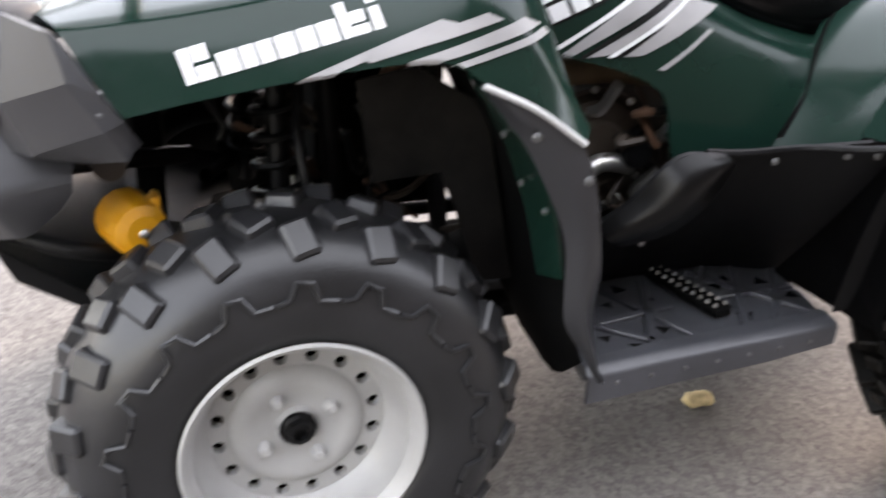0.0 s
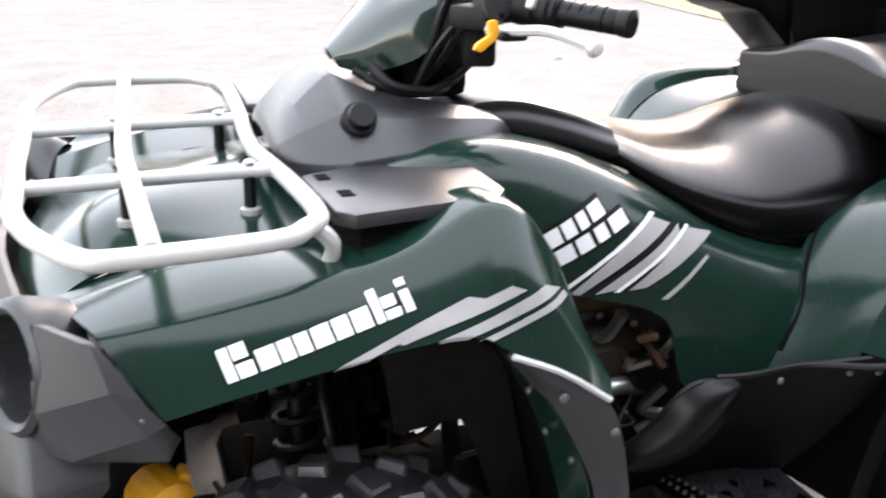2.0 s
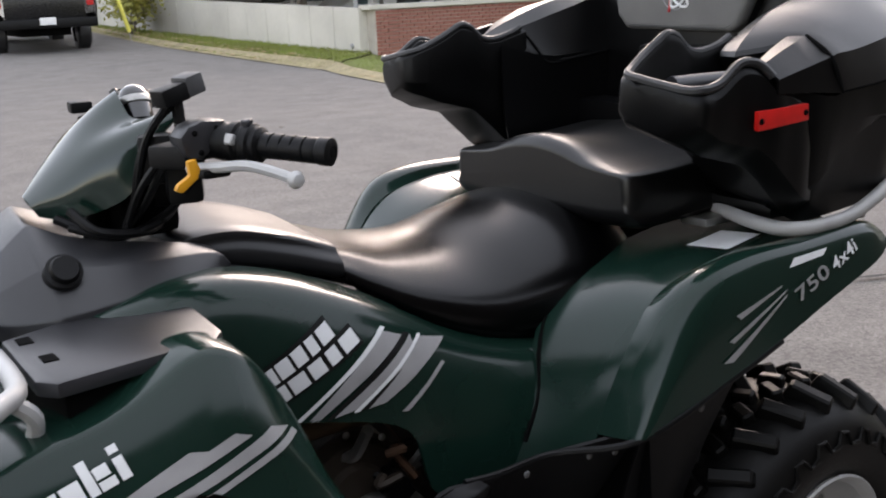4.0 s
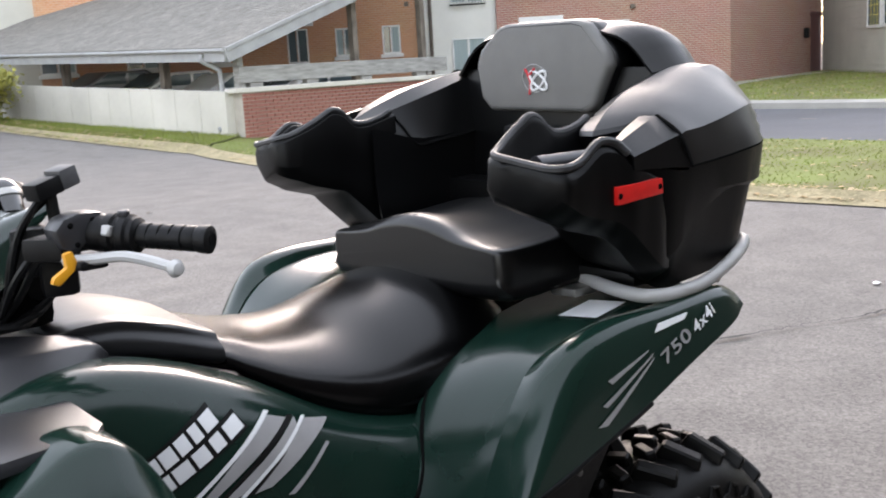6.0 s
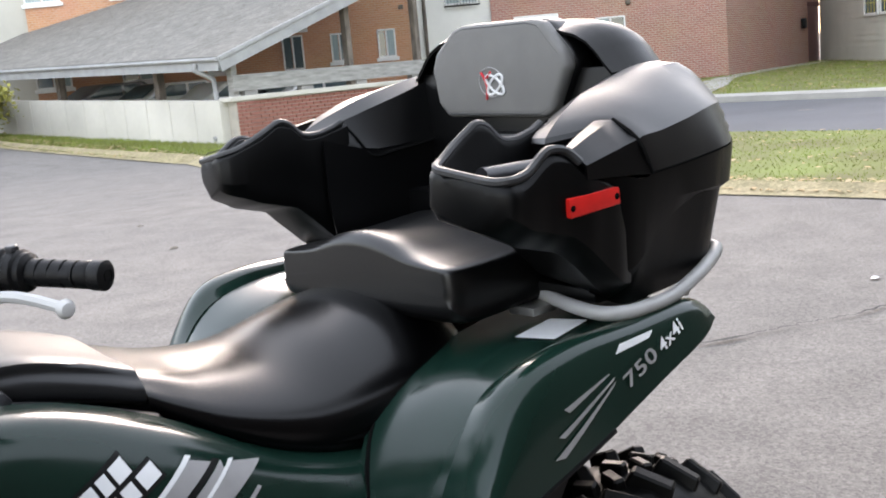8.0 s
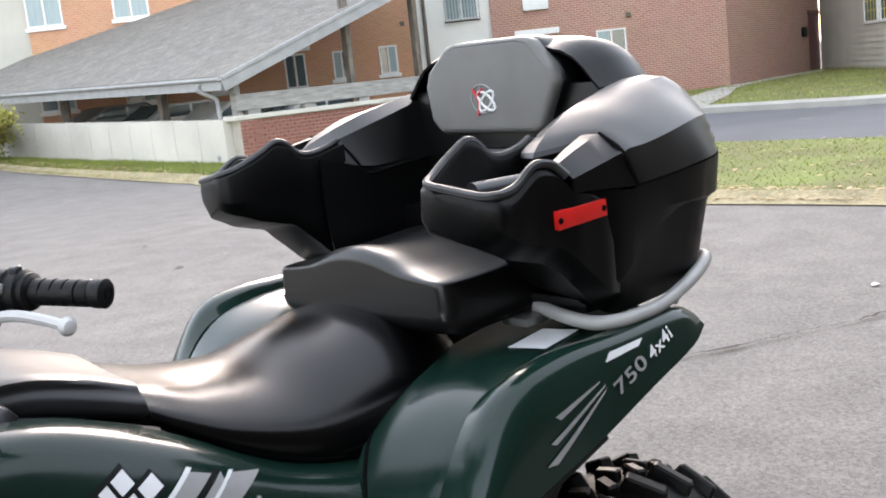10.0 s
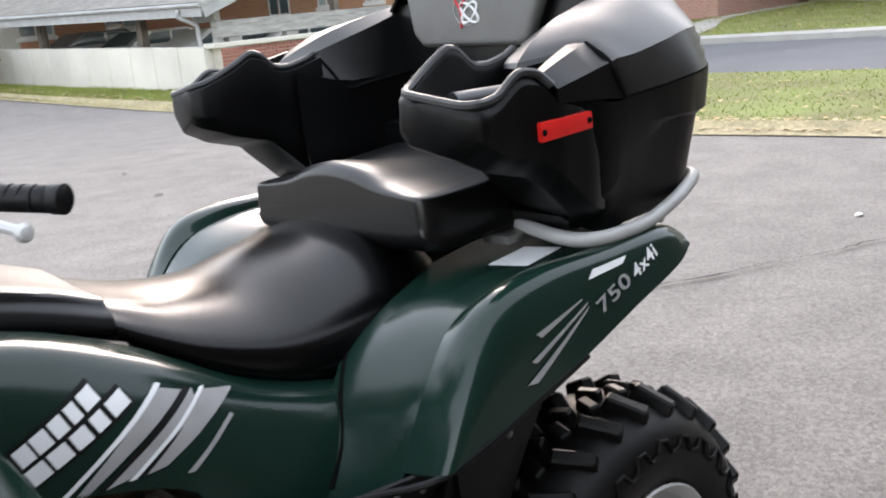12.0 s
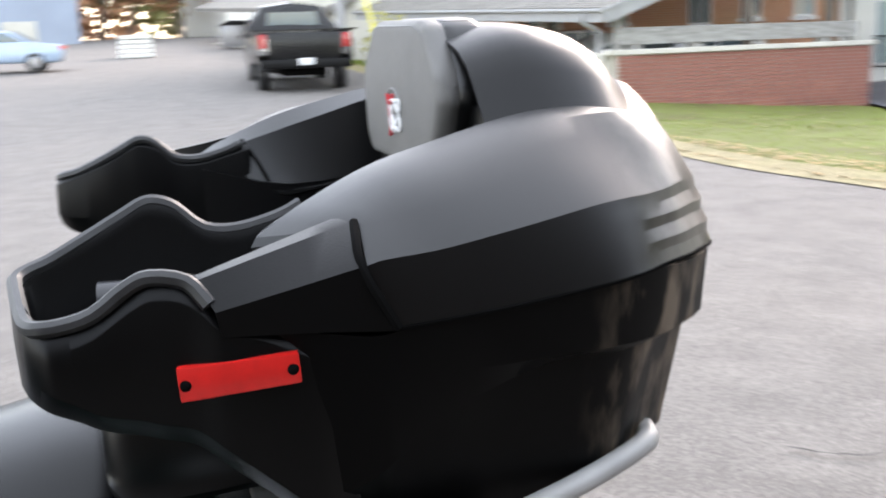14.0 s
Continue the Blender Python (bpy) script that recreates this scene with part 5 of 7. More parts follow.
def tp(name, bm, mat, label="", parent=None, **kw):
    bmesh.ops.transform(bm, matrix=Matrix.Translation((-1.45, 0, -0.93)), verts=bm.verts[:])
    return part(name, bm, mat, parent or trunk, label, **kw)


def arm_ring(x, yo, yi, zb, zo, zi, zf, lip=0.013):
    """A tray section: outer wall, its lip, the sunk floor and the inner wall."""
    zc = min(zb + 0.030, zo - 0.03)
    return [(x, -yo + 0.045, zb), (x, -yo + 0.004, zc), (x, -yo, (zc + zo) / 2), (x, -yo + 0.002, zo - 0.019), (x, -yo + 0.014, zo), (x, -yo + 0.011 + lip, zo - 0.003), (x, -yo + 0.024 + lip, zf), (x, -yi - 0.02 - lip, zf), (x, -yi - 0.004 - lip, zi - 0.014), (x, -yi - 0.014, zi), (x, -yi, zi - 0.01), (x, -yi + 0.004, zb + (zi - zb) * 0.4), (x, -yi - 0.01, zb + 0.020)]


ARM = [(0.980, 0.452, 0.352, 1.096, 1.166, 1.178, 1.170), (0.984, 0.471, 0.342, 1.090, 1.168, 1.182, 1.172), (0.992, 0.484, 0.334, 1.084, 1.168, 1.186, 1.172), (1.004, 0.490, 0.326, 1.078, 1.168, 1.190, 1.112), (1.030, 0.490, 0.316, 1.068, 1.168, 1.202, 1.100), (1.055, 0.490, 0.309, 1.056, 1.175, 1.214, 1.100), (1.085, 0.490, 0.305, 1.048, 1.195, 1.230, 1.098), (1.104, 0.492, 0.303, 1.042, 1.203, 1.240, 1.098), (1.133, 0.4965, 0.302, 1.034, 1.197, 1.233, 1.098), (1.160, 0.505, 0.302, 1.012, 1.172, 1.210, 1.098), (1.195, 0.504, 0.301, 0.980, 1.160, 1.206, 1.115), (1.238, 0.502, 0.300, 0.942, 1.138, 1.216, 1.12), (1.275, 0.488, 0.298, 0.930, 1.125, 1.226, 1.11)]


def lid_row(edge, crease, ridge, rest, step=0.0):
    """Across the lid: bottom edge, three ribs, crease, ridge, top and inner face."""
    e, c = Vector(edge), Vector(crease)
    out = Vector((edge[0] - 1.35, edge[1], 0)).normalized()
    ribs = [e.lerp(c, k / 6) + out * (step if k in (2, 4) else -step * 0.4 if k in (1, 3, 5) else 0.0) for k in range(1, 6)]
    g, t = Vector(ridge), Vector(rest[0])
    return [e] + ribs + [c, c.lerp(g, 0.78), g.lerp(t, 0.28)] + [Vector(p) for p in rest]


LID_SIDE = [lid_row((1.316, -0.507, 1.143), (1.287, -0.503, 1.200), (1.292, -0.446, 1.231), [(1.240, -0.405, 1.214), (1.206, -0.372, 1.207), (1.216, -0.330, 1.205), (1.316, -0.268, 1.147)]),
            lid_row((1.385, -0.504, 1.147), (1.358, -0.496, 1.207), (1.338, -0.450, 1.243), [(1.322, -0.395, 1.260), (1.312, -0.340, 1.260), (1.310, -0.300, 1.240), (1.375, -0.264, 1.153)]),
            lid_row((1.465, -0.498, 1.153), (1.442, -0.486, 1.219), (1.420, -0.432, 1.259), [(1.410, -0.375, 1.282), (1.405, -0.330, 1.287), (1.400, -0.284, 1.268), (1.440, -0.262, 1.160)]),
            lid_row((1.548, -0.488, 1.160), (1.532, -0.466, 1.231), (1.507, -0.405, 1.275), [(1.500, -0.360, 1.299), (1.495, -0.318, 1.307), (1.490, -0.280, 1.294), (1.490, -0.260, 1.166)])]
LID_REAR = [lid_row((1.612, -0.452, 1.163), (1.606, -0.430, 1.231), (1.582, -0.382, 1.280), [(1.570, -0.345, 1.306), (1.562, -0.312, 1.312), (1.556, -0.280, 1.304), (1.500, -0.262, 1.170)], 0.003),
            lid_row((1.672, -0.405, 1.160), (1.660, -0.385, 1.232), (1.640, -0.355, 1.285), [(1.622, -0.330, 1.305), (1.610, -0.305, 1.308), (1.600, -0.280, 1.302), (1.505, -0.262, 1.170)], 0.003),
            lid_row((1.735, -0.320, 1.155), (1.720, -0.305, 1.228), (1.700, -0.285, 1.272), [(1.690, -0.270, 1.290), (1.680, -0.260, 1.297), (1.665, -0.245, 1.300), (1.510, -0.240, 1.170)], 0.003),
            lid_row((1.772, -0.100, 1.152), (1.765, -0.100, 1.235), (1.755, -0.100, 1.290), [(1.750, -0.100, 1.308), (1.740, -0.100, 1.318), (1.730, -0.100, 1.322), (1.520, -0.100, 1.170)], 0.004),
            lid_row((1.775, 0.000, 1.152), (1.768, 0.000, 1.240), (1.758, 0.000, 1.295), [(1.752, 0.000, 1.312), (1.745, 0.000, 1.322), (1.735, 0.000, 1.327), (1.520, 0.000, 1.170)], 0.004)]
SHOULDER = [[(1.158, -0.5050, 1.150), (1.154, -0.5075, 1.173), (1.140, -0.489, 1.198), (1.142, -0.472, 1.199), (1.155, -0.462, 1.150)],
            [(1.245, -0.5070, 1.145), (1.218, -0.5055, 1.186), (1.218, -0.462, 1.214), (1.212, -0.440, 1.214), (1.216, -0.432, 1.150)],
            [(1.309, -0.5075, 1.139), (1.279, -0.5045, 1.199), (1.284, -0.450, 1.230), (1.276, -0.420, 1.230), (1.280, -0.412, 1.160)]]
LID_SIDE.insert(0, [p + Vector((0.010, 0.006 * (k < 9), -0.030 * (k > 0))) for k, p in enumerate(LID_SIDE[0])])
TUB_SIDE = [[(1.195, -0.4940, 1.150), (1.195, -0.4920, 1.090), (1.205, -0.4700, 1.005), (1.230, -0.4300, 0.946)],
            [(1.252, -0.5045, 1.142), (1.252, -0.5030, 1.090), (1.252, -0.4920, 0.985), (1.252, -0.4440, 0.932)],
            [(1.300, -0.5045, 1.135), (1.300, -0.5020, 1.090), (1.300, -0.4900, 1.000), (1.290, -0.446, 0.915)],
            [(1.350, -0.5030, 1.148), (1.350, -0.4980, 1.090), (1.350, -0.4840, 1.040), (1.340, -0.445, 0.912)],
            [(1.480, -0.493, 1.155), (1.480, -0.486, 1.088), (1.475, -0.470, 1.078), (1.460, -0.440, 0.918)]]
TUB_REAR = [[(1.572, -0.472, 1.162), (1.566, -0.466, 1.085), (1.558, -0.456, 1.075), (1.548, -0.432, 0.930)],
            [(1.645, -0.430, 1.155), (1.640, -0.426, 1.084), (1.622, -0.416, 1.074), (1.602, -0.395, 0.945)],
            [(1.722, -0.329, 1.155), (1.715, -0.329, 1.084), (1.700, -0.320, 1.074), (1.680, -0.310, 0.945)],
            [(1.760, 0.000, 1.155), (1.750, 0.000, 1.084), (1.735, 0.000, 1.074), (1.710, 0.000, 0.945)]]
for mir in (False, True):
    s = 1 if mir else -1
    # the front of the tray slants back towards its outer corner
    bowl = [[(x + 0.16 * max(0.0, min(1.0, (1.045 - x) / 0.05)) * (abs(y) - 0.38), y, z) for x, y, z in arm_ring(*a)] for a in ARM]
    arm = tp("armrest_tray", facet(bowl, 0.006, True, cap=True, mirror=mir, angle=26, nu=4), TRAY, "black armrest tray with a sunk cup well", angle=60)
    # the rim's paler colour stands in for the sky it catches
    rim_line = [(1.150, -0.4985, 1.178), (1.133, -0.487, 1.197), (1.104, -0.4835, 1.203), (1.085, -0.4815, 1.196), (1.055, -0.4815, 1.175), (1.030, -0.4815, 1.168), (1.012, -0.481, 1.167), (1.003, -0.469, 1.166), (0.996, -0.447, 1.168), (0.985, -0.377, 1.179), (0.984, -0.354, 1.183), (0.994, -0.341, 1.187), (1.014, -0.330, 1.193), (1.055, -0.3165, 1.213), (1.085, -0.3125, 1.229), (1.104, -0.3105, 1.239), (1.118, -0.310, 1.239), (1.133, -0.3095, 1.232), (1.160, -0.3095, 1.209), (1.195, -0.3085, 1.205), (1.238, -0.3075, 1.215), (1.262, -0.306, 1.226)]
    tp("tray_rim", tube([rim_line], 0.0075, 8, 3, mirror=mir), RIMLIT, "rolled rim, coloured paler for the skylight on it", arm)
    tp("tub_side", facet(TUB_SIDE + TUB_REAR, 0.0, thick=0.006, mirror=mir, nu=3), TUBWALL, "black plastic tub wall, scuffed and dusty at the corner", angle=15)
    tp("shoulder", facet(SHOULDER, 0.0, thick=0.004, mirror=mir, nu=3), TRAY, "creased shoulder between tray and lid", angle=26)
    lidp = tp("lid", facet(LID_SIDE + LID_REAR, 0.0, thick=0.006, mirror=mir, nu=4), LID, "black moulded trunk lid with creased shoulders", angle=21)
    tp("lid_gap", tube([[(1.288, -0.448, 1.2295), (1.283, -0.5020, 1.1985), (1.313, -0.5055, 1.141)]], 0.0045, 6, 3, mirror=mir), DARK, "", lidp)
    tp("lid_edge", tube([[(1.316, -0.5045, 1.141), (1.385, -0.5020, 1.145), (1.465, -0.496, 1.151), (1.548, -0.485, 1.158), (1.612, -0.450, 1.161), (1.672, -0.403, 1.158), (1.735, -0.318, 1.153), (1.772, -0.10, 1.150), (1.775, 0.0, 1.150)]], 0.003, 6, 3, mirror=mir), DARK, "", lidp)
    tp("inner_gap", tube([[(1.266, -0.318, 1.230), (1.290, -0.292, 1.188), (1.314, -0.266, 1.146), (1.375, -0.262, 1.151), (1.440, -0.260, 1.158), (1.49, -0.258, 1.164)]], 0.003, 6, 3, mirror=mir), DARK, "", lidp)
    rows = [[(1.20, -0.287, 1.190), (1.20, -0.283, 1.05), (1.22, -0.28, 0.93)], [(1.33, -0.267, 1.160), (1.33, -0.266, 1.06), (1.33, -0.270, 0.93)], [(1.50, -0.263, 1.175), (1.50, -0.262, 1.06), (1.50, -0.265, 0.93)]]
    tp("inner_wall", loft(rows, 3, 3, thick=-0.005, mirror=mir), TRUNK)
    tp("cup_bar", tube([[(1.056, s * 0.375, 1.160), (1.20, s * 0.385, 1.160)]], 0.018, 12, 1), GREY, "round bar across the cup well", arm)
    ref = tp("reflector", prism([(1.118, 1.126), (1.222, 1.131), (1.224, 1.104), (1.120, 1.095)], -0.007, 0.006, 0.002, turn=Matrix.Translation((1.17, s * 0.501, 0)) @ Matrix.Rotation(s * 0.11, 4, "Z") @ Matrix.Translation((-1.17, 0, 0))), RED, "red plastic side reflector")
    for bx, bz in ((1.125, 1.110), (1.216, 1.117)):
        tp("reflector_screw", disc_bolt((bx, s * (0.507 + 0.11 * (bx - 1.17)), bz), 0.0055, (0, s, 0)), DARK, "", ref)
# crown behind the backrest
rows = [[(1.50, -0.29, 1.30), (1.50, -0.20, 1.375), (1.50, 0, 1.395), (1.50, 0.20, 1.375), (1.50, 0.29, 1.30)],
        [(1.57, -0.31, 1.305), (1.57, -0.22, 1.392), (1.57, 0, 1.405), (1.57, 0.22, 1.392), (1.57, 0.31, 1.305)],
        [(1.64, -0.30, 1.30), (1.65, -0.21, 1.375), (1.66, 0, 1.390), (1.65, 0.21, 1.375), (1.64, 0.30, 1.30)],
        [(1.69, -0.26, 1.295), (1.71, -0.16, 1.335), (1.72, 0, 1.345), (1.71, 0.16, 1.335), (1.69, 0.26, 1.295)],
        [(1.72, -0.22, 1.28), (1.755, -0.12, 1.295), (1.76, 0, 1.30), (1.755, 0.12, 1.295), (1.72, 0.22, 1.28)]]
rows = [[(x - 0.028, y, z - 0.006) for x, y, z in r] for r in rows]
tp("crown", loft(rows, 4, 4, thick=-0.006), TRUNK, "raised black lid crown behind the backrest")
tp("tub_floor", box(1.25, -0.425, 0.918, 1.54, 0.425, 0.945, 0.01), TRUNK)
tp("tub_base", box(1.54, -0.30, 0.932, 1.67, 0.30, 0.958, 0.008), TRUNK)
tp("bulkhead", box(1.485, -0.285, 0.94, 1.515, 0.285, 1.31, 0.006), TRUNK)
tp("seat_ledge", box(1.40, -0.27, 0.94, 1.485, 0.27, 1.06, 0.012), TRUNK)
tp("lower_pad", box(1.452, -0.13, 1.075, 1.50, 0.13, 1.185, 0.015), PADV, "small black lumbar pad")
prof = [(0.185, 1.245), (0.20, 1.32), (0.185, 1.355), (0.12, 1.405), (0.09, 1.412), (-0.13, 1.412), (-0.165, 1.405), (-0.225, 1.345), (-0.235, 1.315), (-0.185, 1.225), (-0.165, 1.215), (0.155, 1.215)]
prof = [(p[0] * 0.95 + 0.015, p[1]) for p in prof]
rest = tp("backrest", prism([(y * 0.985 + 0.0003, 1.3135 + (z - 1.3135) * 0.985) for y, z in prof], 1.445, 1.480, 0.016, 4, axis="x"), CLOTH, "grey vinyl backrest with an embroidered emblem", angle=50)
tp("backrest_shell", prism(prof, 1.466, 1.528, 0.020, 3, axis="x"), PADV, "black padded back of the backrest", rest, angle=50)
tp("rest_seam", tube([[(1.447, p[0] * 0.90, 1.314 + (p[1] - 1.314) * 0.90) for p in prof]], 0.002, 5, 1, True), PADV, "", rest)


def loop(cy, cz, a, b, turn):
    """An oval thread loop on the backrest."""
    cy, cz = cy + 0.010, cz - 0.020
    return [(1.4435, cy + a * math.cos(t) * math.cos(turn) - b * math.sin(t) * math.sin(turn), cz + a * math.cos(t) * math.sin(turn) + b * math.sin(t) * math.cos(turn)) for t in (k * math.pi / 12 for k in range(24))]


tp("emblem_white", tube([loop(-0.012, 1.305, 0.030, 0.013, 0.6), loop(-0.012, 1.305, 0.028, 0.013, -0.7)], 0.0028, 6, 1, True), WHITE, "white embroidered loops", rest)
tp("emblem_red", tube([[(1.4435, 0.032 - 0.010 * math.sin(k / 9 * 3.1) + 0.006 * (k - 4) / 4, 1.255 + 0.0062 * k) for k in range(10)], [(1.4435, 0.018 - 0.008 * math.cos(k / 6 * 3.1), 1.312 - 0.003 * k) for k in range(7)]], 0.003, 6, 2), REDDEC, "red embroidered arc", rest)
tp("emblem_grey", tube([loop(0.0, 1.31, 0.036, 0.030, 0.2)], 0.0012, 5, 1, True), TRIM, "grey embroidered ring", rest)


# ---- surroundings ----
def on_line(ax, ay, bx, by):
    """The pose whose x axis runs from a to b in plan."""
    return Matrix.Translation((ax, ay, 0)) @ Matrix.Rotation(math.atan2(by - ay, bx - ax), 4, "Z")


def placed(name, m, label, category, group="", kind=""):
    ob = new(name)
    ob.matrix_basis = m
    return tagged(ob, label, category, group, kind)


def strip(name, near, far, mat, label, n=24, k=8, hug=False, category="lawn"):
    """Ground between two lines of points (x, y, z)."""
    bm = bmesh.new()
    a, b = catmull(near, n), catmull(far, n)
    rows = [[bm.verts.new(p.lerp(q, j / k) + Vector((0, 0, 0.03 * noise.noise(p.lerp(q, j / k) * 0.9) * (0 < j < k)))) for j in range(k + 1)] for p, q in zip(a, b)]
    if hug:
        for r in rows:
            for j, v in enumerate(r):
                low = rise(v.co.x, v.co.y) + 0.012
                v.co.z = low if j == 0 else max(v.co.z * min(1.0, j / 3) + low * max(0.0, 1 - j / 3), low + 0.012)
    for r, s in zip(rows, rows[1:]):
        for j in range(k):
            bm.faces.new((r[j], s[j], s[j + 1], r[j + 1]))
    tree = BVHTree.FromBMesh(bm)
    return tagged(part(name, bm, mat), label, category, kind="structure"), tree


WC, WL, WE = (11.7, 18.2), (10.9, 29.6), (18.7, 18.7)
_, lawn_tree = strip("lawn_right", [(7.9, -25, 0.02), (8.0, -6, 0.02), (7.95, 2, 0.02), (7.7, 5.5, 0.02), (7.6, 8.5, 0.02), (8.6, 13.5, 0.02), (9.5, 16.2, 0.02)], [(13.0, -25, 0.03), (13.0, -6, 0.03), (13.05, 4, 0.03), (13.2, 8, 0.03), (14.5, 12, -0.1), (18.5, 18.4, -0.42), (11.9, 18.3, 0.05)], GRASS, "green lawn with scattered fallen leaves beside the asphalt", hug=True)
_, verge_tree = strip("lawn_left", [(9.5, 16.2, 0.03), (9.3, 20, 0.16), (9.2, 25, 0.36), (9.6, 32, 0.66), (10.5, 45, 1.2)], [(11.75, 18.1, 0.08), (11.6, 20, 0.16), (11.3, 25, 0.36), (10.95, 32, 0.66), (11.2, 45, 1.2)], GRASS, "narrow grass verge with dry leaf edge along the wall", hug=True)
for near in ([(7.9, -25, 0.02), (8.0, -6, 0.02), (7.95, 2, 0.02), (7.7, 5.5, 0.02), (7.6, 8.5, 0.02), (8.6, 13.5, 0.02), (9.5, 16.2, 0.02)], [(9.5, 16.2, 0.03), (9.3, 20, 0.16), (9.2, 25, 0.36), (9.6, 32, 0.66), (10.5, 45, 1.2)]):
    strip("trim", [(x - 0.10, y, z) for x, y, z in near], [(x + 0.22, y, z + 0.07) for x, y, z in near], LITTER, "sandy edge of the lawn strewn with leaf litter", k=3, hug=True, category="lawn edge")
strip("road", [(13.1, -40, 0.012), (13.1, 0, 0.012), (13.3, 8, 0.012), (15, 13, -0.10), (19.5, 19.5, -0.40), (23, 25, -0.4)], [(19.7, -40, 0.012), (19.6, 2, 0.012), (19.7, 9.5, 0.012), (20.6, 15, -0.03), (23, 20, -0.15), (26, 25, -0.2)], ROAD, "blue-grey asphalt road with a crack", category="road")
_, far_tree = strip("far_lawn", [(20.4, -40, 0.13), (20.3, 2, 0.13), (20.4, 9.5, 0.13), (21.4, 15, 0.13), (24, 20.5, 0.13), (26, 24, 0.13)], [(60, -40, 0.14), (50, 2, 0.14), (45, 15, 0.14), (42, 22, 0.14), (36, 26, 0.14), (30, 32, 0.14)], GRASS, "lawn with brown leaves in front of the apartments")
bm = bmesh.new()
kerb_line = catmull([(19.72, -40, 0), (19.62, 2, 0), (19.75, 9.5, 0), (20.7, 15, 0), (23.1, 20, 0), (26, 25, 0)], 10)
prev = None
for p in kerb_line:
    q = [bm.verts.new(p + Vector(o)) for o in ((0, 0, -0.25), (0.02, 0, 0.13), (0.75, 0, 0.15), (0.78, 0, 0.0))]
    if prev:
        for i in range(3):
            bm.faces.new((prev[i], q[i], q[i + 1], prev[i + 1]))
    prev = q
tagged(part("kerb", bm, KERBSTONE), "pale concrete kerb along the road", "kerb", kind="structure")
strip("path", [(20.5, 12.0, 0.15), (25, 14.2, 0.155), (31.2, 17.3, 0.155), (40, 18.8, 0.155)], [(21.2, 14.2, 0.15), (25, 15.6, 0.155), (31.3, 18.1, 0.155), (40, 20.2, 0.155)], KERBSTONE, "pale concrete footpath to the door", category="path")

# crack and patched seam in the asphalt
for name, pts, w, lab in (("asphalt_seam", [(3.2, 1.3), (4.3, 0.8), (5.6, 0.2), (7.2, -0.6), (9, -1.6)], 0.013, "thin dark crack across the asphalt"), ("road_crack", [(15.2, 5.0), (16.0, 4.4), (16.6, 4.5), (17.8, 3.6), (19.2, 3.3)], 0.022, "dark crack in the road")):
    bm, prev = bmesh.new(), None
    for i, p in enumerate(catmull([(a, b, 0) for a, b in pts], 60)):
        o = Vector((noise.noise(p * 3.1), noise.noise(p * 3.7 + Vector((5, 0, 0))), 0)) * 0.07 + Vector((noise.noise(p * 17), noise.noise(p * 19 + Vector((5, 0, 0))), 0)) * 0.03
        ww = w * (0.15 + 2.0 * abs(noise.noise(p * 7.3)))
        q = [bm.verts.new(p + o + Vector((0.3 * ww, ww, 0.016))), bm.verts.new(p + o - Vector((0.3 * ww, ww, -0.016)))]
        if prev:
            bm.faces.new((prev[0], q[0], q[1], prev[1]))
        prev = q
    tagged(part(name, bm, material(name + "_tar", (0.026, 0.025, 0.024), 0.9, var=0.2, scale=3), smooth=False), lab, "crack", kind="structure")

# concrete wall, brick wall with coping, beam and posts
wm = on_line(*WC, *WL)
cw = placed("concrete_wall", wm, "pale stained concrete retaining wall topped by a garage opening", "wall", kind="structure")
bm = bmesh.new()
n = 15
for i in range(n):
    s0, s1 = i * 1.0, i * 1.0 + 0.985
    z0, z1 = -0.4 + 0.04 * s0, 1.04 + 0.042 * s0
    b = box(s0, -0.02, z0, s1, 0.22, z1, 0.006, 1)
    for v in b.verts:
        if v.co.z > 0.5:
            v.co.z += 0.042 * (v.co.x - s0)
    bm = join(bm, b)
part("wall_panel", bm, CONCRETE, cw, smooth=False)
bwm = on_line(*WC, *WE)
LB = math.hypot(WE[0] - WC[0], WE[1] - WC[1])
bw = placed("brick_wall", bwm, "red brick parapet wall with a pale stone coping", "wall", kind="structure")
part("wall_core", box(0, -0.28, -0.9, LB, 0.0, 1.0), MORTAR, bw, smooth=False)
part("coping", box(-0.15, -0.36, 0.995, LB + 0.12, 0.10, 1.10, 0.012, 1), CONCRETE, bw, "pale stone coping")
part("pier", box(0.0, -0.325, -0.9, 0.42, -0.29, 0.99), MORTAR, bw, smooth=False)
gm = placed("garage_frame", bwm, "weathered grey timber beam and posts of the garage opening", "beam")
part("beam", box(0.1, -0.16, 1.20, LB - 0.3, 0.02, 1.56, 0.01, 1), WEATHERED, gm, "weathered grey timber rail")
for s0, z1 in ((0.12, 1.9), (3.55, 3.6), (5.9, 4.4)):
    part("post", box(s0, -0.08, 1.08, s0 + 0.16, 0.10, z1, 0.008, 1), BARK if s0 > 1 else WEATHERED, gm, "dark timber post")
for s0 in (0.4, 2.0, 3.7, 5.6):
    part("block", box(s0, -0.12, 1.10, s0 + 0.35, 0.06, 1.20, 0.006, 1), WEATHERED, gm)

# garage roof: sloping shingle courses, fascia, gutter, rake board
roof = placed("garage_roof", wm, "long low garage roof with grey shingles and a gutter", "roof")
RL, RW, EZ = 15.5, 10.0, 2.10


def roof_pt(s, w, lift=0.0):
    """A place on the roof: s along the eave, w up the slope away from the yard."""
    return (s, -w, EZ + 0.036 * s + 0.345 * w + lift)


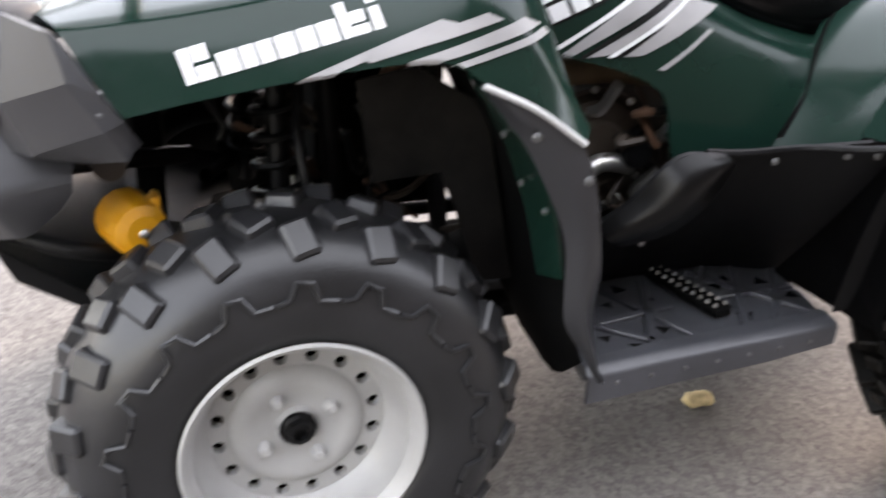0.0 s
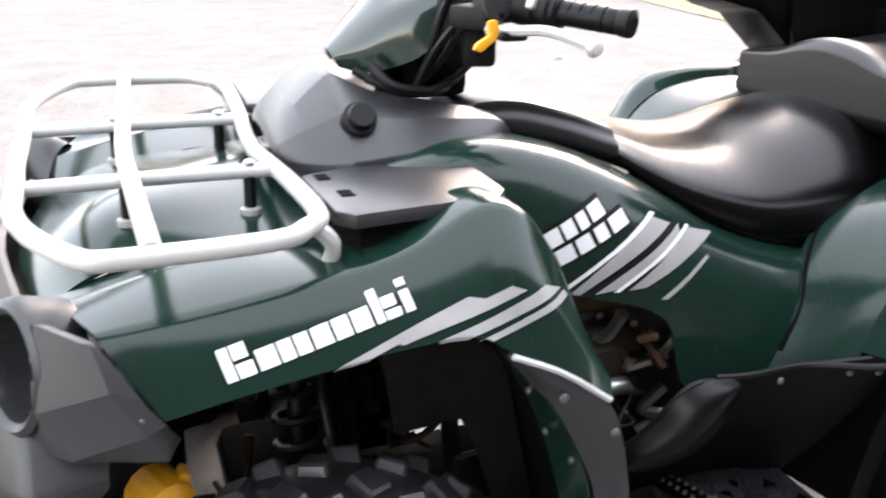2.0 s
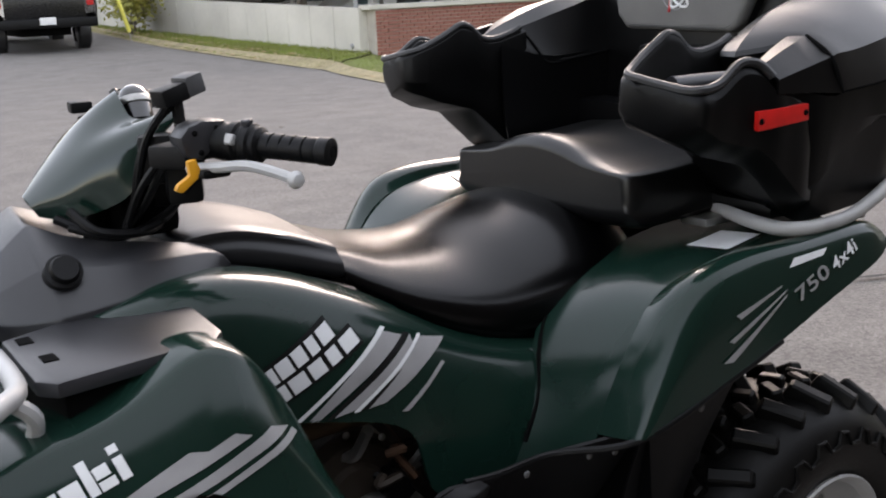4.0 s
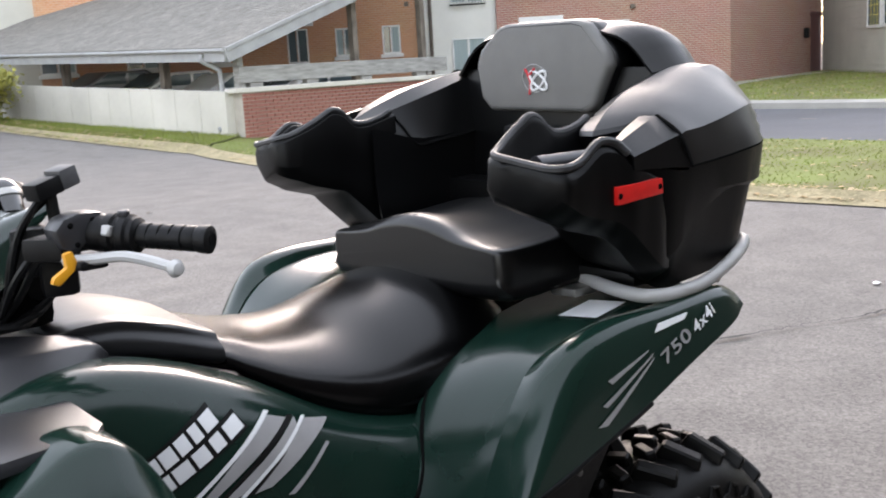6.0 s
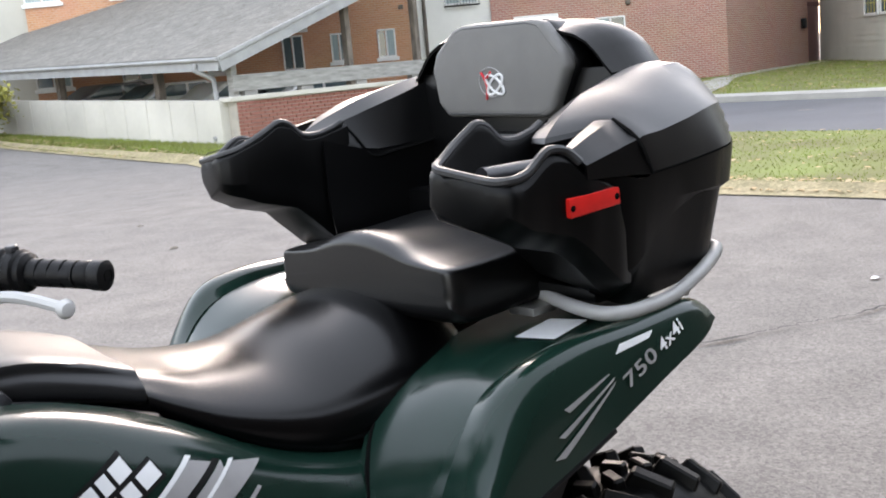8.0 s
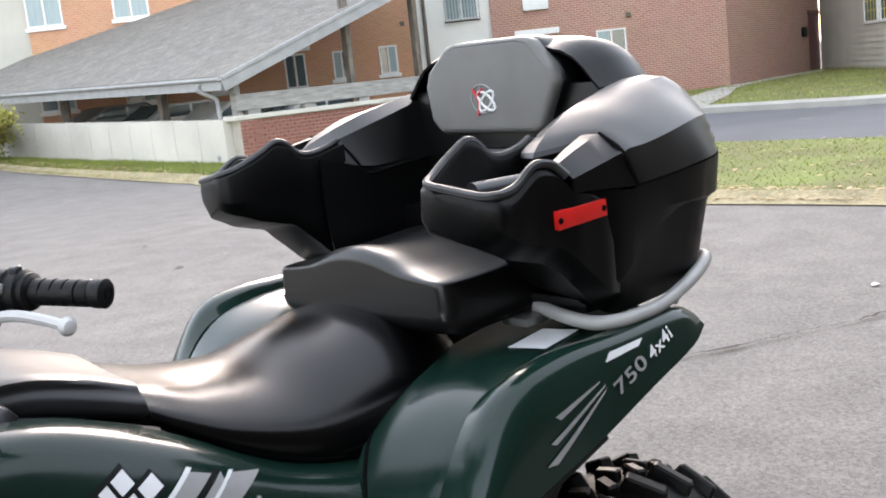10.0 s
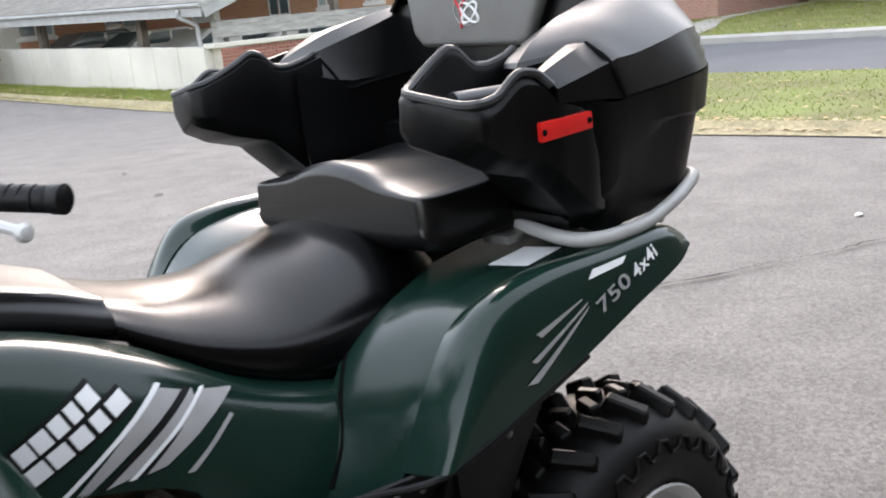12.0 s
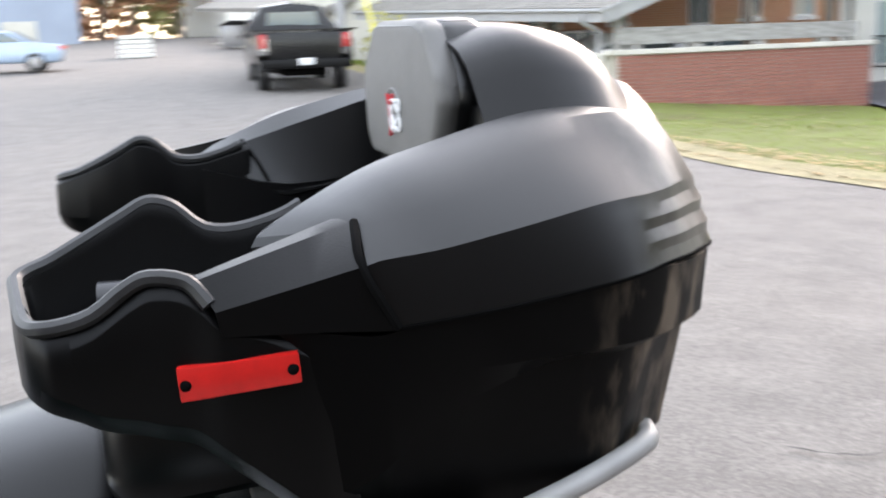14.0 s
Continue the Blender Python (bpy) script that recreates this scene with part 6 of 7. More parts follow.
bm = bmesh.new()
courses = 84
for c in range(courses):
    w0, w1 = -0.35 + (RW + 0.35) * c / courses, -0.35 + (RW + 0.35) * (c + 1) / courses + 0.02
    cells = 20
    for k in range(cells):
        s0, s1 = -0.35 + (RL + 0.35) * k / cells, -0.35 + (RL + 0.35) * (k + 1) / cells
        vs = [bm.verts.new(roof_pt(*q)) for q in ((s0, w0, 0.012), (s1, w0, 0.012), (s1, w1, 0.004), (s0, w1, 0.004), (s0, w0, 0.0), (s1, w0, 0.0))]
        bm.faces.new(vs[:4])
        bm.faces.new((vs[0], vs[1], vs[5], vs[4]))
tagged(part("shingles", bm, SHINGLE, roof, "weathered grey shingle courses", smooth=False), kind="stuff")
bm = bmesh.new()
bm.faces.new([bm.verts.new(roof_pt(*q)) for q in ((-0.35, -0.35, -0.03), (RL, -0.35, -0.03), (RL, RW, -0.03), (-0.35, RW, -0.03))])
part("roof_deck", bm, TRIM, roof, smooth=False)


def bar(m, p, q, wide, tall, bm=None):
    """A straight plank from p to q with a rectangular section."""
    p, q = Vector(p), Vector(q)
    d = q - p
    t = Matrix.Translation(p) @ d.to_track_quat("X", "Z").to_matrix().to_4x4()
    return box(0, -wide / 2, -tall / 2, d.length, wide / 2, tall / 2, 0.004, 1, bm=bm, turn=t)


part("fascia", bar(None, roof_pt(-0.35, -0.36, -0.15), roof_pt(RL, -0.36, -0.15), 0.03, 0.28), TRIM, roof, "grey fascia board")
part("gutter", tube([[roof_pt(-0.38, -0.42, -0.03), roof_pt(RL, -0.42, -0.03)]], 0.042, 8, 1), TRIM, roof, "grey metal gutter")
part("rake_board", bar(None, roof_pt(-0.38, -0.36, -0.16), roof_pt(-0.38, RW, -0.16), 0.04, 0.32), TRIM, roof, "grey rake board")
part("rake_trim", bar(None, roof_pt(-0.41, -0.36, -0.03), roof_pt(-0.41, RW, -0.03), 0.05, 0.08), TRIM, roof)
part("downpipe", tube([[(0.45, 0.40, 1.86), (0.45, 0.42, 1.72), (0.30, 0.16, 1.55), (0.26, 0.10, 1.35), (0.26, 0.10, 0.35), (0.30, 0.26, 0.22)]], 0.055, 8, 4), TRIM, roof, "grey metal downpipe")
for s0 in (3.2, 8.2, 13.0):
    part("roof_post", box(s0, -0.5, 0.2, s0 + 0.2, -0.3, 2.10 + 0.036 * s0, 0.01, 1), BARK, roof, "dark timber post")
part("garage_back", box(13.5, -8.3, -0.5, 30, -8.0, 3.4), BRICK, roof, "shaded brick back wall", smooth=False)
second = placed("second_garage_roof", on_line(10.2, 36.0, 9.0, 60), "further grey shingle garage roof", "roof")
bm = bmesh.new()
vs = [bm.verts.new(p) for p in ((0, 0.3, 2.75), (30, 0.3, 4.0), (30, -9, 7.6), (0, -9, 6.4), (0, 0.3, 2.55), (30, 0.3, 3.8), (0, -9, 6.2))]
bm.faces.new(vs[:4])
bm.faces.new((vs[0], vs[1], vs[5], vs[4]))
bm.faces.new((vs[0], vs[4], vs[6], vs[3]))
part("shingle_slope", bm, SHINGLE, second, smooth=False)
part("low_wall", box(0, -0.1, 0.2, 30, 0.1, 1.8), CONCRETE, second, smooth=False)


# apartment building
def brick_pattern(name, a, b, mortar):
    m = bpy.data.materials.new(name)
    m.use_nodes = True
    nd, l = m.node_tree.nodes, m.node_tree.links
    t, co, sp, cb = nd.new("ShaderNodeTexBrick"), nd.new("ShaderNodeTexCoord"), nd.new("ShaderNodeSeparateXYZ"), nd.new("ShaderNodeCombineXYZ")
    nz, mx = nd.new("ShaderNodeTexNoise"), nd.new("ShaderNodeMix")
    l.new(co.outputs["Object"], sp.inputs[0])
    l.new(sp.outputs["X"], cb.inputs["X"])
    l.new(sp.outputs["Z"], cb.inputs["Y"])
    l.new(cb.outputs[0], t.inputs["Vector"])
    t.inputs["Scale"].default_value, t.inputs["Brick Width"].default_value, t.inputs["Row Height"].default_value, t.inputs["Mortar Size"].default_value = 1.0, 0.215, 0.075, 0.010
    t.inputs["Color1"].default_value, t.inputs["Color2"].default_value, t.inputs["Mortar"].default_value = (*a, 1), (*b, 1), (*mortar, 1)
    nz.inputs["Scale"].default_value = 0.7
    l.new(co.outputs["Object"], nz.inputs["Vector"])
    mx.data_type, mx.blend_type = "RGBA", "MULTIPLY"
    mx.inputs["Factor"].default_value = 0.2
    l.new(t.outputs["Color"], mx.inputs["A"])
    l.new(nz.outputs["Color"], mx.inputs["B"])
    bp = nd.new("ShaderNodeBump")
    bp.inputs["Strength"].default_value, bp.inputs["Distance"].default_value, bp.invert = 0.5, 0.01, True
    l.new(t.outputs["Fac"], bp.inputs["Height"])
    pb = nd["Principled BSDF"]
    pb.inputs["Roughness"].default_value = 0.9
    l.new(mx.outputs["Result"], pb.inputs["Base Color"])
    l.new(bp.outputs["Normal"], pb.inputs["Normal"])
    return m


FACE_RED = brick_pattern("brickwork_red", (0.45, 0.200, 0.150), (0.37, 0.155, 0.115), (0.50, 0.40, 0.34))
FACE_ORANGE = brick_pattern("brickwork_orange", (0.60, 0.28, 0.150), (0.53, 0.235, 0.125), (0.58, 0.40, 0.30))
BC, BL = (31.5, 18.2), (24.0, 24.5)
fm = on_line(*BC, *BL)
apart = placed("apartment_building", fm, "brick apartment building with white window frames", "building")


def front(s0, s1, mat, back=0.0, label=""):
    """A stretch of facade; the yard lies on its positive y side."""
    return part("facade", box(s0, -6 + 0, -0.8, s1, -back, 9.5), mat, apart, label, smooth=False)


front(0, 8.05, FACE_RED, 0.0, "red brick facade")
front(8.05, 10.6, STUCCO, 0.15, "white rendered bay")
front(10.6, 23.6, FACE_ORANGE, 0.35, "orange brick facade")
front(23.6, 30, SIDING, 0.5, "beige lapped end bay")
rw = random.Random(3)


def window(s0, z0, w, h, y=0.0, sill=True, lintel=False, frame_mat=WINFRAME):
    """A sliding window: recess, frame, two panes, sill and lintel."""
    fr = bmesh.new()
    t = 0.055
    for a in ((s0, z0, s0 + w, z0 + t), (s0, z0 + h - t, s0 + w, z0 + h), (s0, z0, s0 + t, z0 + h), (s0 + w - t, z0, s0 + w, z0 + h), (s0 + w / 2 - t / 2, z0, s0 + w / 2 + t / 2, z0 + h)):
        fr = box(a[0], y - 0.03, a[1], a[2], y + 0.03, a[3], 0.0, 1, bm=fr)
    ob = part("window", fr, frame_mat, apart, "white framed sliding window", smooth=False)
    for i in range(2):
        g = box(s0 + t + i * w / 2, y - 0.012, z0 + t, s0 + w / 2 + i * w / 2 - t / 2, y + 0.008, z0 + h - t)
        part("pane", g, GLASSY if rw.random() < 0.5 else CURTAIN, ob, smooth=False)
    if sill:
        part("sill", box(s0 - 0.08, y - 0.02, z0 - 0.13, s0 + w + 0.08, y + 0.08, z0 - 0.002, 0.01, 1), WINFRAME, ob)
    if lintel:
        part("lintel", box(s0 - 0.2, y - 0.02, z0 + h + 0.08, s0 + w + 0.2, y + 0.06, z0 + h + 0.27, 0.01, 1), WINFRAME, ob)
    return ob


for z in (1.32, 4.15, 7.0):
    window(3.50, z, 1.02, 1.18)
    win = window(5.98, z - 0.05, 1.12, 1.22, lintel=True)
    part("air_unit", box(6.08, 0.0, z - 0.75, 6.95, 0.10, z - 0.25, 0.02), WINFRAME, win, "white wall air unit")
    window(11.35, z + 0.5, 0.62, 0.95, -0.35)
    window(12.95, z + 0.5, 0.62, 0.95, -0.35)
    window(14.5, z + 0.35, 0.72, 1.15, -0.35, lintel=True)
    window(17.2, z + 0.5, 0.62, 0.95, -0.35)
    window(19.5, z + 0.45, 1.2, 1.1, -0.35)
    window(22.4, z + 0.45, 1.2, 1.1, -0.35)
for z in (0.25, 3.35, 6.4):
    d = window(8.45, z, 1.15, 1.95, -0.15, sill=False)
    rail = bmesh.new()
    for k in range(12):
        rail = box(8.42 + k * 0.105, -0.06, z - 0.05, 8.435 + k * 0.105, -0.045, z + 0.85, bm=rail)
    rail = box(8.40, -0.07, z + 0.85, 9.62, -0.035, z + 0.89, bm=rail)
    rail = box(8.40, -0.07, z - 0.07, 9.62, -0.035, z - 0.03, bm=rail)
    part("balcony_rail", rail, BLACK, d, "thin black balcony railing", smooth=False)
part("downpipe", tube([[(10.3, -0.08, 9.4), (10.3, -0.08, 0)]], 0.06, 8, 1), BARK, apart, "brown downpipe")
for s0, z in ((3.3, 2.85), (11.0, 3.35), (3.3, 5.7)):
    part("vent_hood", box(s0, 0.0, z, s0 + 0.16, 0.10, z + 0.15, 0.02), BARK, apart)
part("parapet", box(-0.2, -6.2, 9.5, 26.2, 0.15, 9.8), TRIM, apart, smooth=False)

side = placed("apartment_wing", on_line(31.5, 18.2, 42.2, 20.4), "brick return wall with maroon door", "building")
SL = math.hypot(10.7, 2.2)
part("return_wall", box(0.0, 0.02, -0.5, SL - 1.6, 5.0, 9.5), FACE_RED, side, smooth=False)
dr = part("door", box(SL - 1.55, 0.05, 0.15, SL + 0.10, 0.20, 2.45, 0.01, 1), DOORRED, side, "maroon metal door")
part("door_frame", box(SL - 1.65, 0.0, 2.45, SL + 0.10, 0.2, 2.62, 0.01, 1), DOORRED, dr)
part("over_door", box(SL - 1.6, 0.06, 2.62, SL + 0.15, 5.0, 9.5), FACE_RED, side, smooth=False)
part("wall_lamp", box(SL - 2.6, -0.16, 1.55, SL - 2.25, 0.02, 1.95, 0.05), BLACK, side, "black wall lamp")
sid = placed("siding_house", on_line(42.2, 20.4, 30.5, 9.8), "beige lapped siding building with large windows", "building")
sid_len = math.hypot(11.7, 10.6) + 14
for i in range(40):
    z = 0.0 + i * 0.22
    b = box(0, -0.30, z, sid_len, -0.02, z + 0.23)
    for v in b.verts:
        if v.co.y > -0.1 and v.co.z < z + 0.1:
            v.co.y += 0.03
    bmesh.ops.transform(b, matrix=Matrix.Scale(-1, 4, (0, 1, 0)), verts=b.verts[:])
    part("siding_board", b, SIDING, sid, smooth=False)
part("siding_core", box(0, 0.25, -0.5, sid_len, 6, 9.0), SIDING, sid, smooth=False)
for s0 in (6.2, 8.0, 12.4):
    fr = bmesh.new()
    for a in ((s0, 1.75, s0 + 1.55, 1.85), (s0, 4.3, s0 + 1.55, 4.4), (s0, 1.75, s0 + 0.1, 4.4), (s0 + 1.45, 1.75, s0 + 1.55, 4.4)):
        fr = box(a[0], -0.06, a[1], a[2], 0.02, a[3], bm=fr)
    w = part("window", fr, WINFRAME, sid, "tall white framed window", smooth=False)
    part("pane", box(s0 + 0.1, -0.03, 1.85, s0 + 1.45, -0.01, 4.3), GLASSY, w, smooth=False)
    mb = bmesh.new()
    for k in range(1, 4):
        mb = box(s0 + 0.1 + k * 0.34, -0.04, 1.85, s0 + 0.115 + k * 0.34, -0.028, 4.3, bm=mb)
    for k in range(1, 7):
        mb = box(s0 + 0.1, -0.04, 1.85 + k * 0.35, s0 + 1.45, -0.028, 1.865 + k * 0.35, bm=mb)
    part("muntins", mb, POLEYEL, w, smooth=False)


# trees
def tree(name, x, y, z, h, r, seed, label, leaves=0, leaf_mats=None, spread_=0.5, category="tree", clump=1.0):
    """A tapered trunk with forked limbs; leaves where it has any."""
    rg = random.Random(seed)
    ob = placed(name, Matrix.Translation((x, y, z)), label, category)
    bm, tips = bmesh.new(), []

    def limb(p, d, length, rad, depth):
        pts, q = [p], p.copy()
        for k in range(4):
            d = (d + Vector((rg.uniform(-1, 1), rg.uniform(-1, 1), rg.uniform(-0.3, 0.8))) * 0.12).normalized()
            q = q + d * length / 4
            pts.append(q.copy())
        segs = 7 if depth == 0 else 5
        rings = []
        for k, c in enumerate(pts):
            rr = rad * (1 - 0.45 * k / 4)
            u = d.orthogonal().normalized()
            w = d.cross(u)
            rings.append([bm.verts.new(c + rr * (math.cos(a) * u + math.sin(a) * w)) for a in (2 * math.pi * j / segs for j in range(segs))])
        for a, b in zip(rings, rings[1:]):
            for j in range(segs):
                bm.faces.new((a[j], a[(j + 1) % segs], b[(j + 1) % segs], b[j]))
        tips.extend(pts[2:])
        if depth < 4:
            for k in range(3 if depth else 5):
                s = pts[rg.choice((2, 3, 4))]
                nd = (d * 0.55 + Vector((rg.uniform(-1, 1), rg.uniform(-1, 1), rg.uniform(-0.1, 0.7))) * spread_ * 1.6).normalized()
                limb(s, nd, length * rg.uniform(0.45, 0.7), rad * 0.5, depth + 1)

    limb(Vector((0, 0, -0.1)), Vector((0, 0, 1)), h * 0.5, r, 0)
    part("trunk", bm, BARK, ob)
    if leaves:
        vs, fs = [], []
        for i in range(leaves):
            c = rg.choice(tips) + Vector((rg.gauss(0, 0.28), rg.gauss(0, 0.28), rg.gauss(0, 0.22))) * spread_ * 2
            a = Vector((rg.uniform(-1, 1), rg.uniform(-1, 1), rg.uniform(-1, 1))).normalized() * rg.uniform(0.05, 0.11) * clump
            b = a.orthogonal().normalized() * a.length * 0.6
            k = len(vs)
            vs += [c - a, c + b, c + a, c - b]
            fs.append((k, k + 1, k + 2, k + 3))
        me = bpy.data.meshes.new("crown")
        me.from_pydata([tuple(v) for v in vs], [], fs)
        me.materials.append(leaf_mats)
        cr = new("crown", me)
        cr.parent = ob
        tagged(cr, kind="stuff")
    return ob


LEAFY = material("yellow_green_leaf", (0.34, 0.30, 0.06), 0.7, var=0.3, scale=3, second=(0.14, 0.15, 0.03))
LEAFR = material("russet_leaf", (0.30, 0.14, 0.06), 0.7, var=0.3, scale=3, second=(0.16, 0.07, 0.04))
LEAFO = material("olive_leaf", (0.20, 0.19, 0.06), 0.7, var=0.3, scale=2, second=(0.09, 0.09, 0.03))
tree("bare_tree", 28.4, 10.8, 0.1, 5.2, 0.13, 5, "slim bare tree on the far lawn")
tree("shrub", 9.6, 27.4, 0.40, 1.8, 0.035, 8, "thin yellowing shrub by the wall", 800, LEAFY, 0.40, "shrub")
tree("shrub", 10.2, 29.0, 0.45, 1.5, 0.035, 9, "thin yellowing shrub by the wall", 700, LEAFY, 0.40, "shrub")
for i, (x, y, h, mt) in enumerate(((3.0, 78, 11, LEAFO), (8.5, 76, 10, LEAFR), (5.5, 88, 13, LEAFO), (-4, 95, 14, LEAFO), (-14, 100, 15, LEAFR), (0.5, 90, 13, LEAFR), (34, 95, 13, LEAFO))):
    tree("autumn_tree", x, y, 2.2, h, 0.25, 20 + i, "autumn tree far behind the yard", 3200, mt, 1.6, clump=3.6)

# wooded rise in the distance
rg = random.Random(61)
vs, fs = [], []
for i in range(9000):
    x = rg.uniform(-70, 45)
    top = 13 + 3.5 * noise.noise(Vector((x * 0.09, 0, 3))) + 2.0 * noise.noise(Vector((x * 0.31, 0, 7)))
    c = Vector((x, 118 + rg.uniform(-4, 4), 1.5 + (top - 1.5) * rg.random() ** 0.7))
    a = Vector((rg.uniform(-1, 1), rg.uniform(-0.5, 0.5), rg.uniform(-1, 1))).normalized() * rg.uniform(0.4, 1.0)
    b = a.orthogonal().normalized() * a.length * 0.7
    k = len(vs)
    vs += [c - a, c + b, c + a, c - b]
    fs.append((k, k + 1, k + 2, k + 3))
me = bpy.data.meshes.new("far_woods")
me.from_pydata([tuple(v) for v in vs], [], fs)
me.materials.append(LEAFO)
me.materials.append(LEAFR)
me.polygons.foreach_set("material_index", [1 if noise.noise(Vector((vs[4 * i].x * 0.12, 5, 0))) > 0.05 else 0 for i in range(len(fs))])
tagged(new("far_woods", me), "autumn woods on a rise far behind the yard", "woods", kind="stuff")

# wooden pole, yellow guy sleeve
pole = placed("utility_pole", Matrix.Translation((9.6, 33.0, 0.6)), "tall grey wooden utility pole beside the lawn", "pole")
part("shaft", tube([[(0, 0, -0.3), (0, 0, 10)]], 0.17, 12, 1), TRIM, pole)
guy = placed("guy_sleeve", Matrix.Translation((9.0, 25.9, 0.38)), "yellow plastic guy wire sleeve leaning on a cable", "guy wire")
part("sleeve", tube([[(0.02, 0.05, 0.25), (-0.42, 0.6, 2.75)]], 0.055, 8, 1), POLEYEL, guy)
part("wire", tube([[(0.06, 0, -0.05), (-1.2, 1.6, 7.5)]], 0.008, 6, 1), STEEL, guy)


# vehicles
def vehicle_wheel(parent, x, y, r, w, name="wheel", turn=0.0):
    m = Matrix.Translation((x, y, r)) @ Matrix.Rotation(turn, 4, "Z")
    t = part(name, lathe([(r * 0.62, -w / 2), (r * 0.9, -w / 2), (r, -w * 0.35), (r, w * 0.35), (r * 0.9, w / 2), (r * 0.62, w / 2)], 28, None, m), RUBBER, parent, "black road tyre")
    part("hub", lathe([(0, -w * 0.42), (r * 0.3, -w * 0.46), (r * 0.62, -w * 0.38), (r * 0.62, w * 0.38), (r * 0.3, w * 0.46), (0, w * 0.42)], 20, None, m), CARGREY, t)


pick = placed("pickup_truck", Matrix.Translation((6.45, 24.4, 0.315)) @ Matrix.Rotation(radians(-6), 4, "Z") @ Matrix.Scale(1.13, 4), "black pickup truck parked on the asphalt yard", "pickup truck")
part("cargo_bed", loft([[(-1.0, y, 0.62), (-1.02, y, 0.95), (-0.97, y, 1.27), (-0.90, y, 1.30), (0.90, y, 1.30), (0.97, y, 1.27), (1.02, y, 0.95), (1.0, y, 0.62)] for y in (-0.45, 0.2, 1.2, 2.0)], 2, 2, thick=-0.03), CARBLACK, pick)
part("tailgate", box(-0.80, -0.50, 0.66, 0.80, -0.43, 1.27, 0.03), CARBLACK, pick, "black tailgate")
part("bumper", box(-1.0, -0.66, 0.50, 1.0, -0.45, 0.70, 0.04), BLACK, pick, "dark rear bumper")
part("plate", box(-0.16, -0.675, 0.57, 0.16, -0.662, 0.72, 0.004), WHITE, pick, "white plate")
for s in (-1, 1):
    part("tail_lamp", box(s * 0.91 - 0.075, -0.51, 0.93, s * 0.91 + 0.075, -0.40, 1.24, 0.03), REDLAMP, pick, "red tail lamp")
    vehicle_wheel(pick, s * 0.86, 0.55, 0.40, 0.28, turn=math.pi / 2)
    vehicle_wheel(pick, s * 0.86, 4.1, 0.40, 0.28, turn=math.pi / 2)
part("cab", loft([[(-0.99, y, 0.62), (-1.0, y, 1.2), (-0.72 if 2.2 < y < 3.9 else -0.9, y, zt), (0.72 if 2.2 < y < 3.9 else 0.9, y, zt), (1.0, y, 1.2), (0.99, y, 0.62)] for y, zt in ((2.0, 1.32), (2.35, 1.88), (3.6, 1.88), (4.2, 1.32), (5.2, 1.2))], 2, 2, thick=-0.03), CARBLACK, pick, "black cab and bonnet")
part("rear_window", prism([(-0.62, 1.36), (0.62, 1.36), (0.58, 1.78), (-0.58, 1.78)], 2.06, 2.12, 0.0, turn=Matrix.Translation((0, -0.04, 0))), GLASSY, pick, "dark rear window", smooth=False)
part("chassis", box(-0.5, -0.3, 0.34, 0.5, 4.6, 0.62, 0.02), DARK, pick)


def sedan(name, m, mat, label, group=""):
    ob = placed(name, m, label, "car", group)
    body = [(-2.3, 0.45), (-2.35, 0.72), (-2.2, 0.92), (-1.3, 1.0), (-0.62, 1.40), (0.65, 1.42), (1.35, 1.02), (2.15, 0.86), (2.35, 0.62), (2.3, 0.32), (-2.2, 0.30)]
    part("body", prism(body, -0.86, 0.86, 0.09, 3), mat, ob)
    part("side_glass", prism([(-1.12, 1.02), (-0.56, 1.335), (0.60, 1.35), (1.12, 1.03)], -0.868, 0.868, 0.015), GLASSY, ob, "dark side windows")
    part("pillar", box(-0.03, -0.874, 1.0, 0.05, 0.874, 1.37, 0.004), mat, ob)
    part("rear_window", prism([(-1.34, 1.03), (-0.72, 1.385), (-0.66, 1.40), (-1.27, 1.03)], -0.66, 0.66, 0.0, turn=Matrix.Translation((-0.035, 0, 0.02))), GLASSY, ob, smooth=False)
    for s in (-1, 1):
        part("tail_lamp", box(-2.36, s * 0.68 - 0.16, 0.70, -2.22, s * 0.68 + 0.16, 0.86, 0.02), REDLAMP, ob)
        vehicle_wheel(ob, -1.42, s * 0.78, 0.33, 0.2)
        vehicle_wheel(ob, 1.42, s * 0.78, 0.33, 0.2)
    return ob


sedan("sedan", Matrix.Translation((-1.6, 38.0, 0.86)) @ Matrix.Rotation(radians(176), 4, "Z"), CARBLUE, "pale blue sedan parked far across the yard")
# pale body colours carry the sky's shine that the garage roof blocks
for i, (s0, mt, lab) in enumerate(((1.6, CARSKYLIT, "white"), (4.5, CARSKYLIT, "white"), (7.6, CARSKYLIT, "white"), (11.0, CARGREY, "silver"))):
    sedan("parked_car", wm @ Matrix.Translation((s0, -3.4, 0.04 * s0 - 0.13)) @ Matrix.Rotation(radians(84 if i % 2 else -92), 4, "Z") @ Matrix.Scale(1.0, 4), mt, lab + " car parked under the garage roof behind the wall, paled for sky reflections", "cars under the garage roof")

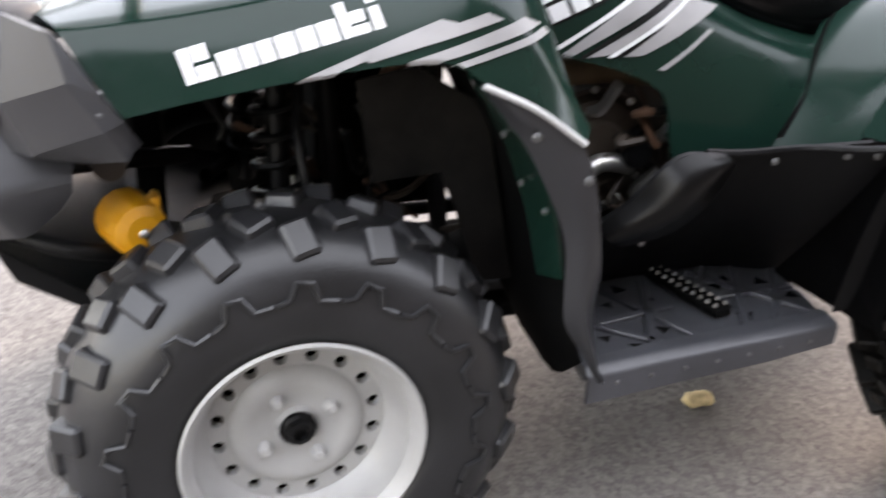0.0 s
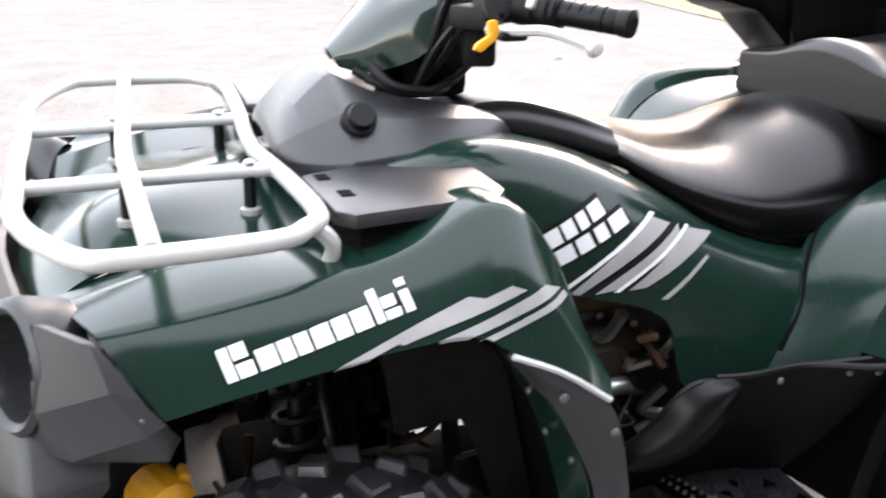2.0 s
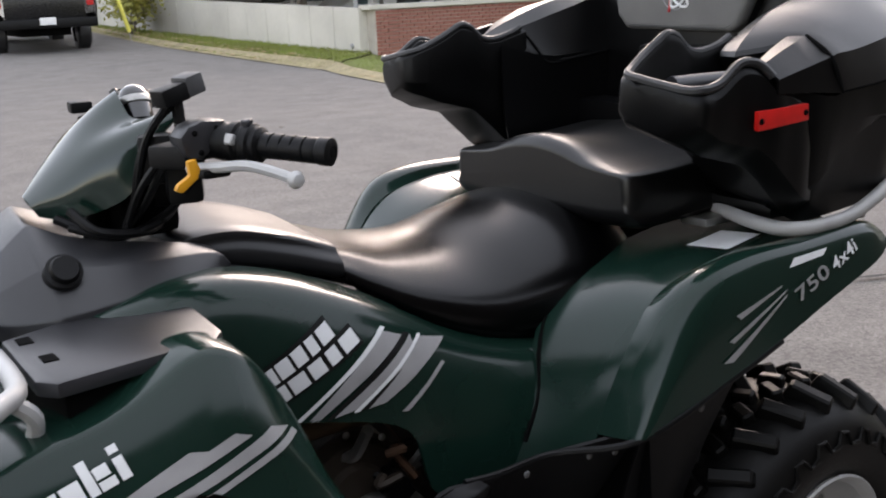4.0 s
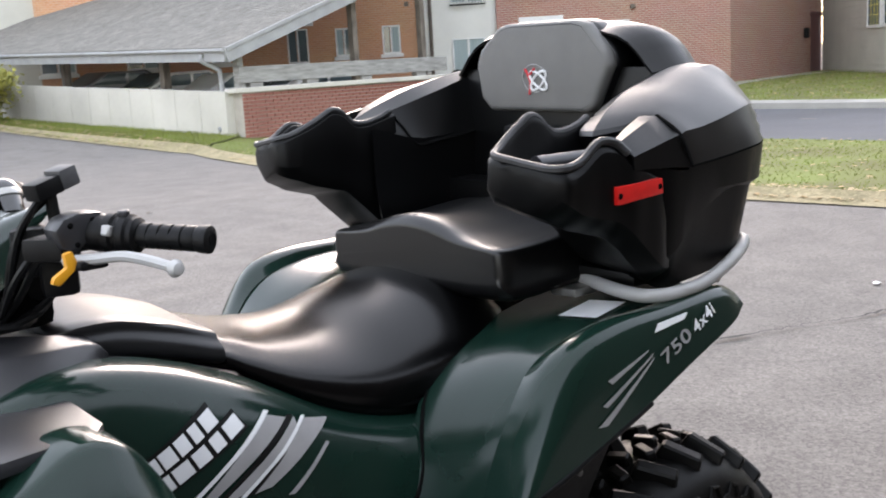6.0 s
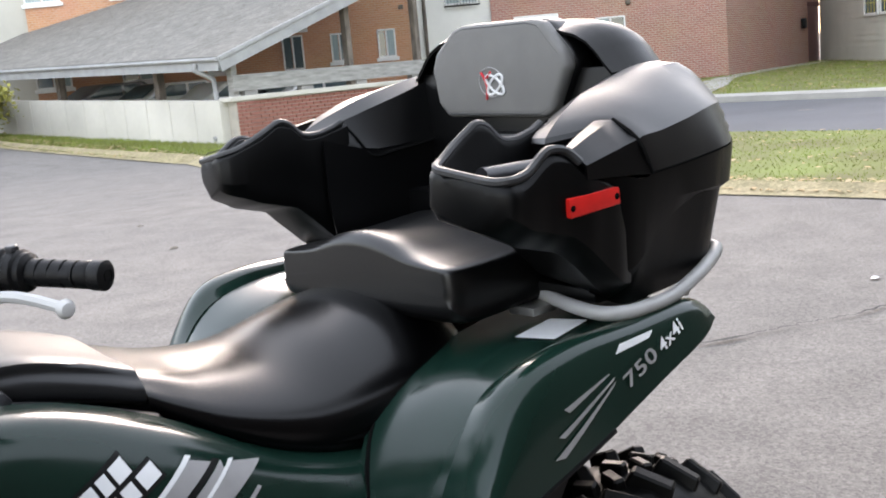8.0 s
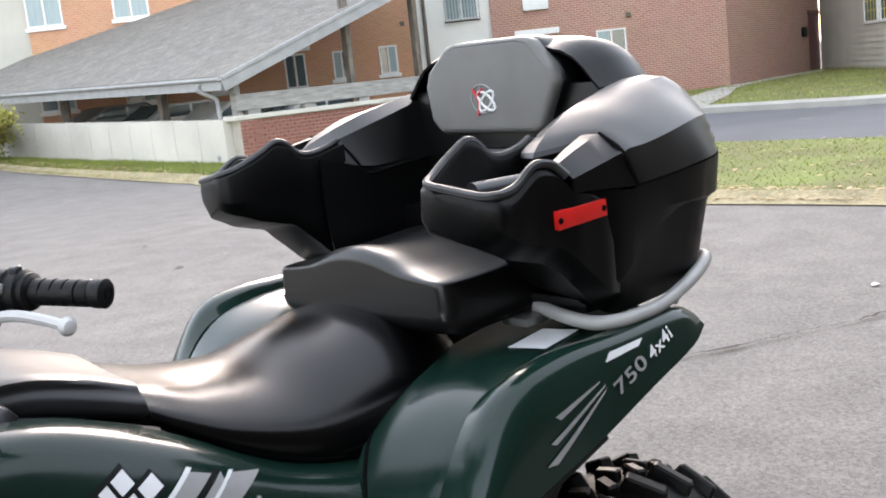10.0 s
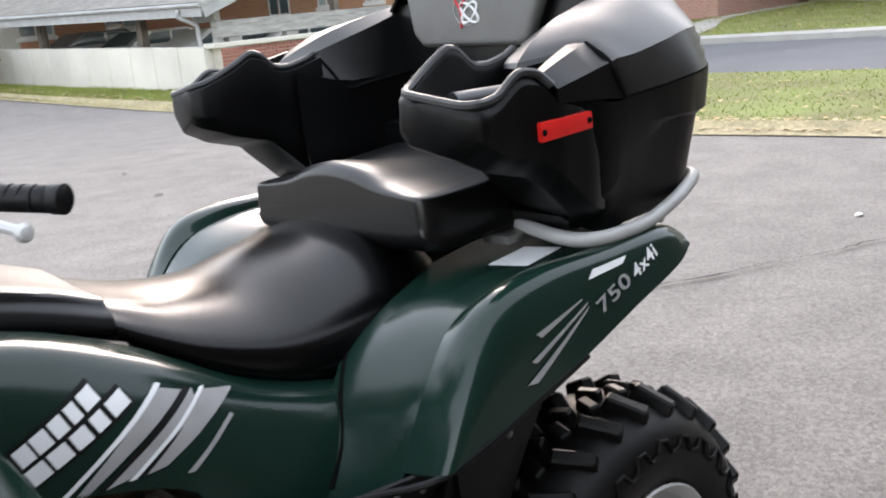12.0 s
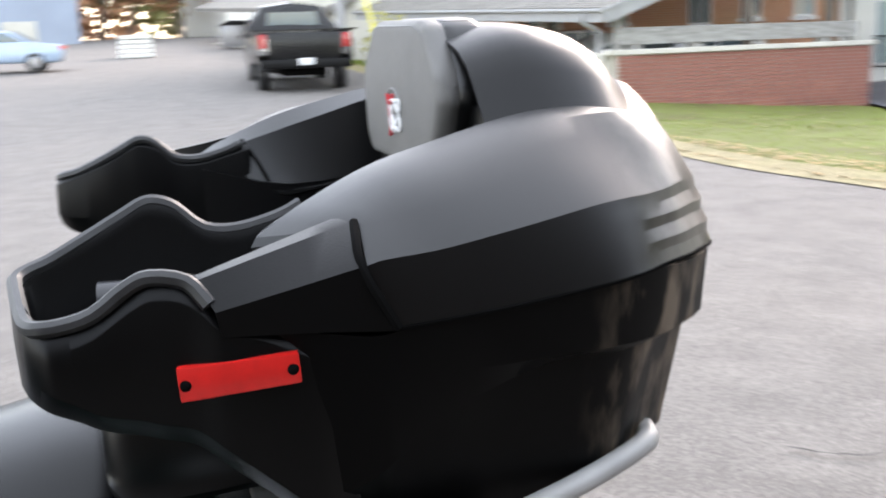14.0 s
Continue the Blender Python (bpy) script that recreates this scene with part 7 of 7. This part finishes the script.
# far buildings and bin
far = placed("grey_blue_building", Matrix.Translation((-12, 68, 2.0)), "flat grey-blue metal building", "building")
part("far_wall", box(-14, 0, -1, 13.5, 12, 7), material("blue_grey_metal", (0.26, 0.31, 0.38), 0.6, var=0.06, scale=0.5), far, smooth=False)
part("far_door", box(9.0, -0.06, -0.6, 11, 0.0, 1.5, 0.02), SIDING, far, "pale metal door")
block = placed("pale_apartment_block", on_line(11.5, 74, 32, 80), "long pale block of flats behind the garages", "building")
part("block_wall", box(0, 0, -1, 21, 8, 10.5), STUCCO, block, "pale rendered wall", smooth=False)
part("block_roof", prism([(-0.5, 10.5), (8.5, 10.5), (4.0, 12.6)], -0.4, 21.4, axis="x"), SHINGLE, block, smooth=False)
for k in range(12):
    for z in (1.2, 4.2, 7.2):
        pane_frame = part("window", box(0.7 + 1.7 * k, -0.05, z, 1.6 + 1.7 * k, 0.02, z + 1.3), WINFRAME, block, "white framed window", smooth=False)
        part("pane", box(0.78 + 1.7 * k, -0.07, z + 0.08, 1.52 + 1.7 * k, -0.04, z + 1.22), GLASSY, pane_frame, smooth=False)
bin_ = placed("wheeled_bin", Matrix.Translation((9.0, 52, 1.42)), "dark grey wheeled rubbish bin", "bin")
part("bin_body", prism([(-0.8, 0.1), (0.8, 0.1), (0.95, 1.15), (-0.95, 1.15)], -0.6, 0.6, 0.05), CARGREY, bin_)
part("bin_lid", prism([(-1.0, 1.15), (1.0, 1.15), (0.9, 1.35), (-0.5, 1.4)], -0.65, 0.65, 0.04), BLACK, bin_)
stack = placed("pallet_stack", Matrix.Translation((3.6, 46, 1.18)), "stack of pale timber pallets", "pallet")
for k in range(5):
    part("pallet", box(-0.7, -0.5, k * 0.2, 0.7, 0.5, k * 0.2 + 0.16, 0.02), STUCCO, stack)


# leaves and grass
def scatter(name, tree_, x0, x1, y0, y1, count, seed, mat, label, size, up, keep=lambda x, y, r: True, base=0.004):
    rg = random.Random(seed)
    vs, fs, made, tries = [], [], 0, 0
    while made < count and tries < count * 6:
        tries += 1
        x, y = rg.uniform(x0, x1), rg.uniform(y0, y1)
        if not keep(x, y, rg):
            continue
        h = tree_.ray_cast(Vector((x, y, 5)), Vector((0, 0, -1))) if tree_ else (Vector((x, y, 0)), 0)
        if h[0] is None:
            continue
        p = h[0] + Vector((0, 0, base))
        a = rg.uniform(0, 6.283)
        d = Vector((math.cos(a), math.sin(a), 0)) * size * rg.uniform(0.6, 1.4)
        k = len(vs)
        if up:
            t = Vector((rg.gauss(0, 0.4), rg.gauss(0, 0.4), 1)) * up * rg.uniform(0.5, 1.3)
            vs += [p - d * 0.12, p + d * 0.12, p + t]
            fs.append((k, k + 1, k + 2))
        else:
            e = Vector((-d.y, d.x, 0)) * 0.6
            z = [Vector((0, 0, rg.uniform(0, 0.35) * size)) for _ in range(4)]
            vs += [p - d + z[0], p + e + z[1], p + d + z[2], p - e + z[3]]
            fs.append((k, k + 1, k + 2, k + 3))
        made += 1
    me = bpy.data.meshes.new(name)
    me.from_pydata([tuple(v) for v in vs], [], fs)
    me.materials.append(mat)
    return tagged(new(name, me), label, "ground cover", kind="stuff")


BLADE = material("grass_blade", (0.185, 0.245, 0.042), 0.8, var=0.2, scale=0.8, second=(0.16, 0.165, 0.040))
DRYLEAF = material("dry_leaf", (0.30, 0.17, 0.065), 0.8, var=0.4, scale=4, second=(0.40, 0.31, 0.18))
scatter("grass", lawn_tree, 7.6, 18, -4, 19, 36000, 1, BLADE, "short green lawn grass", 0.06, 0.020)
scatter("verge_grass", verge_tree, 9, 12, 16, 36, 16000, 2, BLADE, "short green verge grass", 0.07, 0.07)
scatter("fallen_leaves", lawn_tree, 7.6, 14, -4, 16, 650, 3, DRYLEAF, "dry fallen leaves on the lawn", 0.035, 0, base=0.02)
scatter("edge_leaves", lawn_tree, 7.6, 8.6, -4, 17, 3200, 4, DRYLEAF, "dry leaves along the lawn edge", 0.032, 0, base=0.025)
scatter("far_grass", far_tree, 20.5, 42, -12, 24, 40000, 6, BLADE, "short grass on the far lawn", 0.09, 0.05)
scatter("far_leaves", far_tree, 20.5, 42, -12, 24, 5000, 7, DRYLEAF, "brown fallen leaves on the far lawn", 0.05, 0, base=0.03)
scatter("verge_leaves", verge_tree, 9, 10.2, 16, 34, 1200, 5, DRYLEAF, "dry leaves along the verge", 0.06, 0, base=0.03)
for i, (x, y, sz, mt) in enumerate(((4.6, 8.3, 0.05, BARK), (4.05, 6.55, 0.05, BARK), (5.26, 0.96, 0.045, WHITE), (-0.55, 1.9, 0.04, BARK), (-1.15, -0.25, 0.02, POLEYEL), (3.0, 9.6, 0.06, BARK))):
    rg = random.Random(40 + i)
    bm = bmesh.new()
    c = bm.verts.new((0, 0, sz * 0.45))
    rim_ = [bm.verts.new((sz * rg.uniform(0.6, 1.1) * math.cos(a), sz * 0.7 * rg.uniform(0.6, 1.1) * math.sin(a), rg.uniform(0.004, sz * 0.3))) for a in (k * math.pi / 4 for k in range(8))]
    for k in range(8):
        bm.faces.new((c, rim_[k], rim_[(k + 1) % 8]))
    ob = tagged(part("leaf", bm, mt, smooth=False), "small curled leaf lying on the asphalt", "leaf", "leaves on the asphalt")
    ob.location = (x, y, 0.002)
rg = random.Random(77)
bm = bmesh.new()
for k in range(3):
    b = bmesh.new()
    bmesh.ops.create_icosphere(b, subdivisions=2, radius=0.02)
    for v in b.verts:
        v.co = Vector((v.co.x * 1.0 + (k - 1) * 0.014, v.co.y * 0.8 + rg.uniform(-0.002, 0.002), v.co.z * 0.75)) * (1 + 0.25 * noise.noise(v.co * 60))
    bm = join(bm, b)
crumb = tagged(part("bread_crumb", bm, material("crumb", (0.72, 0.55, 0.30), 0.9, var=0.2, scale=60)), "small pale crumb of food on the asphalt", "crumb")
crumb.location = (0.845, -0.151, 0.013)

# bricks of the parapet wall, the part near the corner one by one
bl, bh, joint = 0.215, 0.068, 0.012
me = bpy.data.meshes.new("brick")
b = box(0, -0.012, 0, bl - joint, 0.012, bh - 0.0, 0.004, 1)
b.to_mesh(me)
b.free()
BRICKS = material("parapet_brick", (0.34, 0.135, 0.10), 0.9, var=0.2, scale=5, second=(0.20, 0.08, 0.065))
me.materials.append(BRICKS)
rest_bm = bmesh.new()
count = 0
for row in range(22):
    z = 0.985 - (row + 1) * (bh + joint)
    s0 = -0.1075 if row % 2 else 0.0
    while s0 < LB - 0.02:
        x0, x1 = max(s0, 0), min(s0 + bl - joint, LB)
        proud = -0.335 if x0 < 0.40 else -0.288
        if x1 - x0 > 0.03:
            if count < 300 and row < 12 and x1 - x0 > 0.19:
                o = new("brick", me)
                o.parent = bw
                o.location = (x0, proud, z)
                count += 1
            else:
                rest_bm = box(x0, proud - 0.012, z, x1, proud + 0.012, z + bh, bm=rest_bm)
        s0 += bl
tagged(part("further_bricks", rest_bm, BRICKS, bw, smooth=False), kind="stuff")
